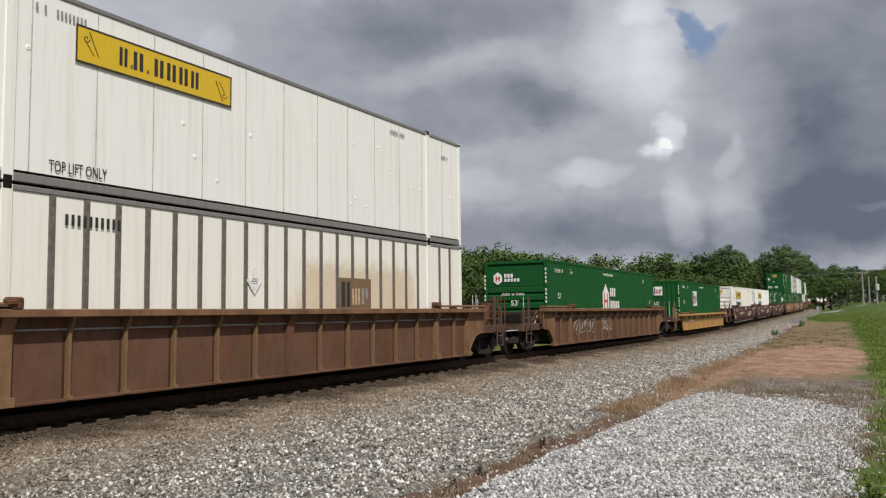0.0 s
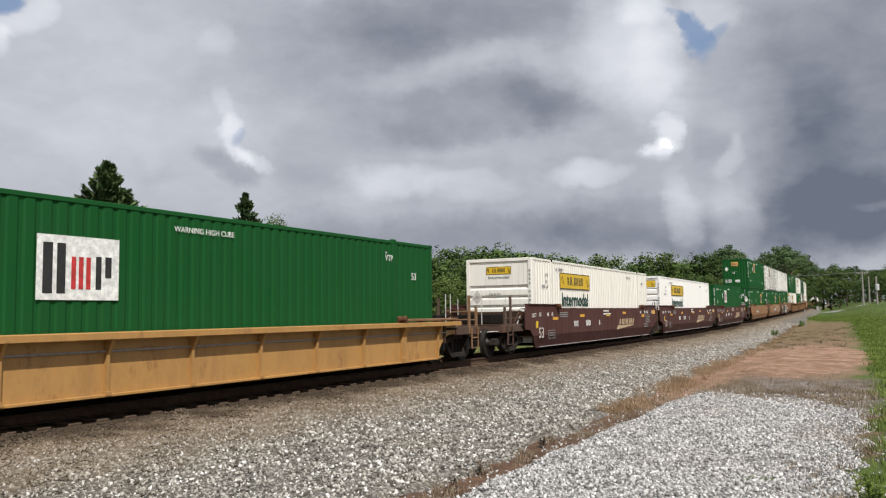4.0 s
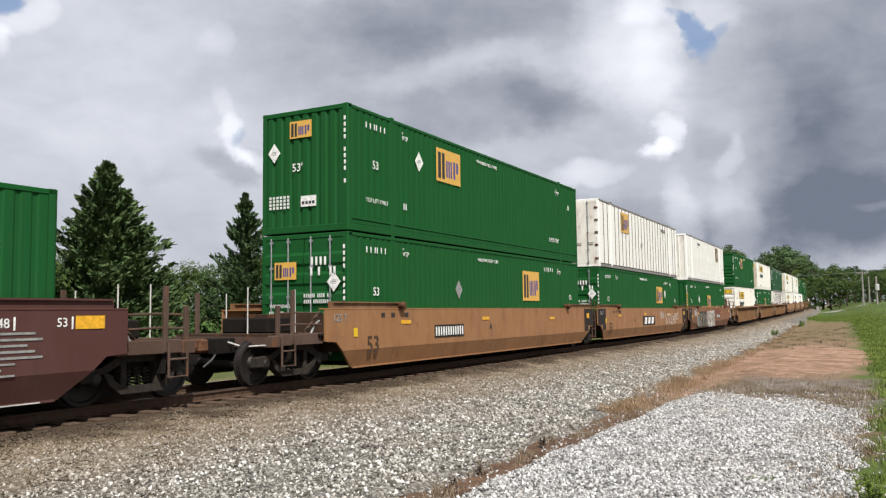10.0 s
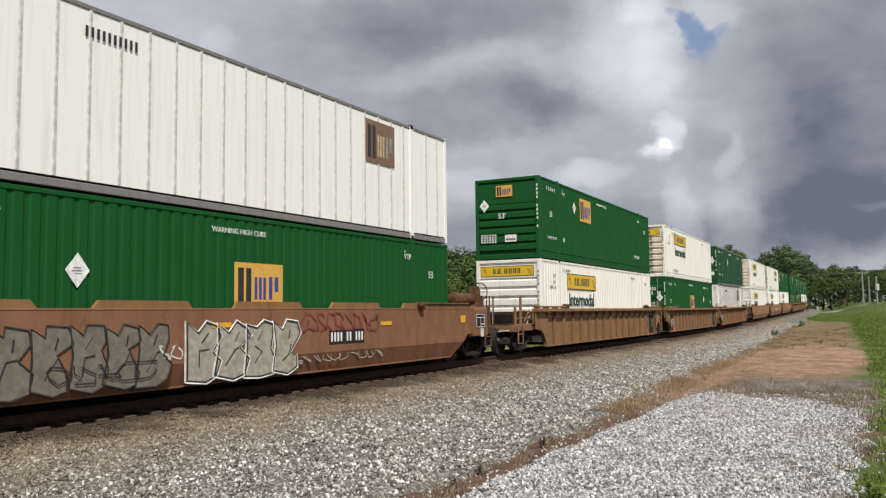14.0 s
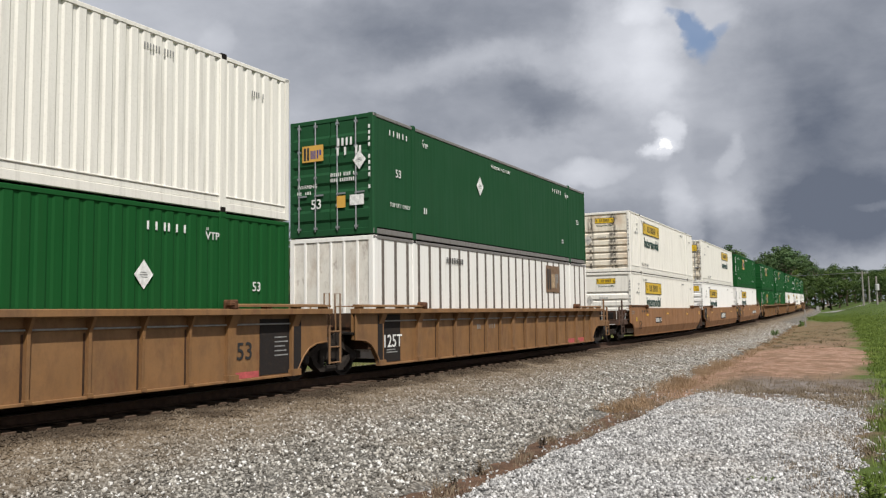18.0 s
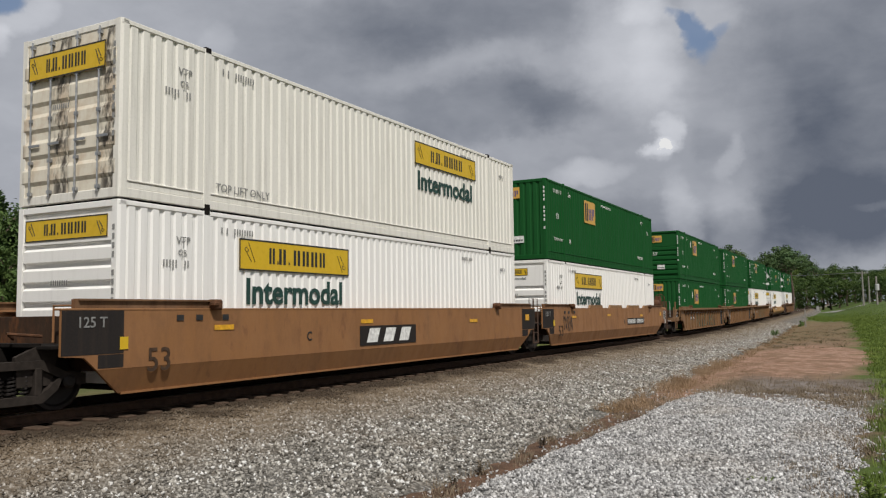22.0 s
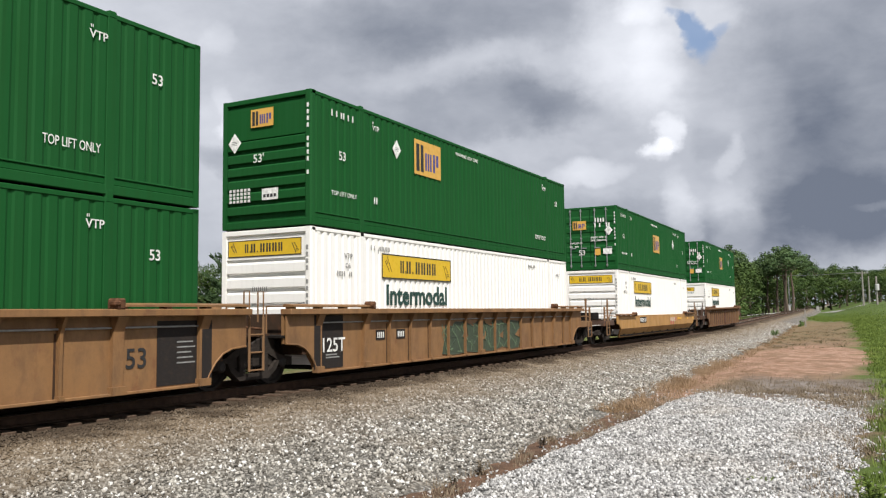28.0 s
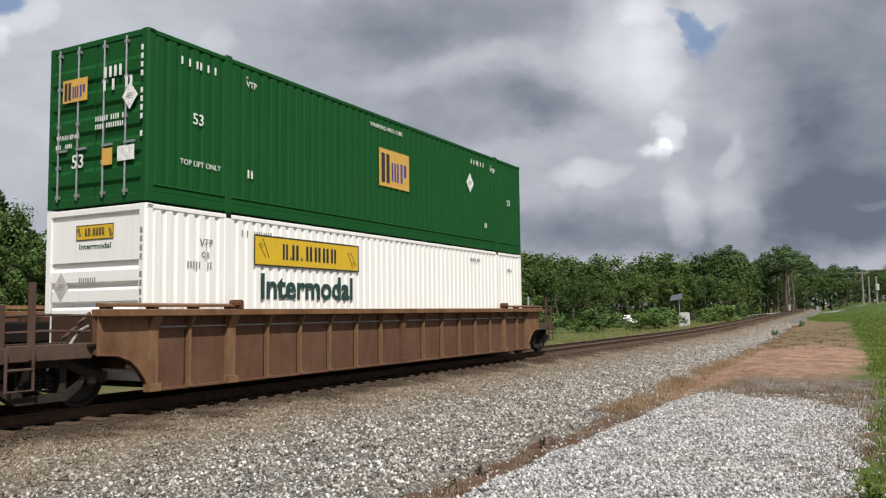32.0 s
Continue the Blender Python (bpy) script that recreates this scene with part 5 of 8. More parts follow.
def ladder(car, y, x, z0, z1, mat, wide=0.42, loop=0.0):
    b = Build()
    for yy in (y - wide / 2, y + wide / 2):
        b.tube([(x, yy, z0), (x, yy, z1)], 0.027, 6)
        if loop:
            b.tube([(x, yy, z1), (x, yy, z1 + loop), (x - 0.14, yy, z1 + loop), (x - 0.14, yy, z1 - 0.1)], 0.016, 6)
    k = z0 + 0.02
    while k <= z1:
        b.tube([(x, y - wide / 2, k), (x, y + wide / 2, k)], 0.018, 6)
        k += 0.34
    part("ladder", b, mat, car, "steel tube ladder with grab irons")


def well_car(style, colour, front, rear, chord="", trucks=(True, True), extras="", label="", panel=False, gapf=3.2, gapr=3.2, seed=0, ribs=""):
    """One well unit. style: ribbed, smooth or low. front, rear: 'coupler' or 'joint'."""
    mat = M[colour]
    cm = M[chord] if chord else mat
    rng = random.Random(seed)
    car = thing("well_car", label, "railway car", "cars of the train")
    low = style.startswith("low")
    top = 1.20 if low else 1.56
    reach = 1.05 if style == "ribbed" or low else 1.15
    y0, y1 = -HB, HB
    for fx in (1, -1):
        # the side plate, in two leaves: upright above, leaning in a little below the crease
        if style == "ribbed" or style == "low_ribbed":
            prof = arch(y0, False, top - 0.10, reach)[::-1] + arch(y1, True, top - 0.10, reach)
            sd = Build().prism(prof, "x", RIB_X - 0.05, RIB_X)
        else:
            prof = [(y0 - reach, 0.85), (y0 - 0.75, 0.82), (y0 - 0.52, 0.62), (y1 + 0.52, 0.62), (y1 + 0.75, 0.82), (y1 + reach, 0.85), (y1 + reach, top), (y0 - reach, top)]
            sd = Build().prism(prof, "x", SIDE_X - 0.05, SIDE_X)
            zc = 0.62
            lean = 0.26 if low else 0.14
            ys = [y0 - 0.52, y0, y1, y1 + 0.52]
            sd.raw([(SIDE_X - 0.002, ys[0], zc), (SIDE_X - 0.002, ys[3], zc), (SIDE_X - lean, ys[2], 0.22), (SIDE_X - lean, ys[1], 0.22),
                    (SIDE_X - 0.05, ys[0], zc), (SIDE_X - 0.05, ys[3], zc), (SIDE_X - lean - 0.05, ys[2], 0.22), (SIDE_X - lean - 0.05, ys[1], 0.22)],
                   [(3, 2, 1, 0), (4, 5, 6, 7), (2, 3, 7, 6), (0, 4, 7, 3), (1, 2, 6, 5)])
            sd.box(SIDE_X - lean - 0.03, SIDE_X - lean + 0.025, y0 + 0.05, y1 - 0.05, 0.20, 0.235)
        if fx < 0:
            mirrored(sd)
        side = part("side_plate", sd, mat, car)
        # top chord
        if style == "ribbed" or style == "low_ribbed":
            ch = Build().box(SIDE_X - 0.16, SIDE_X + 0.12, y0 - reach - 0.02, y1 + reach + 0.02, top - 0.12, top, 0.012)
            pipe = Build().tube([(fx * (RIB_X + 0.03), y0 - 0.6, top - 0.30), (fx * (RIB_X + 0.03), 0, top - 0.30), (fx * (RIB_X + 0.03), y1 + 0.6, top - 0.30)], 0.016, 6)
            part("train_pipe", pipe, M["ink_grey"], car)
            sill = Build().box(RIB_X - 0.08, SIDE_X - 0.02, y0 + 0.02, y1 - 0.02, 0.19, 0.235, 0.006)
        else:
            ch = Build().box(SIDE_X - 0.18, SIDE_X + 0.006, y0 - reach - 0.01, y1 + reach + 0.01, top - 0.02, top + 0.012, 0.005)
            sill = None
        part("top_chord", ch if fx > 0 else mirrored(ch), cm, car)
        if sill:
            part("bottom_sill", sill if fx > 0 else mirrored(sill), mat, car)
        if style == "ribbed":
            for rear_end, ye in ((False, y0), (True, y1)):
                sg = 1 if rear_end else -1
                pts = [(ye - sg * 0.10, 0.22)] + arch(ye, rear_end, top - 0.12, reach) + [(ye - sg * 0.10, top - 0.12)]
                pl = Build().prism(pts, "x", SIDE_X - 0.05, SIDE_X - 0.025)
                rim = Build().tube([(SIDE_X - 0.03, q[0], q[1]) for q in arch(ye, rear_end, top - 0.12, reach)[:6]], 0.022, 6)
                plate = part("arch_plate", pl if fx > 0 else mirrored(pl), M["chord"] if chord == "chord" else mat, car, "curved plate over the truck")
                part("arch_rim", rim if fx > 0 else mirrored(rim), cm, plate)
        # container guides on the chord near both ends
        for s in (-1, 1):
            a, b2 = sorted((s * (HB + 1.0 if style == "ribbed" else HB + 0.9), s * (HB - 1.95)))
            g = Build()
            if style == "smooth":
                g.prism([(a, top + 0.01), (b2, top + 0.01), (b2 - (0.12 if s < 0 else 0), top + 0.15), (a + (0.12 if s > 0 else 0), top + 0.15)], "x", SIDE_X - 0.12, SIDE_X - 0.03)
                g.box(SIDE_X - 0.16, SIDE_X + 0.01, a + 0.05, b2 - 0.05, top + 0.13, top + 0.16)
            else:
                g.prism([(SIDE_X - 0.16, top + 0.035), (SIDE_X + 0.12, top + 0.035), (SIDE_X + 0.12, top + 0.07), (SIDE_X - 0.13, top + 0.10)], "y", a, b2)
                for k in range(4):
                    yf = a + 0.1 + (b2 - a - 0.2) * k / 3
                    g.box(SIDE_X - 0.12, SIDE_X + 0.06, yf - 0.06, yf + 0.06, top - 0.002, top + 0.04)
            guide = part("container_guide", g if fx > 0 else mirrored(g), M["chord"] if colour in ("tan", "rust_tan", "yellow_car") else cm, car)
            latch = Build().box(SIDE_X - 0.10, SIDE_X + 0.13, -0.10, 0.10, top - 0.02, top + 0.17, 0.03).box(SIDE_X + 0.02, SIDE_X + 0.16, -0.16, -0.02, top + 0.05, top + 0.13, 0.02)
            part("latch", latch if fx > 0 else mirrored(latch), M["rusty"], guide, "rusty container latch", place=Matrix.Translation((0, s * (HB - 1.98), 0)))
        if style == "ribbed" or style == "low_ribbed":
            if style == "ribbed":
                rows = [(1.03 * k, k in (-6, 0, 6)) for k in range(-7 if front == "coupler" else -6, 8 if rear == "coupler" else 7)] + [(-8.03, True), (8.03, True)]
            else:
                rows = [(y0 + 0.03 + (CL - 0.06) * k / 9, k in (1, 8)) for k in range(10)]
            for y, wide in rows:
                w = 0.105 if wide else 0.028
                own = not ribs or y == 0.0
                key = ("rib", style, wide, colour, own)
                def rib(w=w, own=own):
                    # an upright bar that flares out to carry the chord, with a foot on the sill
                    b = Build().prism([(RIB_X - 0.01, 0.235), (SIDE_X - 0.03, 0.245), (SIDE_X - 0.02, top - 0.36), (SIDE_X + 0.09, top - 0.12), (RIB_X - 0.01, top - 0.12)], "y", -w, w)
                    b.box(RIB_X - 0.01, SIDE_X + 0.012, -w - 0.02, w + 0.02, 0.215, 0.275)
                    if w > 0.05:
                        b.box(RIB_X, SIDE_X + 0.03, -w - 0.03, w + 0.03, 0.20, 0.33)
                    return b.mesh("rib", mat if own else M[ribs])
                part("rib", shared(key, rib), None, car, place=Matrix.Translation((0, y, 0)) @ Matrix.Diagonal((fx, 1, 1, 1)))
                # dark strip on the plate, painting the shade beside each narrow rib
                if fx > 0 and not wide and style == "ribbed":
                    part("weld_seam", shared(("rib_shade", colour), lambda: Build().box(RIB_X, RIB_X + 0.004, -0.075, -0.036, 0.24, top - 0.36).mesh("weld_seam", M["grimy"])), None, car, place=Matrix.Translation((0, y, 0)))
    if colour == "maroon":
        # sunlight glinting on the lower flange, painted as a thin pale strip
        part("worn_edge", Build().box(SIDE_X - 0.118, SIDE_X - 0.100, y0 + 0.3, y1 - 0.3, 0.204, 0.220), M["post_pale"], car, "pale strip painted as a sun glint on the lower edge")
    part("well_floor", shared("wf", lambda: well_floor()), None, car, "grimy steel well floor")
    # ends
    for s, kind, gap, own in ((-1, front, gapf, trucks[0]), (1, rear, gapr, trucks[1])):
        y_in = s * (HB + 0.75)
        def span(a, b3):
            return sorted((s * a, s * b3))
        e = Build()
        a, b3 = span(HB + 0.35, HB + 0.47)
        e.box(-SIDE_X + 0.06, SIDE_X - 0.06, a, b3, 0.60, top - 0.10, 0.01)
        part("end_bulkhead", e, M["grimy"], car)
        far_end = gap if kind == "joint" else gap - 0.30
        a, b3 = span(HB + 0.4, HB + far_end)
        part("centre_sill", Build().box(-0.38, 0.38, a, b3, 0.66, 0.98, 0.02), M["under"] if panel else M["grimy"], car)
        a, b3 = span(HB + 0.45, HB + reach + 0.1)
        part("end_deck", Build().box(-SIDE_X + 0.08, SIDE_X - 0.08, a, b3, 0.96, 1.02, 0.01), M["under"], car, "grimy steel deck over the truck")
        if own:
            truck(car, s * (HB + (1.75 if kind == "coupler" else gap)))
        if kind == "coupler":
            a, b3 = span(HB + 1.0, HB + 2.75)
            d = Build().box(-1.25, 1.25, a, b3, 1.00, 1.05)
            part("platform", d, M["grimy"], car, "steel end platform over the truck")
            a, b3 = span(HB + 2.45, HB + 2.75)
            part("end_sill", Build().box(-1.35, 1.38, a, b3, 0.78, 1.02, 0.015), M["rib_tan"] if colour == "orange" else M["gear"], car)
            a, b3 = span(HB + 1.05, HB + 2.45)
            part("platform_side", Build().box(1.26, 1.36, a, b3, 0.80, 1.04, 0.012), M["rib_tan"] if colour == "orange" else M["gear"], car)
            part("step_beam", Build().box(1.15, 1.30, s * (HB + 2.1) - 0.05, s * (HB + 2.1) + 0.05, 0.45, 0.80, 0.012), M["under"], car)
            part("gear_box", Build().box(-0.6, 0.7, *span(HB + 1.25, HB + 2.1), 1.05, 1.38, 0.03), M["under"], car, "dark brake gear casing")
            a, b3 = span(HB + gap - 0.45, HB + gap + 0.02)
            cp = Build().box(-0.10, 0.10, a, b3, 0.76, 0.92, 0.03)
            k = s * (HB + gap - 0.02)
            cp.box(-0.20, 0.18, min(k, k - s * 0.28), max(k, k - s * 0.28), 0.70, 0.98, 0.05)
            part("coupler", cp, M["rusty"], car, "rusty knuckle coupler")
            part("air_hose", Build().tube([(0.30, s * (HB + gap - 0.4), 0.72), (0.32, s * (HB + gap - 0.2), 0.55), (0.30, s * (HB + gap), 0.42)], 0.025, 6), M["ink"], car, "black rubber air hose")
            steel = M["rib_tan"] if colour in ("orange", "yellow_car") else M["gear"]
            yl = s * (HB + 2.30)
            part("stirrup", Build().tube([(1.42, yl - 0.21, 1.0), (1.42, yl - 0.21, 0.40), (1.42, yl + 0.21, 0.40), (1.42, yl + 0.21, 1.0)], 0.026, 6).tube([(1.42, yl - 0.21, 0.70), (1.42, yl + 0.21, 0.70)], 0.02, 6), steel, car, "bent steel stirrup step")
            for yy, hh, xx in ((HB + 2.08, 1.95, 1.34), (HB + 2.55, 1.62, 1.34), (HB + 2.08, 1.95, -1.34)):
                part("stanchion", Build().box(xx - 0.03, xx + 0.03, s * yy - 0.05, s * yy + 0.05, 0.82, hh, 0.008), steel, car, "upright flat steel post")
            for yy, hh, xx in ((HB + 1.45, 1.98, 0.9), (HB + 1.85, 1.92, -0.7), (HB + 2.50, 2.02, 0.5)):
                part("release_rod", Build().tube([(xx, s * yy, 1.0), (xx, s * yy, hh)], 0.014, 6), M["post_pale"], car, "thin pale upright rod")
            for z in (1.22, 1.46):
                part("hand_rail", Build().tube([(1.31, s * (HB + 1.05), z), (1.31, s * (HB + 1.9), z + 0.02), (1.31, s * (HB + 2.58), z)], 0.020, 6), steel, car)
            part("diagonal_brace", Build().tube([(1.22, s * (HB + 1.0), 1.50), (1.22, s * (HB + 1.55), 1.04)], 0.03, 6), steel, car)
            part("cut_lever", Build().tube([(1.36, s * (HB + 2.70), 0.84), (0.7, s * (HB + 2.85), 0.80), (0.2, s * (HB + 3.0), 0.95)], 0.016, 6), M["post_pale"], car, "bent uncoupling lever")
            part("brake_hose", Build().tube([(1.25, s * (HB + 1.05), 1.30), (1.28, s * (HB + 1.25), 1.22), (1.28, s * (HB + 1.42), 0.98), (1.2, s * (HB + 1.5), 0.86)], 0.024, 6), M["ink_grey"], car, "looped grey brake hose")
            if "tank" in extras and s > 0:
                y = s * (HB + 1.35)
                part("air_tank", Build().lathe([(-0.62, 0), (-0.62, 0.12), (-0.56, 0.20), (0.56, 0.20), (0.62, 0.12), (0.62, 0)], "y", 18, (1.0, y, top + 0.28)), M["rusty"], car, "rusty air brake reservoir tank", smooth=True)
                for dy in (-0.4, 0.4):
                    part("tank_cradle", Build().box(0.78, 1.22, y + dy - 0.04, y + dy + 0.04, 1.0, top + 0.12), M["rust_tan"], car)
            if extras and s > 0:
                yb = s * (HB + 2.22)
                dz = 0.0 if "tank" in extras else -0.5
                part("brake_housing", Build().prism([(yb - 0.22, 1.05), (yb + 0.24, 1.05), (yb + 0.20, 1.7 + dz / 2), (yb + 0.10, 2.22 + dz), (yb - 0.06, 2.25 + dz), (yb - 0.12, 1.75 + dz / 2)], "x", 0.85, 1.15), M["rusty"], car, "rusty hand brake housing")
                ring = Build().tube([(1.0 + 0.28 * math.cos(k2 * math.pi / 10), yb + 0.36, 2.08 + dz + 0.28 * math.sin(k2 * math.pi / 10)) for k2 in range(21)], 0.018, 6)
                for k2 in range(4):
                    ring.tube([(1.0, yb + 0.33, 2.08 + dz), (1.0 + 0.28 * math.cos(k2 * math.pi / 2), yb + 0.36, 2.08 + dz + 0.28 * math.sin(k2 * math.pi / 2))], 0.012, 5)
                ring.tube([(1.0, yb + 0.1, 2.08 + dz), (1.0, yb + 0.36, 2.08 + dz)], 0.03, 6)
                part("brake_wheel", ring, M["rusty"], car, "spoked hand brake wheel")
                for yy in (s * (HB + 2.72), s * (HB + 3.0)):
                    part("hand_rail", Build().tube([(1.28, yy, 0.85), (1.28, yy, 1.95), (1.05, yy, 1.95), (1.05, yy, 0.95)], 0.022, 6), M["rusty"], car, "tall bent tube hand rail")
                if "tank" in extras:
                    part("end_panel", Build().box(1.37, 1.43, HB + 1.0, HB + 2.25, 0.74, 1.50, 0.015), M["rust_tan"], car, "scuffed side panel beside the brake gear")
                    lb = stamp(car, "label_board", [(0, 0.58, 0, 0.44)], SIDE, (1.434, HB + 1.45, 0.98), M["black_panel"], "black label board with white frame")
                    for rr in ((0.02, 0.56, 0.40, 0.42), (0.02, 0.56, 0.02, 0.04), (0.02, 0.04, 0.02, 0.42), (0.54, 0.56, 0.02, 0.42), (0.02, 0.56, 0.30, 0.32), (0.30, 0.32, 0.02, 0.30), (0.36, 0.50, 0.10, 0.13)):
                        stamp(lb, "white_line", [(*rr, 0.004)], Matrix.Identity(4), (0, 0, 0), M["ink_white"])
                    stamp(car, "label_plate", [(0, 0.20, 0, 0.24)], SIDE, (1.434, HB + 1.75, 0.72), M["spray_white"], "small pale label plate")
                    part("guide_bar", Build().prism([(1.20, 1.50), (1.43, 1.50), (1.40, 1.60), (1.25, 1.62)], "y", HB + 1.0, HB + 2.2), mat, car)
        else:
            a, b3 = span(HB + reach, HB + gap - 0.25)
            part("platform", Build().box(-1.05, 1.05, a, b3, 1.0, 1.05), M["under"] if panel else M["grimy"], car, "steel end platform over the joint")
            if s > 0:
                ladder(car, s * (HB + gap - 0.30), 1.46, 0.36, 1.40, M["rib_tan"] if colour == "orange" else M["gear"], 0.40, 0.50)
            part("joint_casting", Build().prism([(s * (HB + gap - 0.62), 0.42), (s * (HB + gap - 0.06), 0.42), (s * (HB + gap - 0.02), 0.86), (s * (HB + gap - 0.40), 1.02), (s * (HB + gap - 0.72), 0.95)], "x", 1.00, 1.08), M["truck"], car, "grimy cast bracket beside the joint")
            part("grab_rail", Build().tube([(1.25, s * (HB + gap - 0.9), 1.05), (1.25, s * (HB + gap - 0.9), 1.62), (0.7, s * (HB + gap - 0.9), 1.62), (0.7, s * (HB + gap - 0.9), 1.05)], 0.02, 6), mat, car)
            part("brake_pipe", Build().tube([(0.7, s * (HB + 0.9), 1.15), (0.74, s * (HB + 1.5), 1.2), (0.6, s * (HB + gap - 0.3), 1.12)], 0.025, 6), M["rusty"], car)
    # markings of the near side
    x = SIDE_X + 0.006
    if style == "smooth":
        for s in (-1, 1):
            if panel and (front if s < 0 else rear) == "joint":
                for (a, b3, z0, z1) in ((HB + 0.02, HB + reach, 0.86, top - 0.02), (HB + 0.02, HB + 0.50, 0.64, 0.85)):
                    ya, yb = sorted((s * a, s * b3))
                    part("dark_panel", Build().box(SIDE_X, SIDE_X + 0.004, ya, yb, z0, z1), M["black_panel"], car, "dark grey painted end panel")
    return car


def well_floor():
    b = Build().box(-1.36, 1.36, -HB + 0.02, HB - 0.02, 0.26, 0.32)
    for k in range(9):
        y = -HB + 0.6 + k * 1.87
        b.box(-1.34, 1.34, y - 0.12, y + 0.12, 0.32, 0.44)
    return b.mesh("well_floor", M["under"])


def car_bars(car, y, z, n, h, mat, x=SIDE_X + 0.006, back=None):
    rows = code_bars(n, h, int(y * 7) + n, 0.25)
    if back:
        w = rows[-1][1]
        pl = stamp(car, "number_board", [(-0.06, w + 0.06, -0.05, h + 0.05)], SIDE, (x, y, z), back, "dark number board")
        return stamp(pl, "code_bars", [(*r, 0.004) for r in rows], Matrix.Identity(4), (0, 0, 0), mat)
    return stamp(car, "code_bars", rows, SIDE, (x, y, z), mat)


def scrawl(car, y0, y1, z0, z1, n, seed, mat, x, name="graffiti", thick=0.02):
    """Loose spray strokes that cannot be read."""
    rng = random.Random(seed)
    for k in range(n):
        b = Build()
        y, pts = y0 + (y1 - y0) * (k + 0.3 * rng.random()) / n, []
        a = rng.uniform(0, 6.28)
        for i in range(9):
            pts.append((x, y + (y1 - y0) / n * 0.55 * math.cos(a + i * rng.uniform(0.6, 0.95)), (z0 + z1) / 2 + (z1 - z0) * 0.48 * math.sin(a * 0.5 + i * rng.uniform(0.5, 0.8))))
        ring = []
        for i, p in enumerate(pts):
            q = Vector(pts[min(i + 1, 8)]) - Vector(pts[max(i - 1, 0)])
            nrm = Vector((0, -q.z, q.y))
            nrm = nrm.normalized() * thick if nrm.length > 1e-6 else Vector((0, 0, thick))
            ring += [Vector(p) - nrm, Vector(p) + nrm]
        m = len(ring)
        top = [(p.x + 0.002 + 0.0005 * k, p.y, p.z) for p in ring]
        b.raw(top, [(i, i + 2, i + 3, i + 1) for i in range(0, m - 2, 2)])
        part(name, b, mat, car, "sprayed graffiti stroke")


def blocks(car, y0, y1, z0, z1, n, seed, fill, line, x, halo=None):
    """Tall angular graffiti shapes standing shoulder to shoulder, outlined; they cannot be read."""
    rng = random.Random(seed)
    w = (y1 - y0) / n
    for k in range(n):
        a, b2 = y0 + w * k, y0 + w * (k + 1.02)
        m = (a + b2) / 2
        h = z1 - z0
        u = [rng.uniform(-0.12, 0.12) for _ in range(12)]
        pts = [(a + w * u[0], z0 + h * abs(u[1])), (m + w * u[2], z0), (b2 - w * abs(u[3]), z0 + h * abs(u[4])), (b2 + w * u[5], z0 + 0.34 * h), (b2 - w * (0.22 + u[6]), z0 + h * (0.52 + u[7])), (b2 + w * u[8], z0 + 0.74 * h),
               (b2 - w * 0.06, z1 - h * abs(u[9])), (m + w * u[10], z1), (m - w * 0.14, z0 + h * (0.86 + u[3] * 0.5)), (a + w * 0.02, z1 - h * abs(u[11])), (a + w * abs(u[7]), z0 + 0.55 * h)]
        xx = x + 0.001 * k
        cy, cz = sum(p for p, _ in pts) / len(pts), sum(q for _, q in pts) / len(pts)
        part("graffiti", Build().prism(pts, "x", xx, xx + 0.002), fill, car, "sprayed graffiti shape")
        b = Build()
        b.tube([(xx + 0.004, p, q) for p, q in pts + pts[:1]], 0.016, 4)
        b.tube([(xx + 0.004, m - w * 0.15 + w * u[0], z0 + 0.25 * h), (xx + 0.004, m + w * u[4], z0 + h * (0.45 + u[5])), (xx + 0.004, m + w * 0.2 * (1 if u[2] > 0 else -1), z0 + 0.55 * h)], 0.014, 4)
        b.tube([(xx + 0.004, m + w * u[6], z0 + 0.66 * h), (xx + 0.004, m + w * (0.1 + u[8]), z0 + h * 0.82)], 0.014, 4)
        part("graffiti_outline", b, line, car, "sprayed graffiti outline")
        if halo:
            hb = Build().tube([(xx + 0.003, cy + (p - cy) * 1.10, cz + (q - cz) * 1.06) for p, q in pts + pts[:1]], 0.018, 4)
            part("graffiti_outline", hb, halo, car, "white sprayed outer line")


def bubble(car, y0, y1, z0, z1, n, seed, fill, line, x):
    """A row of swollen graffiti shapes with painted outlines, which cannot be read."""
    rng = random.Random(seed)
    for k in range(n):
        w = (y1 - y0) / n
        cy, cz = y0 + w * (k + 0.5), (z0 + z1) / 2 + rng.uniform(-0.05, 0.05)
        pts = []
        for i in range(12):
            a = 2 * math.pi * i / 12
            r = rng.uniform(0.78, 1.15)
            pts.append((cy + w * 0.52 * r * math.cos(a), cz + (z1 - z0) * 0.5 * min(1.0, r) * max(-0.85, min(0.85, 1.3 * math.sin(a)))))
        xx = x + 0.0015 * k
        if fill:
            b = Build().raw([(xx, cy, cz)] + [(xx, p, q) for p, q in pts], [(0, 1 + i, 1 + (i + 1) % 12) for i in range(12)])
            part("graffiti", b, fill, car, "sprayed graffiti shape")
        b = Build()
        b.tube([(xx + 0.004, p, q) for p, q in pts + pts[:1]], 0.018, 4)
        b.tube([(xx + 0.004, cy - w * 0.15, cz - (z1 - z0) * 0.2), (xx + 0.004, cy + w * rng.uniform(-0.1, 0.2), cz + (z1 - z0) * 0.1), (xx + 0.004, cy + w * 0.1, cz + (z1 - z0) * 0.25)], 0.014, 4)
        part("graffiti_outline", b, line, car, "sprayed graffiti outline")


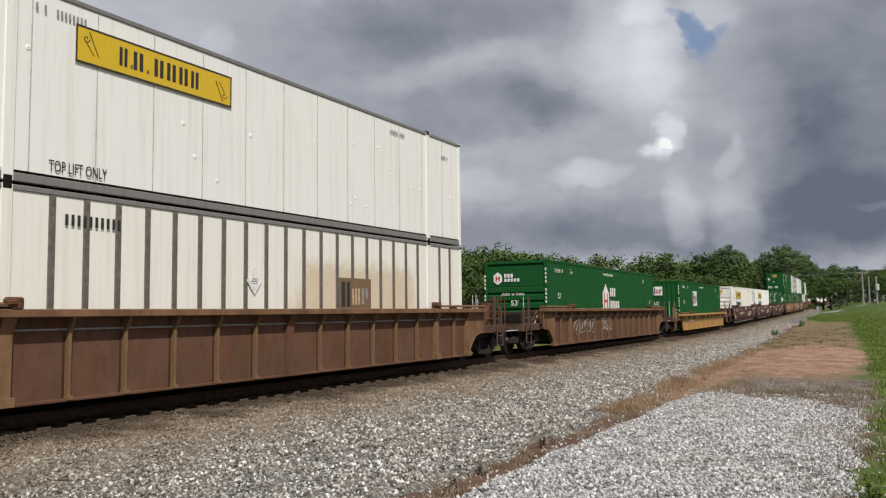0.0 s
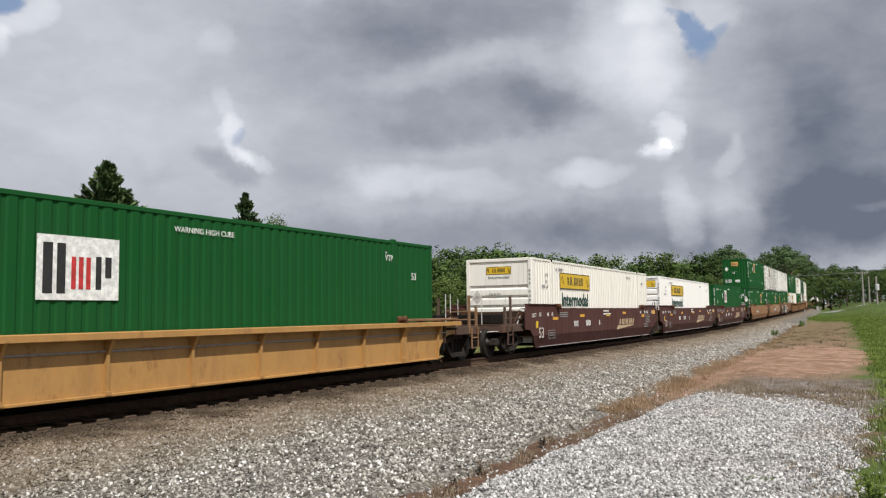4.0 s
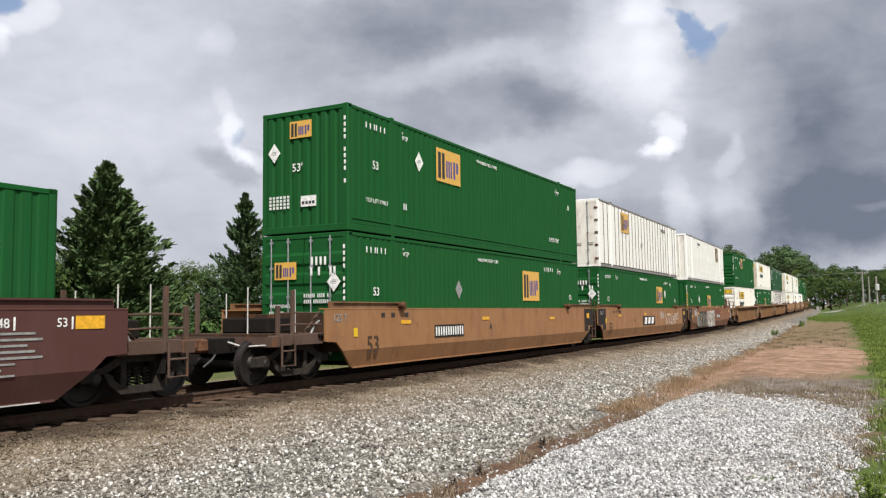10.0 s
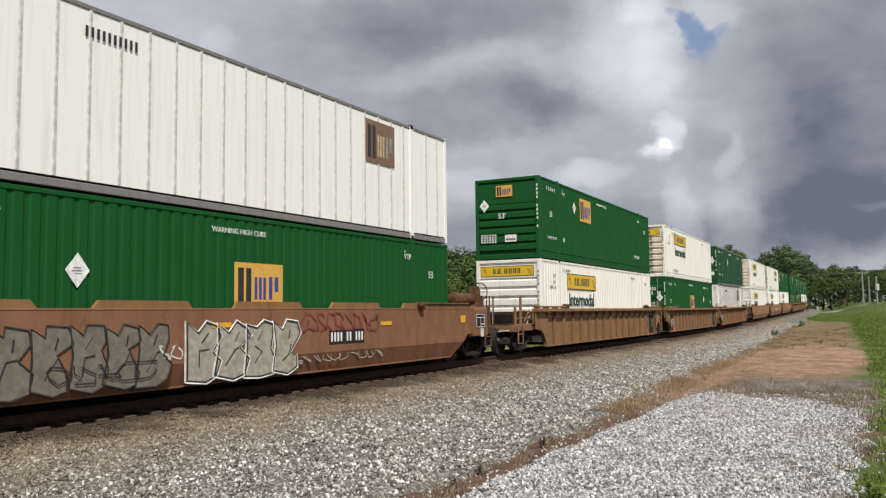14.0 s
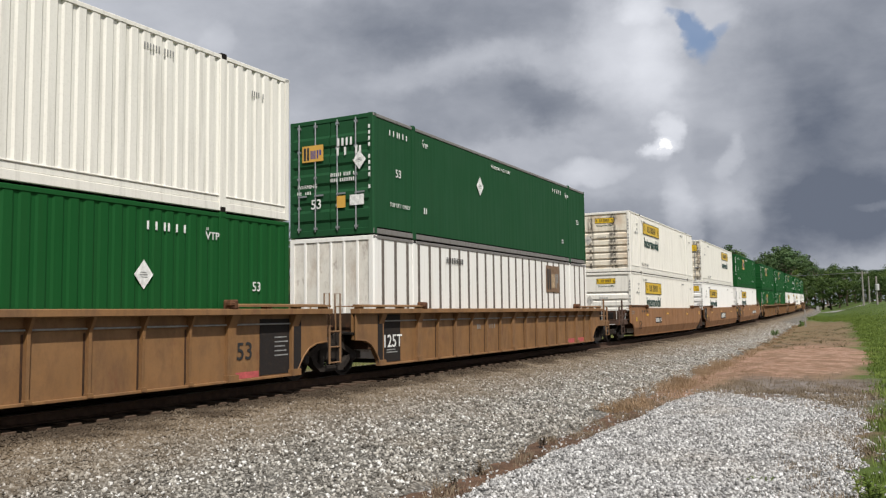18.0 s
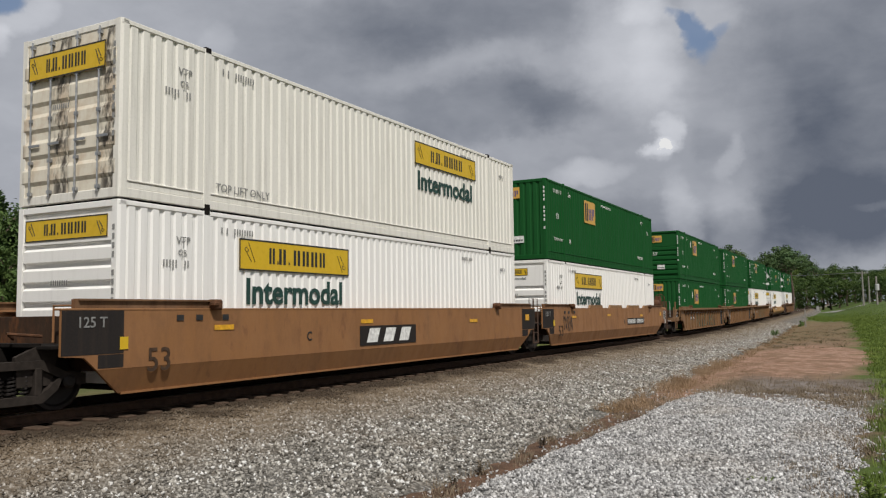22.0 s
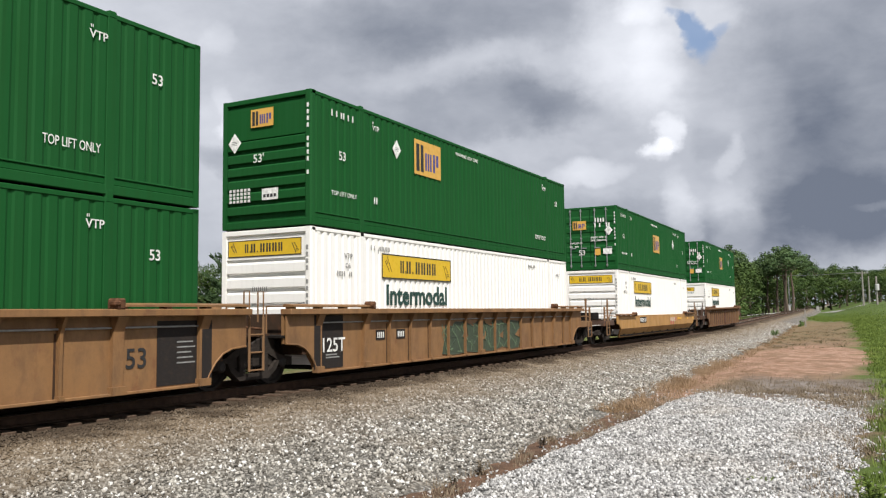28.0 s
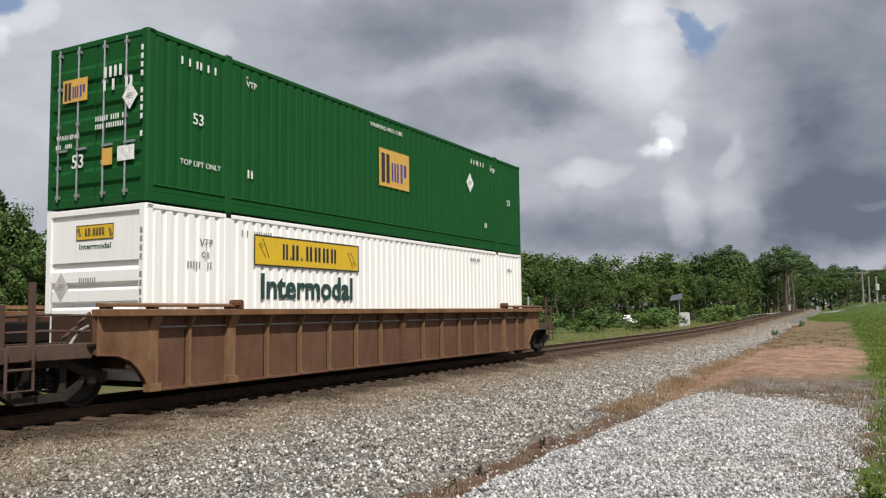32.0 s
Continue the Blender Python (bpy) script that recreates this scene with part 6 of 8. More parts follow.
# ---------------------------------------------------------------- the train, car by car
RIDERS = []
STARTS = [5.24, 28.32, 51.48, 74.78, 94.09, 113.3, 137.01, 156.12, 175.48, 198.72, 218.67, 237.99, 261.19, 281.08, 300.25, 323.58, 343.23, 362.65, 385.97, 409.38]
JB_LOW = (("yellow", -5.24, 1.95, 3.64, 0.62), ("word", -5.03, 1.31, 3.18, 0.48))
JB_HIGH = (("yellow", -5.37, 2.04, 3.64, 0.62), ("word", -5.20, 1.38, 3.25, 0.48))


def box_on(car_no, level, c, lift=0.0):
    c_z = (0.360 if level == 0 else 3.405) + lift
    RIDERS.append((c, STARTS[car_no] + HB, c_z))
    return c


def roll_car(car_no, car):
    RIDERS.append((car, STARTS[car_no] + HB, 0.0))
    return car


def emp(y, z, w=1.47, h=0.95):
    return ("emp", y, z, w, h)


JB_LABEL = "white corrugated container with yellow sign board"
EMP_LABEL = "green corrugated steel container with ochre sign board"


def jb_low(no, paint_name="white", label=JB_LABEL + " in a well car", end_sign="emp", dy=0.0, dz=0.0):
    signs = tuple((k, y + dy, z + dz, w, h) for k, y, z, w, h in JB_LOW)
    return box_on(no, 0, container(paint_name, "fine", "nose", signs, label=label, end_sign=end_sign))


def emp_box(no, level, end, y, z, extra=(), label="", paint_name="green", w=1.47, h=0.95):
    return box_on(no, level, container(paint_name, "corrugated", end, (emp(y, z, w, h), *extra), label=label or EMP_LABEL + (" stacked on another" if level else " in a well car")))


# ribbed brown single car: smooth white box on a stained white posted box
roll_car(0, well_car("ribbed", "brown", "coupler", "coupler", chord="chord", gapf=3.5, gapr=3.45, extras="brake", ribs="rib_tan", label="rusty brown ribbed well car with tan top chord"))
box_on(0, 0, container("stained", "posts", "flat", (("old_emp", 1.93, 1.17, 1.3, 0.74), ("diamond", -0.9, 1.75, 0.5, 0.55), ("diamond", -0.1, 0.75, 0.5, 0.6)), marks=False, numbered=-5.15, label="stained white container with dark wall posts"))
box_on(0, 1, container("old_white", "flat", "flat", (("yellow", -5.04, 2.02, 3.45, 0.60),), label="weathered smooth white container with yellow sign board", seed=3))
# ribbed brown single car: green box with a house-shaped sign
c1 = roll_car(1, well_car("ribbed", "brown", "coupler", "coupler", chord="chord", gapf=3.5, gapr=3.5, ribs="rib_tan", label="brown ribbed well car with ochre top chord and graffiti"))
bubble(c1, -5.6, -2.9, 0.5, 1.15, 4, 3, None, M["ink_grey"], RIB_X + 0.004)
scrawl(c1, -1.9, -0.4, 0.6, 1.2, 4, 4, M["spray_white"], RIB_X + 0.004)
box_on(1, 0, container("green", "corrugated", "nose", (("hub", -1.32, 1.12, 3, 1.1),), end_sign="hub", label="green corrugated container with white house-shaped sign"))
# low yellow car
c2 = roll_car(2, well_car("low_ribbed", "yellow_car", "coupler", "coupler", gapf=3.5, gapr=3.55, label="yellow-tan low well car with few ribs"))
car_bars(c2, -5.5, 0.68, 11, 0.17, M["ink_white"], RIB_X + 0.004, M["black_panel"])
box_on(2, 0, container("green", "corrugated", "upright", (("tmx", -3.84, 1.42, 1.47, 0.98),), end_sign="tmx", label="green corrugated container with square white sign board"), -0.08)

# three maroon units
MAROON = "smooth maroon well car with white lettering bars"
for no, f, r, tr, letter in ((3, "coupler", "joint", (True, False), "B"), (4, "joint", "joint", (True, True), "C"), (5, "joint", "coupler", (False, True), "A")):
    c = roll_car(no, well_car("smooth", "maroon", f, r, trucks=tr, gapf=3.55 if f == "coupler" else 1.55, gapr=3.75 if r == "coupler" else 1.55, label=MAROON))
    x = SIDE_X + 0.006
    write(c, "53", SIDE, (x, -8.05, 0.53), 0.36, M["ink_pale"])
    write(c, "125 T", SIDE, (x, -8.68, 1.26), 0.13, M["ink_white"])
    for yy, tx in ((-7.98, "53"), (-7.24, "48"), (-6.78, "45")):
        write(c, tx, SIDE, (x, yy, 1.28), 0.13, M["ink_white"])
    write(c, letter, SIDE, (x, -1.05, 0.86), 0.20, M["ink_white"])
    car_bars(c, -4.27, 0.86, 4, 0.22, M["ink_white"])
    car_bars(c, -2.95, 0.86, 6, 0.22, M["ink_white"])
    for yy, zz in ((-6.64, 1.14), (-3.55, 1.22), (0.0, 1.22), (2.6, 1.30)):
        stamp(c, "reflector", [(0, 0.55, 0, 0.10)], SIDE, (x, yy, zz), M["reflector"], "orange reflector strip")
    for k in range(8):
        ya = 2.02 + 0.31 * k + (0.06 if k % 2 else 0.0)
        part("name_bar", Build().prism([(ya, 0.83), (ya + 0.17, 0.83), (ya + 0.27, 1.08), (ya + 0.10, 1.08)], "x", x, x + 0.004), M["ink_tan"], c, "ochre leaning stroke")
    part("name_wedge", Build().prism([(1.55, 0.60), (1.75, 0.79), (4.35, 0.80), (4.45, 0.765)], "x", x, x + 0.004), M["ink_tan"], c, "long ochre wedge")
    stamp(c, "small_print", [(0, 0.9, k * 0.07, k * 0.07 + 0.035) for k in range(3)], SIDE, (x, -5.9, 1.24), M["ink_grey"])
    stamp(c, "small_print", [(0, 0.8, 0, 0.06), (0, 1.1, -0.13, -0.07)], SIDE, (x, -0.4, 1.42), M["ink_white"])
    stamp(c, "data_plate", [(0, 0.7, 0, 0.02), (0, 0.7, 0.28, 0.30), (0, 0.02, 0, 0.3), (0.68, 0.7, 0, 0.3), (0.1, 0.6, 0.1, 0.13), (0.1, 0.6, 0.18, 0.21)], SIDE, (x, -7.14, 0.48), M["ink_grey"])
    stamp(c, "end_plate", [(0, 0.2, 0, 0.24)], SIDE, (x, -8.32, 0.88), M["logo_yellow"], "yellow reflector plate")
    # the back end: depth marks, an orange patch and lines of small print
    for yy, tx in ((5.72, "40"), (6.52, "45"), (7.02, "48"), (7.95, "53")):
        write(c, tx, SIDE, (x, yy, 1.30), 0.13, M["ink_white"])
        stamp(c, "depth_mark", [(0, 0.03, 0, 0.19)], SIDE, (x, yy + 0.24, 1.26), M["ink_white"])
    stamp(c, "reflector", [(0, 0.55, 0, 0.13)], SIDE, (x, 6.02, 1.13), M["reflector"], "orange reflector strip")
    stamp(c, "reflector", [(0, 0.52, 0, 0.20)], SIDE, (x, 8.26, 1.26), M["reflector"], "orange reflector patch")
    stamp(c, "small_print", [(0, 0.92 - 0.12 * (k % 3), k * 0.085, k * 0.085 + 0.035) for k in range(5)], SIDE, (x, 6.80, 0.86), M["ink_grey"])
    stamp(c, "small_print", [(0, 0.85 - 0.2 * (k % 2), k * 0.08, k * 0.08 + 0.03) for k in range(3)], SIDE, (x, 6.45, 0.62), M["ink_grey"])
jb_low(3, "cream", "cream corrugated container with yellow sign board in maroon car", "small")
jb_low(4, "white", "white corrugated container with yellow sign board in maroon car")
box_on(5, 0, container("green", "corrugated", "upright", (("tmx", -3.26, 1.61, 1.35, 0.98), ("diamond", -4.25, 2.15, 0.5, 0.5)), end_sign="tmx", label="green corrugated container with square white sign board in maroon car"))


def tan_car(no, f, r, tr, colour, label, extras=(), gf=1.6, gr=1.6, panel=True):
    c = roll_car(no, well_car("smooth", colour, f, r, trucks=tr, panel=panel, extras="tank" if r == "coupler" else "", gapf=3.55 if f == "coupler" else gf, gapr=3.6 if r == "coupler" else gr, label=label))
    x = SIDE_X + 0.010
    write(c, "53", SIDE, (x, -7.62, 0.54), 0.38, M["ink_faded"])
    write(c, "125 T", SIDE, (x, -HB - 0.85, 1.28), 0.16, M["ink_grey"])
    for yy in (-7.0, -6.55, -5.9):
        stamp(c, "small_print", [(0, 0.16, 0, 0.1)], SIDE, (x, yy, 1.36), M["ink"])
    for yy, zz in ((-6.1, 1.18), (-1.4, 1.22), (4.2, 1.16)):
        stamp(c, "reflector", [(0, 0.5, 0, 0.09)], SIDE, (x, yy, zz), M["reflector"], "yellow reflector strip")
    stamp(c, "end_plate", [(0, 0.16, 0, 0.20)], SIDE, (x, -HB - 0.10, 0.92), M["logo_yellow"], "yellow reflector plate")
    stamp(c, "reflector", [(0, 0.3, 0, 0.2)], SIDE, (x, HB + 0.3, 1.16), M["reflector"], "yellow reflector strip")
    return c


def name_board(c, y, z):
    pl = stamp(c, "name_board", [(0, 2.55, 0, 0.46)], SIDE, (SIDE_X + 0.008, y, z), M["black_panel"], "dark board with white bars")
    for k in range(3):
        b = Build().prism([(0.28 + 0.72 * k, 0.07), (0.72 + 0.72 * k, 0.07), (0.86 + 0.72 * k, 0.40), (0.42 + 0.72 * k, 0.40)], "z", 0.004, 0.008)
        part("white_bar", b, M["ink_white"], pl)


TAN = "smooth tan-orange well car with dark end panels"
c6 = tan_car(6, "coupler", "joint", (True, False), "tan", TAN + " and number board")
car_bars(c6, -4.3, 0.83, 12, 0.24, M["ink_white"], SIDE_X + 0.008, M["black_panel"])
write(c6, "A", SIDE, (SIDE_X + 0.008, -0.9, 0.92), 0.2, M["ink"])
emp_box(6, 1, "upright", -3.78, 1.74, (("diamond", -4.75, 2.10, 0.5, 0.55),), "green corrugated container with blind ribbed end, stacked")
emp_box(6, 0, "door", 2.28, 1.47, (("grey_diamond", -2.5, 1.75, 0.5, 0.55),), "green corrugated container with doors in a tan car", w=1.5, h=1.02)
c7 = tan_car(7, "joint", "joint", (True, True), "tan", TAN + " and white graffiti")
name_board(c7, -1.6, 0.70)
write(c7, "C", SIDE, (SIDE_X + 0.008, -3.3, 0.9), 0.2, M["ink"])
scrawl(c7, 3.6, 6.2, 0.64, 1.28, 7, 11, M["spray_white"], SIDE_X + 0.008, thick=0.022)
scrawl(c7, 2.3, 3.2, 1.0, 1.4, 4, 12, M["spray_white"], SIDE_X + 0.008)
scrawl(c7, 6.2, 6.8, 0.9, 1.3, 2, 13, M["spray_white"], SIDE_X + 0.008)
box_on(7, 1, container("old_white", "thin_posts", "door", (("emp", -4.45, 1.80, 1.34, 0.95), ("grey_diamond", -0.55, 1.45, 0.4, 0.42)), marks=False, numbered=4.0, posts=(0.12, 0.618), label="weathered white container with grey wall posts and rusty doors"))
emp_box(7, 0, "door", 2.36, 1.48, (("diamond", 4.42, 2.0, 0.5, 0.5),), "green corrugated container with doors below a white one", w=1.42, h=0.9)
c8 = tan_car(8, "joint", "coupler", (False, True), "rust_tan", TAN + ", covered in graffiti")
scrawl(c8, -7.24, -6.2, 1.02, 1.5, 6, 20, M["spray_white"], SIDE_X + 0.009, thick=0.03)
blocks(c8, -6.3, -5.7, 0.36, 1.0, 1, 24, M["spray_mid"], M["ink_grey"], SIDE_X + 0.004)
blocks(c8, -5.6, -2.4, 0.28, 1.32, 5, 21, M["spray_mid"], M["ink"], SIDE_X + 0.004)
blocks(c8, -2.0, 1.05, 0.26, 1.32, 4, 27, M["spray_light"], M["ink"], SIDE_X + 0.004, M["spray_white"])
scrawl(c8, -4.5, -2.5, 0.42, 0.72, 5, 28, M["ink"], SIDE_X + 0.03, thick=0.012)
scrawl(c8, -2.5, -2.0, 0.7, 0.95, 2, 29, M["spray_white"], SIDE_X + 0.009, thick=0.014)
scrawl(c8, 1.15, 4.2, 1.05, 1.48, 9, 23, M["spray_red"], SIDE_X + 0.009, thick=0.022)
scrawl(c8, 1.0, 4.4, 0.42, 0.70, 10, 26, M["spray_light"], SIDE_X - 0.02, thick=0.012)
for ga, gb in ((-5.69, -4.84), (-3.89, -1.84), (-0.79, 1.26), (2.25, 4.25), (5.3, 6.2)):
    part("guide_plate", Build().prism([(ga, 1.572), (gb, 1.572), (gb - 0.12, 1.70), (ga + 0.12, 1.70)], "x", SIDE_X - 0.10, SIDE_X - 0.02), M["orange"], c8, "leaning container guide plate")
car_bars(c8, 2.2, 0.84, 11, 0.2, M["ink_white"], SIDE_X + 0.008, M["black_panel"])
b8 = box_on(8, 1, container("old_white", "raised", "flat", (("old_emp", 3.9, 1.74, 1.32, 1.05),), marks=False, numbered=-4.0, label="posted white container with brown board and tagged end", seed=9))
write(b8, "TERM", END, (-1.10, -HB - 0.012, 0.62), 0.36, M["ink"], name="graffiti", width=1.6)
low8 = emp_box(8, 0, "upright", -0.6, 1.24, (("diamond", -4.05, 1.80, 0.5, 0.55),), "green corrugated container below a white one", w=1.42, h=0.86)
for xx in (-HW + 0.03, HW - 0.11):
    stamp(low8, "hazard_strip", [(0, 0.08, 0, 1.3)], END, (xx, -HB - 0.004, 0.9), M["logo_yellow"], "yellow strip on the corner post")
    stamp(low8, "hazard_print", [(0.02, 0.06, k * 0.17, k * 0.17 + 0.10) for k in range(7)], END, (xx, -HB - 0.008, 0.96), M["ink"])

# three orange ribbed units, twice
RIB = "orange-brown ribbed well car with rusty latches"


def rib_car(no, f, r, tr, colour="orange", label=RIB, extras="", sub=()):
    c = roll_car(no, well_car("ribbed", colour, f, r, trucks=tr, gapf=3.5 if f == "coupler" else 1.65, gapr=3.6 if r == "coupler" else 1.65, extras=extras, label=label, seed=no))
    x = RIB_X + 0.004
    if f == "joint":
        stamp(c, "dark_panel", [(0, 0.22, 0.02, 1.16)], SIDE, (SIDE_X - 0.024, -8.20, 0.26), M["black_panel"], "dark grey painted panel")
        stamp(c, "dark_panel", [(0, 0.92, 0, 1.16)], SIDE, (x, -7.97, 0.26), M["black_panel"], "dark grey painted panel")
        write(c, "125T", SIDE, (x + 0.006, -7.80, 0.62), 0.30, M["ink_white"])
        stamp(c, "small_print", [(0, 0.5, 0, 0.03), (0, 0.4, 0.06, 0.09)], SIDE, (x + 0.006, -7.70, 0.48), M["ink_grey"])
    if r == "joint":
        stamp(c, "dark_panel", [(0, 0.24, 0.04, 1.1)], SIDE, (SIDE_X - 0.024, 7.98, 0.26), M["black_panel"], "dark grey painted panel")
        stamp(c, "dark_panel", [(0, 0.95, 0, 1.1)], SIDE, (x, 7.02, 0.26), M["black_panel"], "dark grey painted panel")
        write(c, "53", SIDE, (x + 0.006, 6.38, 0.60), 0.32, M["ink"])
        for k in range(5):
            stamp(c, "small_print", [(0, 0.42 - 0.05 * (k % 3), 0, 0.025)], SIDE, (x + 0.006, 7.46, 0.62 + 0.09 * k), M["ink_grey"])
    if no in (15, 17):
        car_bars(c, -5.64, 0.86, 4, 0.14, M["ink_white"], x + 0.004, M["black_panel"])
        car_bars(c, -4.70, 0.86, 5, 0.14, M["ink_white"], x + 0.004, M["black_panel"])
    else:
        car_bars(c, -2.7, 0.95, 4, 0.14, M["ink_grey"], x + 0.004)
        car_bars(c, -1.75, 0.95, 5, 0.14, M["ink_grey"], x + 0.004)
    stamp(c, "reflector", [(0, 0.22, 0, 0.22)], SIDE, (x, -8.55, 0.86), M["ink_white"], "white label plate")
    return c


c9 = rib_car(9, "coupler", "joint", (True, False))
part("spray_patch", Build().box(RIB_X + 0.004, RIB_X + 0.008, 6.0, 8.0, 0.24, 0.36), M["spray_pink"], c9, "red sticker strip low on the side")
jb_low(9, "cream", "cream corrugated container with yellow sign board below a green one")
emp_box(9, 1, "nose", -3.5, 1.74, (("diamond", -4.2, 2.2, 0.5, 0.5),))
c10 = rib_car(10, "joint", "joint", (True, True))
part("spray_patch", Build().box(RIB_X + 0.004, RIB_X + 0.007, -7.9, -5.5, 0.24, 0.42), M["spray_pink"], c10, "pink sprayed strip low on the side")
part("spray_patch", Build().box(RIB_X + 0.004, RIB_X + 0.007, 6.1, 7.0, 0.24, 0.36), M["spray_pink"], c10, "pink sprayed strip low on the side")
emp_box(10, 0, "door", -0.81, 1.16, (("diamond", 4.25, 1.78, 0.5, 0.5),), "green corrugated container with doors below a cream one", w=1.42, h=0.86)
box_on(10, 1, container("cream", "fine", "nose", JB_HIGH, end_paint="sooty", label="cream corrugated container with soot-streaked end, stacked"))
c11 = rib_car(11, "joint", "coupler", (False, True))
part("spray_patch", Build().box(RIB_X + 0.004, RIB_X + 0.007, 5.2, 7.4, 0.24, 0.40), M["spray_pink"], c11, "pink sprayed strip low on the side")
box_on(11, 0, container("old_white", "posts", "flat", (("old_emp", 3.45, 1.80, 1.35, 0.98),), marks=False, numbered=-4.3, posts=(0.09, 0.594), label="weathered white container with dark wall posts below a green one"))
box_on(11, 1, container("dark_green", "smooth", "door", (("diamond", -2.04, 1.93, 0.5, 0.6),), label="dark green smooth-sided container stacked on a white one"))

c12 = tan_car(12, "coupler", "joint", (True, False), "tan", TAN + ", carrying two white containers", panel=False)
car_bars(c12, -4.0, 0.83, 11, 0.2, M["ink_white"], SIDE_X + 0.008, M["black_panel"])
jb_low(12, "cream", "cream corrugated container with yellow sign board below another", "small")
box_on(12, 1, container("cream", "fine", "nose", JB_HIGH, end_paint="sooty", end_sign="small", label="cream corrugated container with soot-streaked end, stacked"))
c13 = tan_car(13, "joint", "joint", (True, True), "tan", TAN + " and name board")
name_board(c13, -1.45, 0.70)
write(c13, "C", SIDE, (SIDE_X + 0.008, -3.4, 0.9), 0.18, M["ink"])
jb_low(13, "white", "white corrugated container with yellow sign board below another")
box_on(13, 1, container("cream", "fine", "door", (("yellow", 1.49, 2.04, 3.66, 0.62), ("word", 1.65, 1.38, 3.25, 0.48)), end_paint="sooty", label="cream corrugated container with sooty rusty doors, stacked"))
c14 = tan_car(14, "joint", "coupler", (False, True), "tan", TAN + " and dark scrawl")
for ga, gb in ((-3.75, -1.90), (-0.90, 1.15), (2.10, 4.25), (5.10, 6.15)):
    part("guide_plate", Build().prism([(ga, 1.572), (gb, 1.572), (gb - 0.12, 1.70), (ga + 0.12, 1.70)], "x", SIDE_X - 0.10, SIDE_X - 0.02), M["orange"], c14, "leaning container guide plate")
write(c14, "B", SIDE, (SIDE_X + 0.008, 1.30, 0.86), 0.18, M["ink"])
car_bars(c14, 1.91, 0.84, 26, 0.20, M["ink_white"], SIDE_X + 0.008, M["black_panel"])
scrawl(c14, -7.0, -6.0, 0.7, 1.3, 5, 31, M["ink"], SIDE_X + 0.009)
jb_low(14, "white", "white corrugated container with yellow sign board below a green one", "small", 0.21, 0.06)
emp_box(14, 1, "upright", -3.6, 1.74)

c15 = rib_car(15, "coupler", "joint", (True, False), label=RIB + " and grey-green graffiti")
scrawl(c15, -3.1, 4.2, 0.30, 1.05, 10, 41, M["spray_dark"], RIB_X + 0.004, thick=0.06)
scrawl(c15, -3.0, 4.0, 0.32, 1.08, 6, 45, M["spray_pale"], RIB_X + 0.014, thick=0.016)
emp_box(15, 0, "upright", -3.36, 1.50, (("diamond", -4.1, 2.05, 0.5, 0.5),))
emp_box(15, 1, "nose", -3.4, 1.72, (("diamond", -4.12, 2.35, 0.5, 0.5),))
rib_car(16, "joint", "joint", (True, True))
emp_box(16, 0, "upright", -3.4, 1.50)
emp_box(16, 1, "upright", -3.4, 1.74)
c17 = rib_car(17, "joint", "coupler", (False, True), label=RIB + " and grey-green graffiti")
blocks(c17, -2.2, 3.0, 0.27, 1.18, 4, 43, M["spray_dark"], M["spray_dark"], RIB_X + 0.004)
scrawl(c17, -2.2, 3.0, 0.32, 1.15, 8, 46, M["spray_pale"], RIB_X + 0.014, thick=0.016)
jb_low(17, "white", "white corrugated container with yellow sign board below a green one")
emp_box(17, 1, "nose", -3.6, 1.76, (("diamond", -4.5, 2.25, 0.5, 0.5),))

c18 = roll_car(18, well_car("low", "yellow_car", "coupler", "coupler", gapf=3.6, gapr=3.6, label="yellow-tan low fishbelly well car with number board"))
car_bars(c18, -5.0, 0.88, 11, 0.19, M["ink_white"], SIDE_X + 0.006, M["black_panel"])
write(c18, "53", SIDE, (SIDE_X - 0.10, 6.75, 0.50), 0.30, M["ink"])
stamp(c18, "label_plate", [(0, 0.5, 0, 0.24)], SIDE, (SIDE_X - 0.09, 7.30, 0.52), M["spray_white"], "worn white label plate")
for yy, ww in ((3.9, 1.1), (6.6, 0.5), (8.45, 0.35)):
    stamp(c18, "reflector", [(0, ww, 0, 0.12)], SIDE, (SIDE_X + 0.006, yy, 0.90), M["reflector"], "orange reflector strip")
stamp(c18, "spray_patch", [(0, 0.28, 0, 0.22)], SIDE, (SIDE_X - 0.11, 2.75, 0.50), M["spray_pink"], "pink sprayed patch")
for k in range(4):
    stamp(c18, "small_print", [(0, 0.16, 0, 0.10)], SIDE, (SIDE_X + 0.006, 6.55 + 0.55 * k, 1.08), M["ink"])
stamp(c18, "paint_patch", [(0, 1.30, 0, 0.24)], SIDE, (SIDE_X + 0.006, 1.92, 0.80), M["spray_pale_pink"], "faded pink-white painted patch")
for k, (yy, ww) in enumerate(((1.98, 0.24), (2.58, 0.22), (3.28, 0.20))):
    stamp(c18, "spray_patch", [(0, ww, 0, 0.20)], SIDE, (SIDE_X + 0.008, yy, 0.64 if k < 2 else 0.86), M["spray_pink"], "dull red sprayed stroke")
jb_low(18, "white", "white corrugated container with yellow sign board below a green one")
emp_box(18, 1, "door", -0.82, 1.22, (("diamond", 4.22, 1.95, 0.5, 0.6),), "green corrugated container with doors, stacked on white", w=1.44, h=0.95)
roll_car(19, well_car("ribbed", "brown", "coupler", "coupler", chord="chord", gapf=3.6, gapr=3.0, ribs="rib_tan", label="brown ribbed well car with tan top chord, last of the train"))
jb_low(19, "white", "white corrugated container with yellow sign board in the last car", "small", -0.14, 0.11)
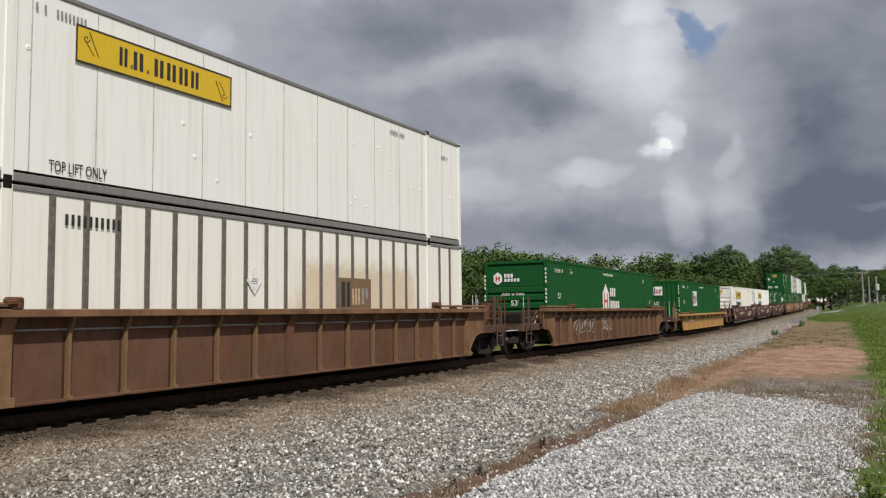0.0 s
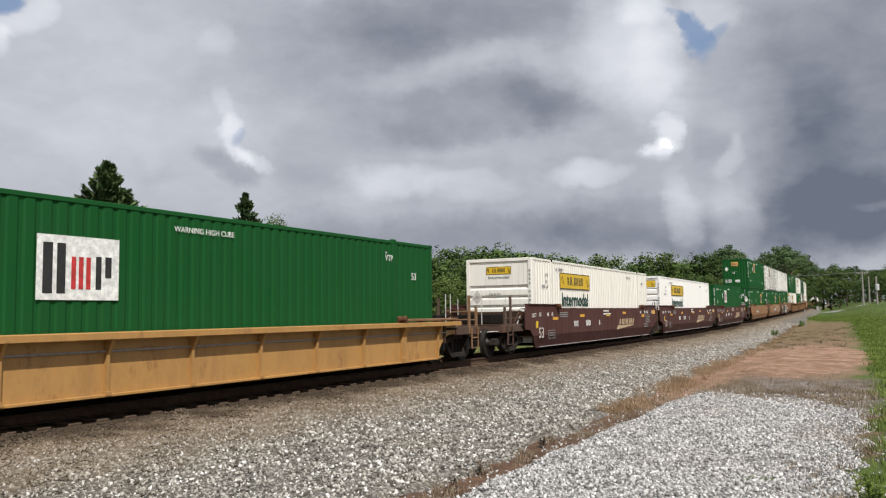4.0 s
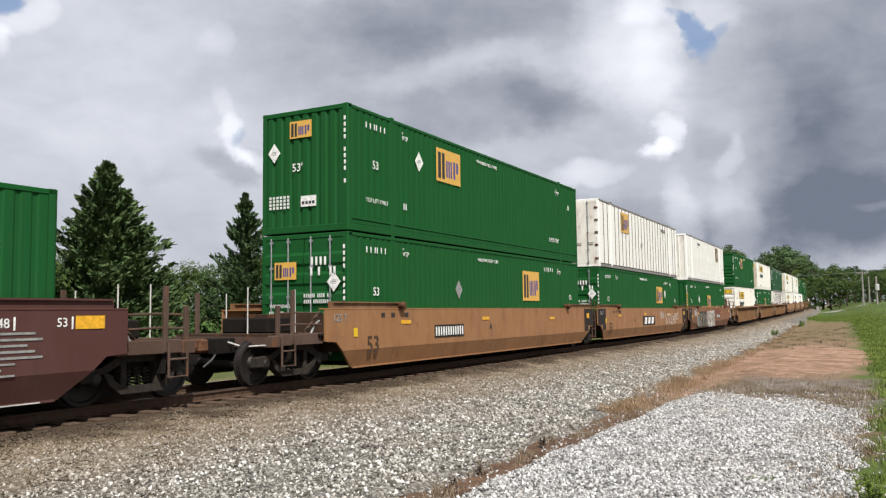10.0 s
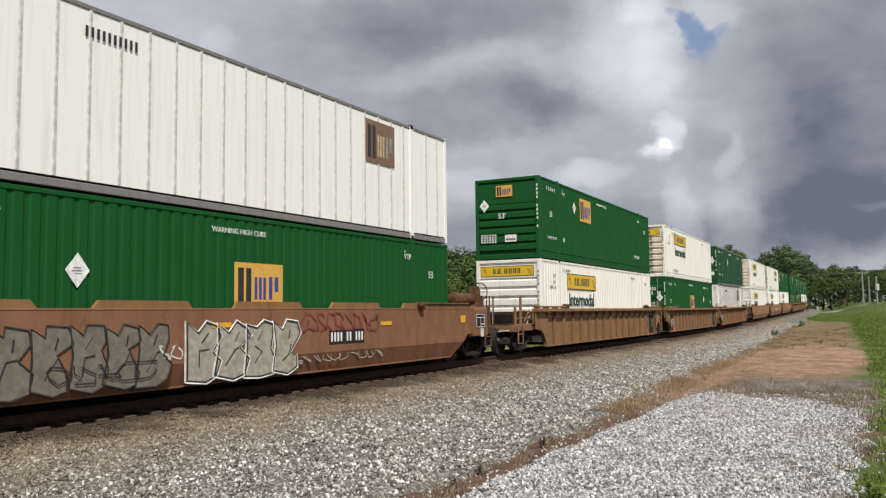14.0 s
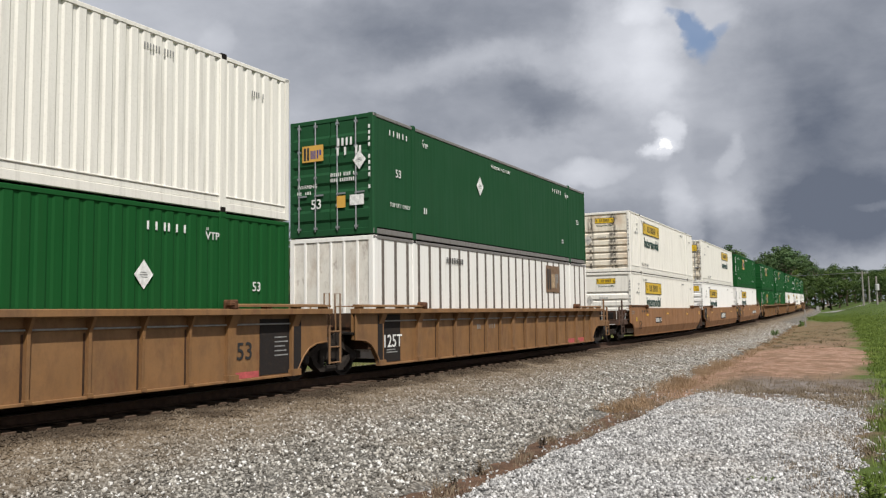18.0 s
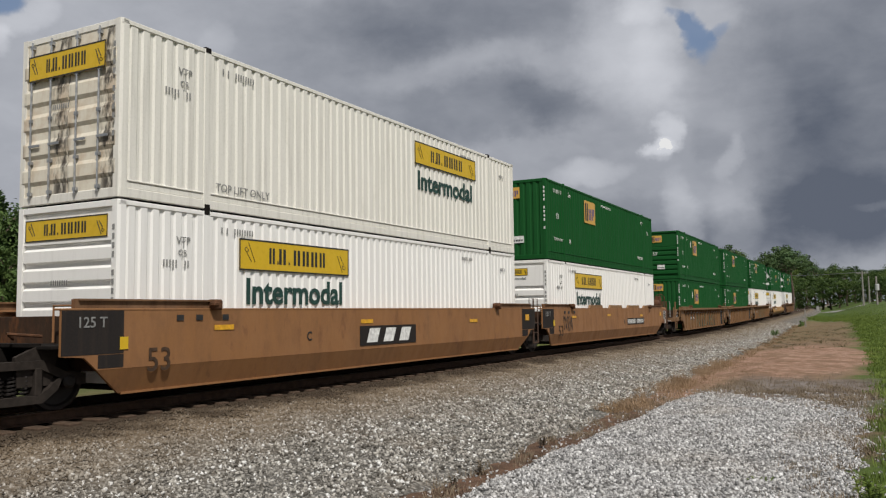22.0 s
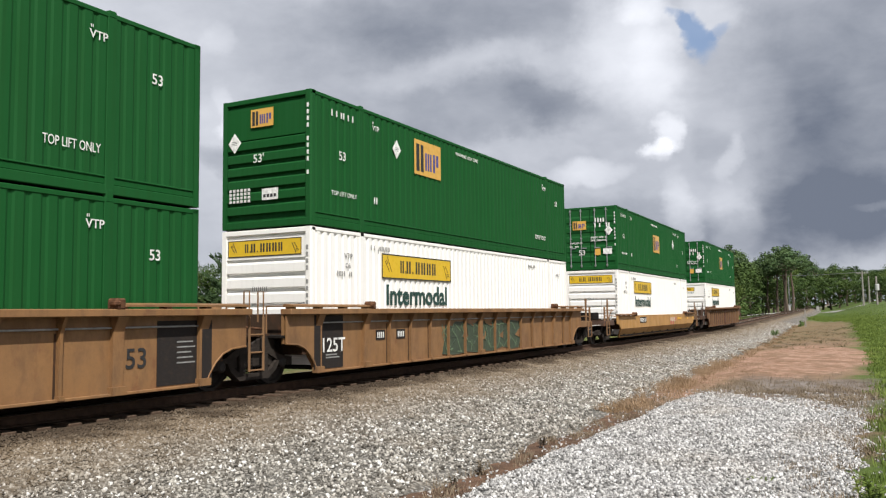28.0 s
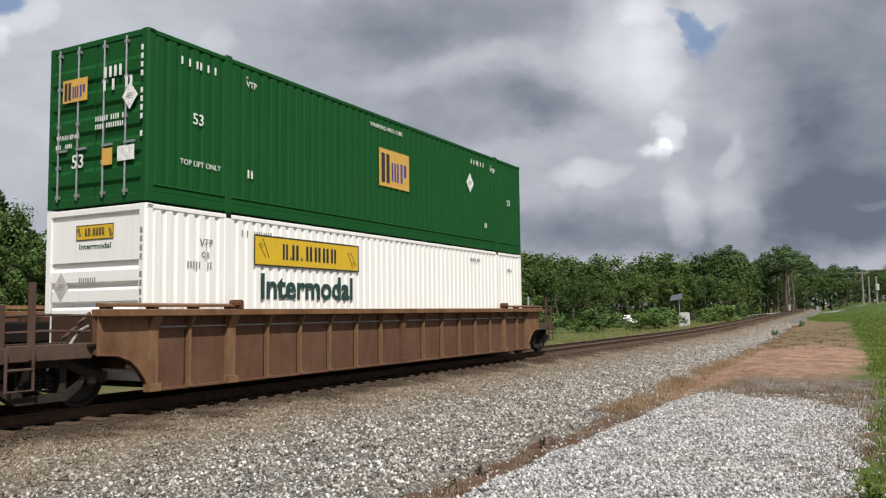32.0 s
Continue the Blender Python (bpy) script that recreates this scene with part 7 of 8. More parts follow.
emp_box(19, 1, "door", -0.82, 1.22, (("diamond", 4.22, 1.95, 0.5, 0.6),), "green corrugated container with doors, on the last car", w=1.44, h=0.95)


# ---------------------------------------------------------------- trees
def leaf_skin(name, a, bcol):
    m, g, b = surface(name, 0.7)
    r = g.add("ShaderNodeNewGeometry").outputs["Random Per Island"]
    o = g.add("ShaderNodeObjectInfo").outputs["Random"]
    p = g.add("ShaderNodeTexCoord").outputs["Object"]
    n, _ = g.noise(p, 0.8, 3, 0.6)
    c = g.mix(g.math("ADD", g.math("MULTIPLY", r, 0.38), g.ramp(n, 0.34, 0.68, 0.0, 0.58)), a, bcol)
    c = g.mix(g.ramp(o, 0.0, 0.5, 0.45, 0.0), c, tuple(k * 0.8 for k in a))
    c = g.mix(g.ramp(o, 0.6, 1.0, 0.0, 0.35), c, (bcol[0] * 1.25, bcol[1] * 1.08, bcol[2] * 0.9))
    g.put(b.inputs["Base Color"], c)
    return m


M["bark"] = plain("grey_brown_bark", (0.11, 0.085, 0.065), 0.95)
M["leaf"] = leaf_skin("broad_leaves", (0.026, 0.054, 0.014), (0.100, 0.150, 0.040))
M["needle"] = leaf_skin("cedar_needles", (0.030, 0.060, 0.024), (0.098, 0.150, 0.056))
M["bush"] = leaf_skin("bush_leaves", (0.036, 0.074, 0.018), (0.110, 0.175, 0.045))


def leaf_mesh(name, centres, radii, per, size, rng, mat):
    """Many small leaf faces in clumps."""
    cs = np.repeat(centres, per, 0)
    rs = np.repeat(radii, per)
    n = len(cs)
    d = rng.normal(size=(n, 3))
    d /= np.linalg.norm(d, axis=1, keepdims=True)
    p = cs + d * (rs * rng.uniform(0.35, 1.0, n) ** 0.6)[:, None] * np.array([1, 1, 0.8])
    a = rng.normal(size=(n, 3)) + np.array([0, 0, 0.2])
    a -= 0.72 * np.sum(a * d, 1, keepdims=True) * d  # most leaves lie along the clump's surface
    a /= np.linalg.norm(a, axis=1, keepdims=True)
    t = np.cross(a, d + 0.01)
    t /= np.linalg.norm(t, axis=1, keepdims=True) + 1e-9
    s = size * rng.uniform(0.6, 1.3, n)[:, None]
    v = np.stack([p - a * s, p + t * s * 0.55, p + a * s, p - t * s * 0.55 + d * s * 0.25], 1).reshape(-1, 3)
    me = bpy.data.meshes.new(name)
    me.from_pydata(v.tolist(), [], (np.arange(n)[:, None] * 4 + np.arange(4)[None]).tolist())
    me.materials.append(mat)
    return me


def cedar_mesh(rng):
    """Boughs that reach outwards and up, each with pointed sprays."""
    n = 235
    f = rng.random(n) ** 0.85
    a = rng.uniform(0, 6.283, n)
    length = (2.85 * (1 - f) ** 0.98 + 0.07) * rng.uniform(0.70, 1.12, n)
    z0 = 0.3 + 7.35 * f
    up = 0.35 + 0.5 * f
    k = 84
    t = rng.uniform(0.25, 1.0, (n, k))
    out = np.stack([np.cos(a), np.sin(a)], 1)
    px = out[:, None, 0] * length[:, None] * t
    py = out[:, None, 1] * length[:, None] * t
    pz = z0[:, None] + up[:, None] * length[:, None] * t * t * 0.9
    w = (0.20 * (1.15 - t) + 0.03) * (0.18 + 0.82 * (1 - f))[:, None]
    off = rng.normal(size=(n, k, 3)) * w[..., None] * np.array([1, 1, 0.7])
    p = (np.stack([px, py, pz], -1) + off).reshape(-1, 3)
    d = np.repeat(np.stack([out[:, 0], out[:, 1], up + 0.25], 1), k, 0) + rng.normal(size=(n * k, 3)) * 0.55
    d /= np.linalg.norm(d, axis=1, keepdims=True)
    s = np.cross(d, rng.normal(size=(n * k, 3)))
    s /= np.linalg.norm(s, axis=1, keepdims=True) + 1e-9
    ln = rng.uniform(0.07, 0.16, (n * k, 1))
    v = np.stack([p - d * ln, p + s * ln * 0.34, p + d * ln, p - s * ln * 0.34], 1).reshape(-1, 3)
    me = bpy.data.meshes.new("crown")
    me.from_pydata(v.tolist(), [], (np.arange(n * k)[:, None] * 4 + np.arange(4)[None]).tolist())
    me.materials.append(M["needle"])
    return me


def trunk_mesh(h, r, limbs, rng):
    b = Build()
    pts = [(0.12 * math.sin(k * 1.3), 0.10 * math.cos(k * 1.7) - 0.1, h * k / 5) for k in range(6)]
    for i in range(5):
        q = [Vector(pts[i]), Vector(pts[i + 1])]
        n = 8
        ring = []
        for j, p in enumerate(q):
            rr = r * (1 - 0.8 * (i + j) / 5)
            ring += [(p.x + rr * math.cos(2 * math.pi * k / n), p.y + rr * math.sin(2 * math.pi * k / n), p.z) for k in range(n)]
        b.raw(ring, [(k, (k + 1) % n, n + (k + 1) % n, n + k) for k in range(n)])
    for x, y, z in limbs:
        z0 = max(h * 0.18, z - 0.35 * math.hypot(x, y) - 0.5)
        b.tube([(0, 0, z0), (x * 0.5, y * 0.5, (z0 + z) / 2 + 0.15), (x, y, z)], r * 0.22, 5)
    return b.mesh("trunk", M["bark"])


def tree_kinds():
    """Meshes of a few trees of each kind, in metres: (trunk, crown, height)."""
    kinds = {"broad": [], "wood": [], "cedar": [], "pine": [], "bush": []}
    for i in range(7):
        rng = np.random.default_rng(60 + i)
        n = 30 + 3 * i
        ang, el = rng.uniform(0, 6.283, n), rng.uniform(-0.35, 1.0, n)
        rad = 2.6 * np.sqrt(1 - np.clip(el, -1, 1) ** 2 * 0.75) * rng.uniform(0.35, 1.05, n)
        cen = np.stack([rad * np.cos(ang), rad * np.sin(ang), 4.9 + (2.7 + 0.2 * i) * el + rng.uniform(-0.7, 0.5, n)], 1)
        low = np.stack([rng.uniform(-2.2, 2.2, 8), rng.uniform(-2.2, 2.2, 8), rng.uniform(0.8, 2.8, 8)], 1)
        cen = np.concatenate([cen, low])
        me = leaf_mesh("crown", cen, rng.uniform(0.45, 1.30, len(cen)), 170, 0.105, rng, M["leaf"])
        tk = trunk_mesh(6.0, 0.24, cen[:7], rng)
        kinds["broad"].append((tk, me, 9.3))
        # the same tree with fewer, larger leaves, for the wood far off
        kinds["wood"].append((tk, leaf_mesh("crown", cen, rng.uniform(0.45, 1.30, len(cen)), 64, 0.155, rng, M["leaf"]), 9.3))
    for i in range(3):
        rng = np.random.default_rng(80 + i)
        kinds["cedar"].append((trunk_mesh(7.2, 0.2, [], rng), cedar_mesh(rng), 7.9))
    for i in range(3):
        rng = np.random.default_rng(90 + i)
        n = 26
        ang = rng.uniform(0, 6.283, n)
        rad = 2.6 * np.sqrt(rng.random(n))
        cen = np.stack([rad * np.cos(ang), rad * np.sin(ang), 10.8 + rng.uniform(-2.6, 2.4, n) * (1 - rad / 4.2)], 1)
        me = leaf_mesh("crown", cen, rng.uniform(0.6, 1.15, n), 70, 0.20, rng, M["needle"])
        kinds["pine"].append((trunk_mesh(12.0, 0.25, cen[:8], rng), me, 13.8))
    for i in range(2):
        rng = np.random.default_rng(100 + i)
        cen = np.stack([rng.uniform(-1.2, 1.2, 12), rng.uniform(-1.2, 1.2, 12), rng.uniform(0.3, 1.6, 12)], 1)
        me = leaf_mesh("crown", cen, rng.uniform(0.45, 0.8, 12), 60, 0.13, rng, M["bush"])
        kinds["bush"].append((trunk_mesh(1.2, 0.06, cen[:5], rng), me, 2.2))
    return kinds


KINDS = tree_kinds()
TREE_LABELS = {"wood": "leafy green broadleaf tree in the far wood", "broad": "leafy green broadleaf tree at the wood's edge", "cedar": "dark green conical cedar tree behind the track", "pine": "tall pine with bare trunk and high crown", "bush": "pale green bush at the wood's edge"}


def plant(kind, x, y, height, seed, wide=1.0):
    rng = random.Random(seed)
    tk, cr, h = KINDS[kind][seed % len(KINDS[kind])]
    k = height / h
    z = float(ground_z(np.array(x), np.array(y))) - 0.05
    m = Matrix.Translation((x, y, z)) @ Matrix.Rotation(rng.uniform(0, 6.28), 4, "Z") @ Matrix.Diagonal((k * wide, k * wide, k, 1))
    t = thing("bush" if kind == "bush" else "tree", TREE_LABELS[kind], "bush" if kind == "bush" else "tree", "trees behind the railway", m)
    part("trunk", tk, None, t)
    part("crown", cr, None, t)
    return t


def bearing(px, dist):
    """A place on the ground at a distance, seen at a share px of the view's width (-1 to 1)."""
    d = gaze(px, 0.0)
    f = Vector((d.x, d.y)).normalized() * dist
    return f.x, f.y


# cedars and shrubs behind the near stretch of track
for i, (px, dist, h, kind, wide) in enumerate(((-0.762, 40, 9.75, "cedar", 1.36), (-0.725, 41, 8.7, "cedar", 1.25), (-0.80, 39, 7.6, "cedar", 1.2), (-0.66, 42, 5.2, "broad", 1.0), (-0.985, 37, 7.6, "broad", 0.95), (-1.03, 39, 8.4, "cedar", 1.3), (-0.96, 39.5, 7.2, "cedar", 1.35), (-0.99, 35.5, 5.4, "broad", 1.1), (-0.93, 38, 6.3, "cedar", 1.2), (-1.12, 42, 8.4, "cedar", 1.0), (-0.447, 52, 10.3, "cedar", 0.95),
                                               (-0.39, 54, 9.5, "broad", 0.75), (-0.42, 53, 7.4, "broad", 0.8), (-0.60, 62, 6.5, "broad", 1.15), (-0.545, 60, 6.1, "broad", 1.15), (-0.50, 63, 6.6, "broad", 1.1), (-0.635, 60, 5.8, "broad", 1.1), (-0.66, 58, 5.4, "cedar", 1.0), (-0.685, 50, 6.6, "cedar", 1.0), (-0.90, 46, 5.6, "broad", 0.9), (-0.86, 52, 6.5, "broad", 1.0), (-0.34, 62, 5.2, "broad", 1.0),
                                               (-0.57, 50, 2.6, "bush", 1.3), (-0.48, 50, 2.6, "bush", 1.3), (-0.63, 48, 2.5, "bush", 1.3), (-1.25, 40, 7.0, "broad", 1.0), (-0.26, 70, 6.0, "broad", 1.0), (-0.18, 74, 6.2, "broad", 1.0), (-0.10, 80, 6.6, "broad", 1.0))):
    plant(kind, *bearing(px, dist), h, 300 + i, wide)
# the wood along the far side of the track
rng = random.Random(12)
SKYLINE = ((-0.1, 108), (0.08, 112), (0.17, 117), (0.28, 112), (0.34, 101), (0.40, 90), (0.46, 94), (0.52, 103), (0.57, 106), (0.605, 96), (0.67, 86), (0.71, 86), (0.81, 90), (0.85, 82), (0.92, 77), (1.1, 74))


def rise_over(px, dist, off, zb):
    """The height of a tree at zb whose top stands off above the level of the eye, on the chart of the view (thousandths of the lens)."""
    cos = 1 / math.sqrt(1 + (px * math.tan(radians(56.77) / 2)) ** 2)
    return dist * cos * off / 1451 + EYE.z - zb


def plant_to(kind, px, dist, off, seed, wide=1.0):
    x, y = bearing(px, dist)
    return plant(kind, x, y, rise_over(px, dist, off, float(ground_z(np.array(x), np.array(y)))), seed, wide)


def skyline(px):
    return float(np.interp(px, [a for a, _ in SKYLINE], [b for _, b in SKYLINE]))


for row, base in ((0, 0.0), (1, 9.0), (2, 19.0)):
    px = -0.05
    while px < 0.68:
        t = max(0.0, (px + 0.05) / 0.7)
        dist = 92 + 62 * t ** 1.3 + base + rng.uniform(-3, 3)
        plant_to("wood", px, dist, skyline(px) * (0.70 if row == 0 else 1.02) * rng.uniform(0.84, 1.06), int(px * 1000) + row * 77 + 900, 1.15 if row == 0 else 1.3)
        px += rng.uniform(0.026, 0.042)
for i, (px, dist, off) in enumerate(((0.630, 165, 113), (0.650, 170, 112), (0.640, 175, 120), (0.765, 185, 117), (0.750, 190, 108), (0.783, 190, 112), (0.772, 180, 106), (0.768, 195, 118), (0.700, 190, 90), (0.730, 190, 88), (0.690, 185, 88), (0.715, 195, 90))):
    plant_to("pine", px, dist, off, 500 + i, 1.3)
for i in range(32):
    px = 0.50 + 0.0185 * i
    plant_to("wood", px, (172 + 2 * i if px < 0.76 else 245) + rng.uniform(-6, 6), 58 + rng.uniform(-8, 8), 700 + i, 1.35)
for i in range(36):
    px = 0.66 + 0.0145 * i
    d = rng.uniform(280, 340) if px < 0.76 or px > 0.90 else rng.uniform(480, 540)
    plant_to("wood" if i % 3 else "pine", px, d, skyline(px) * rng.uniform(0.92, 1.04), 800 + i, 1.5 if d < 400 else 1.0)
for i, (px, dist) in enumerate(((0.372, 108), (0.475, 98), (0.60, 116), (0.462, 94), (0.62, 122), (0.345, 94), (0.438, 99), (0.36, 92), (0.30, 90), (0.25, 88), (0.64, 126))):
    plant("bush", *bearing(px, dist), 2.4 + 0.8 * math.sin(i * 2.1), 600 + i, 1.4)


# ---------------------------------------------------------------- grasses and weeds
def blades(name, px, py, h, width, mat, label, seed, spread=0.35):
    """Thin bent blades as one mesh."""
    rng2 = np.random.default_rng(seed)
    n = len(px)
    pz = ground_z(px, py) - 0.02
    a = rng2.uniform(0, 6.283, n)
    lean = rng2.uniform(0.05, spread, n) * h
    dx, dy = np.cos(a), np.sin(a)
    wx, wy = -dy * width / 2, dx * width / 2
    base = np.stack([px, py, pz], 1)
    side = np.stack([wx, wy, np.zeros(n)], 1)
    mid = base + np.stack([dx * lean * 0.35, dy * lean * 0.35, h * 0.6], 1)
    tip = base + np.stack([dx * lean, dy * lean, h], 1)
    v = np.stack([base - side, base + side, mid + side * 0.7, mid - side * 0.7, tip], 1).reshape(-1, 3)
    k = np.arange(n)[:, None] * 5
    me = bpy.data.meshes.new(name)
    me.from_pydata(v.tolist(), [], (k + np.array([0, 1, 2, 3])).tolist() + (k + np.array([3, 2, 4])).tolist())
    me.materials.append(mat)
    return tagged(new(name, me), label, "grass", kind="stuff")


M["grass_blade"] = leaf_skin("green_grass_blades", (0.062, 0.098, 0.017), (0.175, 0.23, 0.05))
M["tuft_blade"] = leaf_skin("olive_tuft_blades", (0.070, 0.066, 0.030), (0.150, 0.125, 0.062))
M["pale_grass_blade"] = leaf_skin("pale_grass_blades", (0.085, 0.110, 0.036), (0.205, 0.225, 0.090))
M["straw_blade"] = leaf_skin("straw_blades", (0.150, 0.108, 0.072), (0.290, 0.215, 0.145))
M["dry_blade"] = leaf_skin("dry_grass_blades", (0.17, 0.108, 0.062), (0.32, 0.215, 0.12))
M["weed_blade"] = leaf_skin("dull_weed_stems", (0.095, 0.076, 0.056), (0.22, 0.18, 0.13))


def meadow_edge(y):
    return -0.25 - 0.03 * np.maximum(0, y - 18) - 0.02 * np.maximum(0, y - 45) - 0.14 * np.maximum(0, y - 92)


def grow():
    r = np.random.default_rng(21)
    n = 75000
    y = 7 + 150 * r.random(n) ** 2.4
    x = meadow_edge(y) + 0.35 * ripple(y, y * 0.7, 1) + r.exponential(1.5, n) - 0.2 * r.random(n) ** 2 + 0.1
    h = r.uniform(0.03, 0.15, n) ** 1.3 * 1.6 * (1 + 0.003 * y)
    blades("meadow_grass", x, y, h, 0.010 + 0.0006 * y, M["grass_blade"], "green meadow grass at the edge of the gravel", 1)
    # straw-coloured grass between ballast and clay, and round the clay
    n = 40000
    y = 16.5 + 80 * r.random(n) ** 1.5
    toe = np.interp(y, _Y, _X) + toe_u(y)
    x = toe + r.random(n) ** 2.2 * np.minimum(1.0 + 0.13 * (y - 17), 8.5) + 0.25 * ripple(y * 1.3, y, 2)
    bare = ((x + 3.0) / 2.1) ** 2 + ((y - 37) / 12.0) ** 2 + 0.6 * ripple(x * 1.7, y * 0.6, 3) + 0.45 * r.normal(size=n) < 0.8
    thick = ripple(x * 1.4, y * 0.6, 5) + r.normal(size=n) * 0.35 > 0.08
    keep = ~bare & (x < meadow_edge(y) + r.exponential(0.7, n)) & thick & ((y > 20.5) | (x < -4.75))
    x, y = x[keep], y[keep]
    blades("dry_grass", x, y, r.uniform(0.02, 0.070, len(x)) * (1 + 1.6 * (x < toe[keep] + 1.1)), 0.005 + 0.00035 * y, M["dry_blade"], "straw-coloured dry grass along the ballast", 2, 0.9)
    n = 16000
    y = 17.2 + 17 * r.random(n) ** 1.3
    x = np.interp(y, _Y, _X) + toe_u(y) + 0.15 + np.abs(r.normal(size=n)) * 0.45
    keep = ripple(x * 1.3, y * 0.8, 13) + 0.3 * r.normal(size=n) > 0.0
    blades("straw_clumps", x[keep], y[keep], r.uniform(0.04, 0.19, int(keep.sum())), 0.009, M["straw_blade"], "taller straw-coloured clumps at the foot of the ballast", 6, 0.7)
    # low dark tufts where the dry ground meets the meadow's foot
    n = 15000
    y = 44 + 34 * r.random(n)
    x = -9.5 + 7.5 * r.random(n)
    keep = (ripple(x * 1.1, y * 0.45, 11) + 0.25 * r.normal(size=n) > 0.42) & (x < meadow_edge(y)) & (x > np.interp(y, _Y, _X) + toe_u(y) + 0.3)
    blades("dry_tufts", x[keep], y[keep], r.uniform(0.04, 0.16, int(keep.sum())), 0.022, M["tuft_blade"], "low olive tufts on the dry verge", 4, 0.9)
    # long grass beyond the track
    n = 42000
    y = 30 + 105 * r.random(n)
    x = np.interp(y, _Y, _X) - 5.2 - r.exponential(4.0, n)
    keep = ripple(x * 0.5, y * 0.3, 12) + 0.5 * r.normal(size=n) > -0.1
    blades("lineside_grass", x[keep], y[keep], r.uniform(0.08, 0.42, int(keep.sum())), 0.03, M["pale_grass_blade"], "pale green long grass beyond the track", 5, 0.6)
    # dull weeds in the ditch and at the edges of the gravel
    n = 9000
    y = 6 + 14 * r.random(n)
    x = np.interp(y, _Y, _X) + 7.55 + 0.25 * r.normal(size=n)
    keep = ripple(x * 2, y * 1.9, 7) > 0.05
    n2 = 26000
    x2 = -4.3 + 4.0 * r.random(n2)
    y2 = 22.0 + 2.0 * r.normal(size=n2) - 0.3 * (x2 + 2)
    keep2 = ripple(x2 * 1.5, y2, 8) + 0.5 * r.normal(size=n2) > 0.15
    x3 = -0.75 + 0.35 * r.normal(size=n2)
    y3 = 9 + 11 * r.random(n2)
    keep3 = ripple(x3 * 2.5, y3 * 1.2, 9) + 0.4 * r.normal(size=n2) > 0.35
    x, y = np.concatenate([x[keep], x2[keep2], x3[keep3]]), np.concatenate([y[keep], y2[keep2], y3[keep3]])
    blades("ditch_weeds", x, y, r.uniform(0.02, 0.13, len(x)), 0.010, M["weed_blade"], "dull brown weeds in the ditch and round the gravel", 3, 1.0)


grow()


def weed(px, py, h, leaves, mat, label, seed, width=0.05):
    """A single plant: a stem with narrow leaves all the way up."""
    rng2 = random.Random(seed)
    z = float(ground_z(np.array(px), np.array(py)))
    w = thing("weed", label, "weed", "weeds", Matrix.Translation((px, py, z)))
    for s in range(3):
        ox, oy = rng2.uniform(-0.06, 0.06), rng2.uniform(-0.06, 0.06)
        hh = h * rng2.uniform(0.6, 1.0)
        part("stem", Build().tube([(ox, oy, -0.05), (ox * 1.4, oy * 1.4, hh * 0.5), (ox * 2, oy * 2, hh)], 0.006, 5), mat, w)
        b = Build()
        for k in range(leaves):
            f = 0.15 + 0.85 * k / leaves
            a = k * 2.4 + s
            d = Vector((math.cos(a), math.sin(a), 0.55))
            p = Vector((ox * (1 + f), oy * (1 + f), hh * f))
            q = Vector((-math.sin(a), math.cos(a), 0)) * width * 0.5
            ln = h * 0.32 * (1.1 - 0.6 * f)
            b.raw([p, p + d * ln * 0.5 + q, p + d * ln + Vector((0, 0, -0.12 * ln)), p + d * ln * 0.5 - q], [(0, 1, 2, 3)])
        part("leaves", b, mat, w, "narrow green leaves")


weed(-0.20, 8.9, 0.38, 16, M["grass_blade"], "tall green leafy weed at the gravel edge", 1)
weed(-0.30, 9.4, 0.24, 12, M["grass_blade"], "green leafy weed at the gravel edge", 2)
for i, (x, y, h) in enumerate(((-1.32, 9.75, 0.10), (-1.42, 9.85, 0.08), (-1.25, 9.9, 0.07))):
    weed(x, y, h, 9, M["grass_blade"], "small pale green weed on the gravel", 5 + i, 0.03)
weed(-4.82, 12.0, 0.22, 12, M["weed_blade"], "dull green weed in the ditch", 9)
weed(-4.75, 9.7, 0.20, 10, M["weed_blade"], "dull green weed in the ditch", 10)
weed(-4.7, 8.9, 0.16, 10, M["weed_blade"], "dull green weed in the ditch", 11)
plant("bush", *bearing(0.741, 66), 0.65, 41, 0.7)
plant("bush", *bearing(0.801, 93), 0.85, 42, 0.6)


# ---------------------------------------------------------------- lineside things
def place_at(px, dist):
    x, y = bearing(px, dist)
    return x, y, float(ground_z(np.array(x), np.array(y)))


def signal_cabinet():
    x, y, z = place_at(0.539, 104)
    z = max(z, -0.6)
    c = thing("signal_cabinet", "light grey metal signal cabinet beside the track", "cabinet", place=Matrix.Translation((x, y, z)) @ Matrix.Rotation(radians(18), 4, "Z"))
    part("housing", Build().prism([(-0.62, 0.2), (0.62, 0.2), (0.62, 1.55), (0.50, 1.78), (-0.50, 1.78), (-0.62, 1.55)], "y", -0.45, 0.45), M["cabinet"], c)
    part("plinth", Build().box(-0.66, 0.66, -0.48, 0.48, -0.2, 0.2, 0.02), M["concrete"], c, "concrete plinth")
    part("vent", Build().box(-0.38, 0.38, -0.47, -0.45, 0.5, 0.95), M["ink_grey"], c, "dark vent panel")
    part("door_seam", Build().box(-0.012, 0.012, -0.462, -0.45, 0.98, 1.6), M["ink_grey"], c)
    return c


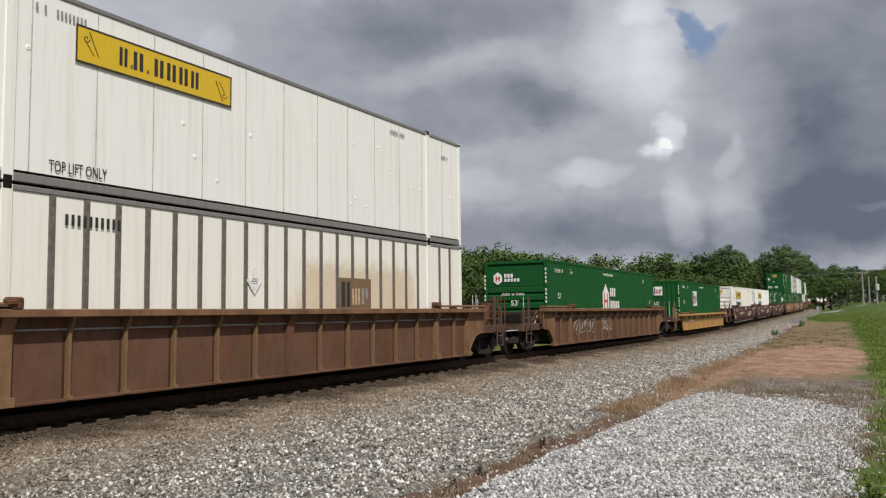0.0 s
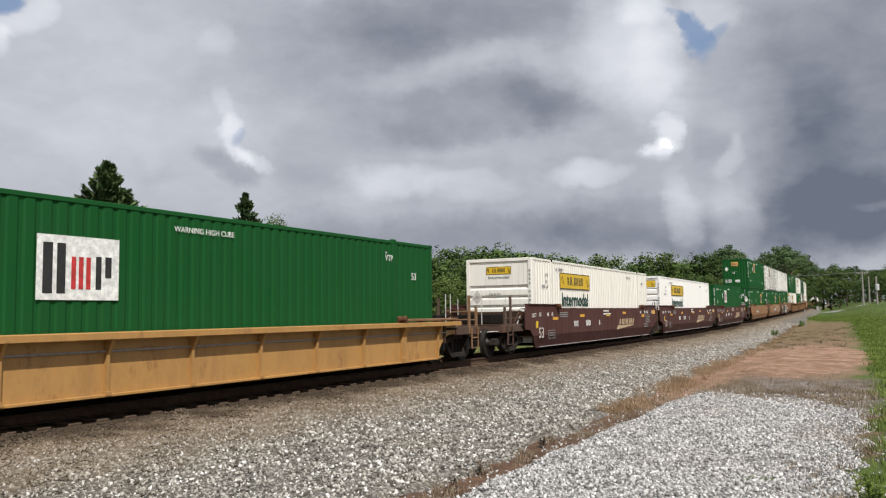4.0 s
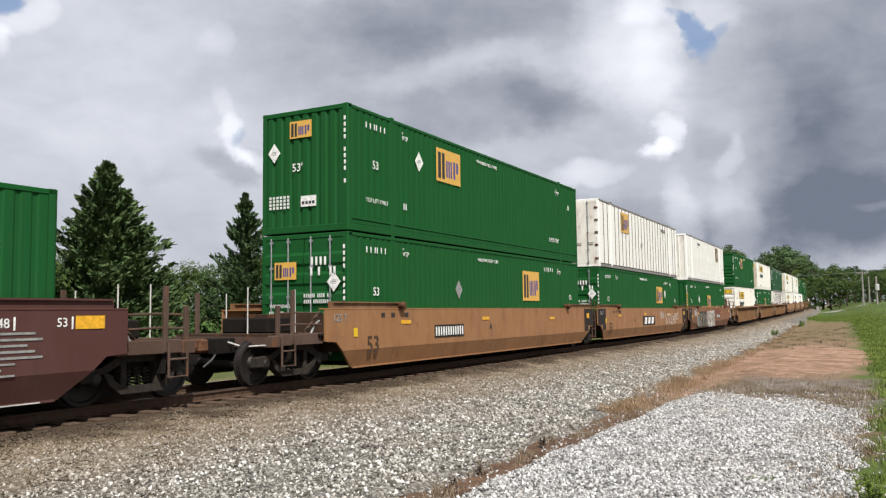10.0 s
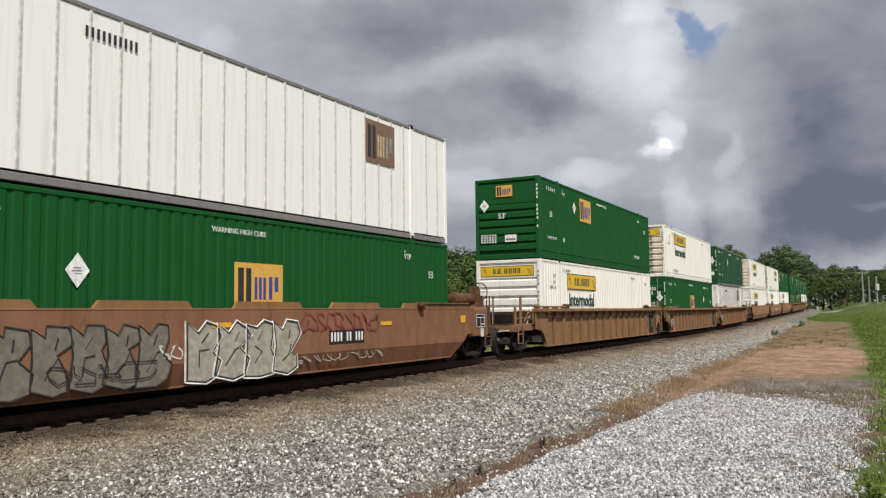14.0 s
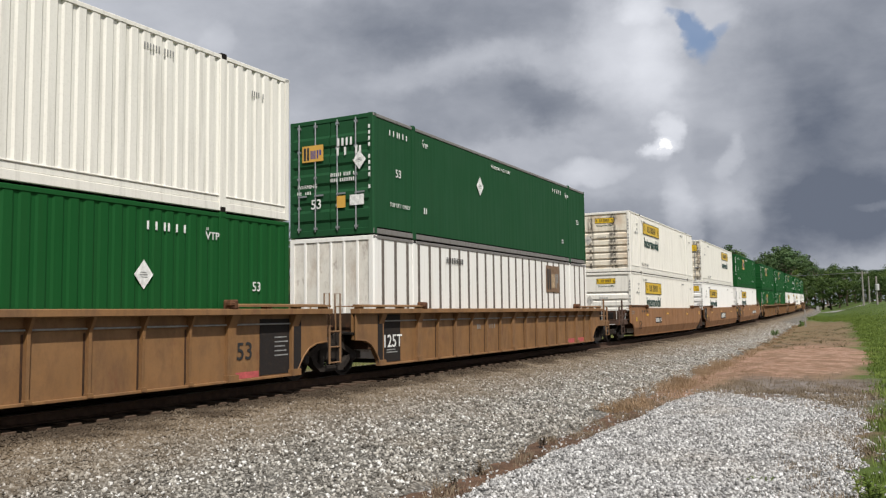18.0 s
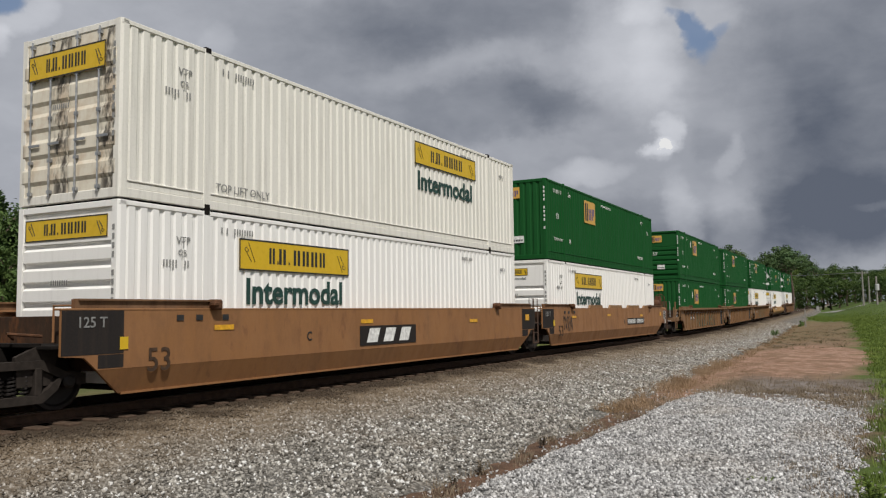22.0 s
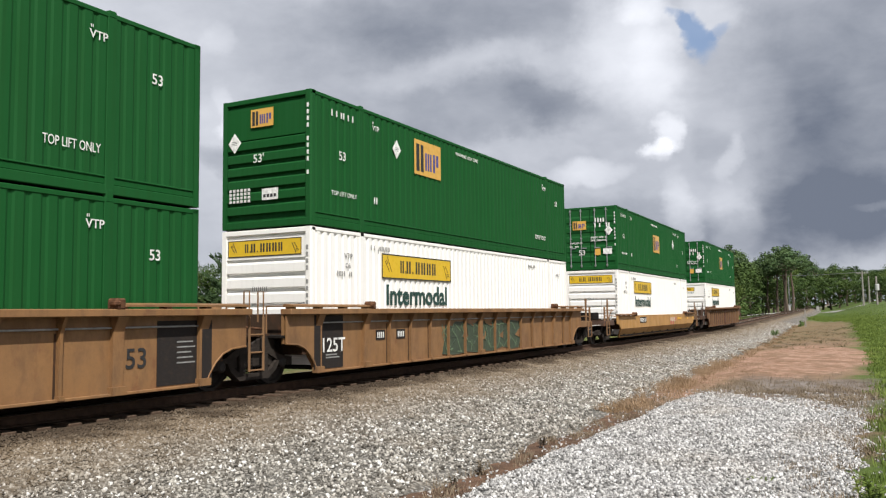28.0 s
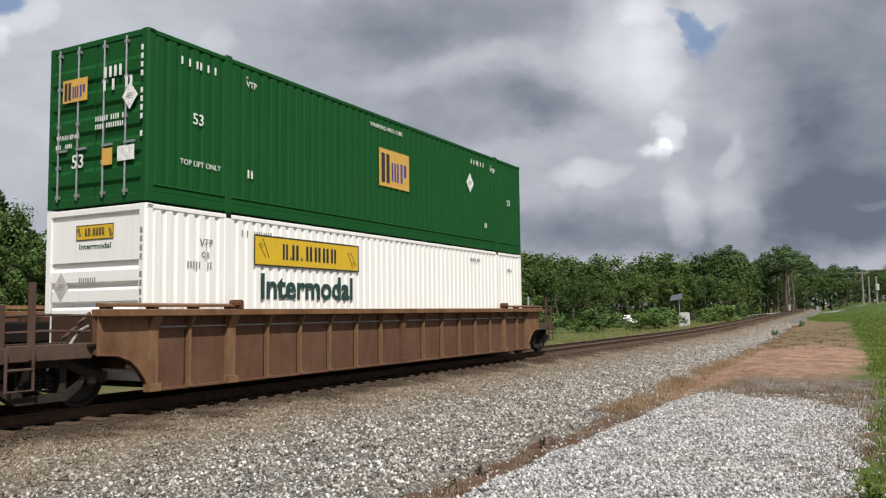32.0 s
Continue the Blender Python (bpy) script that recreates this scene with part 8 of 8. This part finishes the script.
M["cabinet"] = plain("light_grey_cabinet_paint", (0.50, 0.50, 0.49), 0.5, 0.2, 0.08)
M["concrete"] = plain("pale_concrete", (0.42, 0.41, 0.39), 0.9, 0.0, 0.12)
M["pv"] = plain("solar_cells", (0.10, 0.115, 0.14), 0.25, 0.2, 0.1)
M["pole"] = plain("weathered_pole_wood", (0.27, 0.25, 0.225), 0.95)
M["cable"] = plain("grey_cable", (0.18, 0.18, 0.18), 0.6)
signal_cabinet()


def parked_car():
    """A white saloon parked beyond the track, nose to the wood."""
    x, y, z = place_at(0.402, 117)
    c = thing("parked_car", "white saloon car parked in the grass beyond the track", "car", place=Matrix.Translation((x, y, z + 0.05)) @ Matrix.Rotation(radians(48), 4, "Z"))
    body = [(-2.2, 0.35), (-2.25, 0.62), (-2.1, 0.82), (-1.2, 0.90), (1.0, 0.92), (2.0, 0.84), (2.25, 0.66), (2.25, 0.35)]
    part("body", Build().prism(body, "x", -0.86, 0.86), M["white"], c)
    part("cabin", Build().prism([(-1.25, 0.90), (-0.65, 1.36), (0.55, 1.38), (1.25, 0.92)], "x", -0.74, 0.74), M["white"], c, "white roof and pillars")
    for s in (-1, 1):
        part("window", Build().prism([(-1.02, 0.94), (-0.58, 1.30), (0.50, 1.31), (1.02, 0.95)], "x", *sorted((s * 0.74, s * 0.748))), M["pv"], c, "dark side window")
        for yy in (-1.4, 1.4):
            w = part("wheel", shared("car_wheel", lambda: Build().lathe([(-0.1, 0), (-0.1, 0.30), (-0.06, 0.33), (0.06, 0.33), (0.1, 0.30), (0.1, 0)], "x", 16).mesh("wheel", M["ink"])), None, c, place=Matrix.Translation((s * 0.78, yy, 0.33)))
            part("rim", shared("car_rim", lambda: Build().lathe([(-0.105, 0), (-0.105, 0.19), (0.105, 0.19), (0.105, 0)], "x", 14).mesh("rim", M["steel"])), None, w)
    part("windscreen", Build().prism([(1.20, 0.95), (0.58, 1.34), (0.60, 1.36), (1.24, 0.97)], "x", -0.66, 0.66), M["pv"], c, "dark windscreen")


parked_car()


def solar_mast():
    x, y, z = place_at(0.529, 105)
    c = thing("solar_mast", "steel post with a tilted solar panel", "solar panel", place=Matrix.Translation((x, y, z)))
    part("post", Build().lathe([(-0.3, 0.06), (3.7, 0.05), (3.7, 0)], "z", 10), M["steel"], c)
    p = part("panel", Build().box(-0.75, 0.75, -0.5, 0.5, -0.03, 0.03, 0.008), M["pv"], c, "dark solar panel", place=Matrix.Translation((-0.35, 0, 3.65)) @ Matrix.Rotation(radians(38), 4, "X") @ Matrix.Rotation(radians(-12), 4, "Y"))
    part("panel_rim", Build().box(-0.77, 0.77, -0.53, -0.5, -0.035, 0.035).box(-0.77, 0.77, 0.5, 0.53, -0.035, 0.035), M["steel"], p)
    part("bracket", Build().tube([(0, 0, 3.1), (-0.3, 0.1, 3.55)], 0.03, 6), M["steel"], c)


solar_mast()


def utility_pole(px, dist, h, arm, drum, label):
    x, y, z = place_at(px, dist)
    c = thing("utility_pole", label, "pole", "poles beside the road", Matrix.Translation((x, y, z)))
    part("pole", Build().lathe([(-0.5, 0.17), (h, 0.12), (h, 0)], "z", 10), M["pole"], c)
    if arm:
        part("crossarm", Build().box(-1.1, 1.1, -0.06, 0.06, h - 0.5, h - 0.38, 0.01), M["pole"], c)
        for k in (-1, -0.4, 0.4, 1):
            part("insulator", Build().lathe([(h - 0.38, 0.03), (h - 0.3, 0.06), (h - 0.2, 0.04), (h - 0.2, 0)], "z", 8, (k, 0, 0)), M["concrete"], c)
    if drum:
        part("transformer", Build().lathe([(h - 2.3, 0), (h - 2.3, 0.3), (h - 1.4, 0.3), (h - 1.3, 0.2), (h - 1.3, 0)], "z", 14, (0.1, -0.42, 0)), M["cabinet"], c, "light grey pole transformer")
    return x, y, z + h


tops = [utility_pole(0.943, 175, 6.6, True, False, "weathered wooden utility pole with crossarm"), utility_pole(0.957, 215, 6.2, False, False, "thin wooden pole beside the road"),
        utility_pole(0.974, 150, 4.6, False, True, "wooden utility pole with grey transformer")]
lx, ly, lz = place_at(0.70, 330)
for k in (-1.0, 1.0):
    b = Build()
    p0, p1 = Vector((tops[0][0] + k, tops[0][1], tops[0][2] - 0.2)), Vector((lx, ly, lz + 13.5))
    b.tube([p0.lerp(p1, t / 8) - Vector((0, 0, 3.0 * (t / 8) * (1 - t / 8))) for t in range(9)], 0.035, 5)
    ob = new("overhead_cable", b.mesh("overhead_cable", M["cable"]))
    tagged(ob, "grey overhead cable sagging between poles", "cable", "overhead cables")


def pale_post(px, dist, h, w, label, name, mat, cat):
    x, y, z = place_at(px, dist)
    c = thing(name, label, cat, "", Matrix.Translation((x, y, z)))
    part("post", Build().box(-w / 2, w / 2, -w / 2, w / 2, -0.4, h, w * 0.1), mat, c)
    part("cap", Build().box(-w * 0.6, w * 0.6, -w * 0.6, w * 0.6, h, h + 0.06, 0.01), mat, c)
    return c


pale_post(0.772, 195, 2.0, 1.1, "pale grey equipment box at the road crossing", "crossing_cabinet", M["cabinet"], "cabinet")
pale_post(0.7765, 196, 8.0, 0.22, "tall grey signal post at the crossing", "signal_post", M["steel"], "post")
pale_post(0.8105, 92, 1.7, 0.12, "weathered wooden marker post beside the ballast", "marker_post", M["pole"], "post")
pale_post(0.839, 228, 1.1, 0.40, "white marker post beside the track", "marker_post", M["concrete"], "post")


# the road on the rise, and the crossing
def road():
    b = Build()
    pts = []
    for k in range(25):
        t = k / 24
        x = -12.0 + 80 * t
        y = 186 + 8 * t
        pts.append((x, y))
    co = []
    for x, y in pts:
        for w in (-3.2, 3.2):
            xx, yy = x + 0.5 * w * 0.5, y + w
            co.append((xx, yy, float(ground_z(np.array(xx), np.array(yy))) + 0.10))
    b.raw(co, [(2 * i, 2 * i + 2, 2 * i + 3, 2 * i + 1) for i in range(24)])
    tagged(new("road", b.mesh("road", M["asphalt"])), "pale worn asphalt road over the rise", "road", kind="structure")


road()


def crossing_pad():
    """Pale paving beside the track at the crossing."""
    b = Build()
    co = []
    for px, dist in ((0.655, 150), (0.665, 162), (0.72, 170), (0.73, 184), (0.785, 190), (0.79, 206)):
        x, y = bearing(px, dist)
        co.append((x, y, float(ground_z(np.array(x), np.array(y))) + 0.30))
    b.raw(co, [(0, 2, 3, 1), (2, 4, 5, 3)])
    tagged(new("crossing_pad", b.mesh("crossing_pad", M["concrete"])), "pale concrete paving beside the track at the crossing", "pavement", kind="structure")


crossing_pad()


# ---------------------------------------------------------------- what moves
def motions():
    for ob, s0, lift in RIDERS:
        walk(ob, [(t, ride(s0 - gone(t), lift)) for t in range(0, 33)])
    # every wheelset turns alike in its truck: two tracks of keys, one for each axle
    done = {}
    for w, k in WHEELS:
        if k not in done:
            walk(w, [(f / FPS, Matrix.Translation((0, (-0.889, 0.889)[k], 0.46)) @ Matrix.Rotation(gone(f / FPS) / 0.46, 4, "X")) for f in range(0, 32 * FPS + 1)])
            done[k] = w
        else:
            src = done[k].animation_data
            w.rotation_mode = "QUATERNION"
            w.animation_data_create()
            w.animation_data.action = src.action
            w.animation_data.action_slot = src.action_slot


motions()
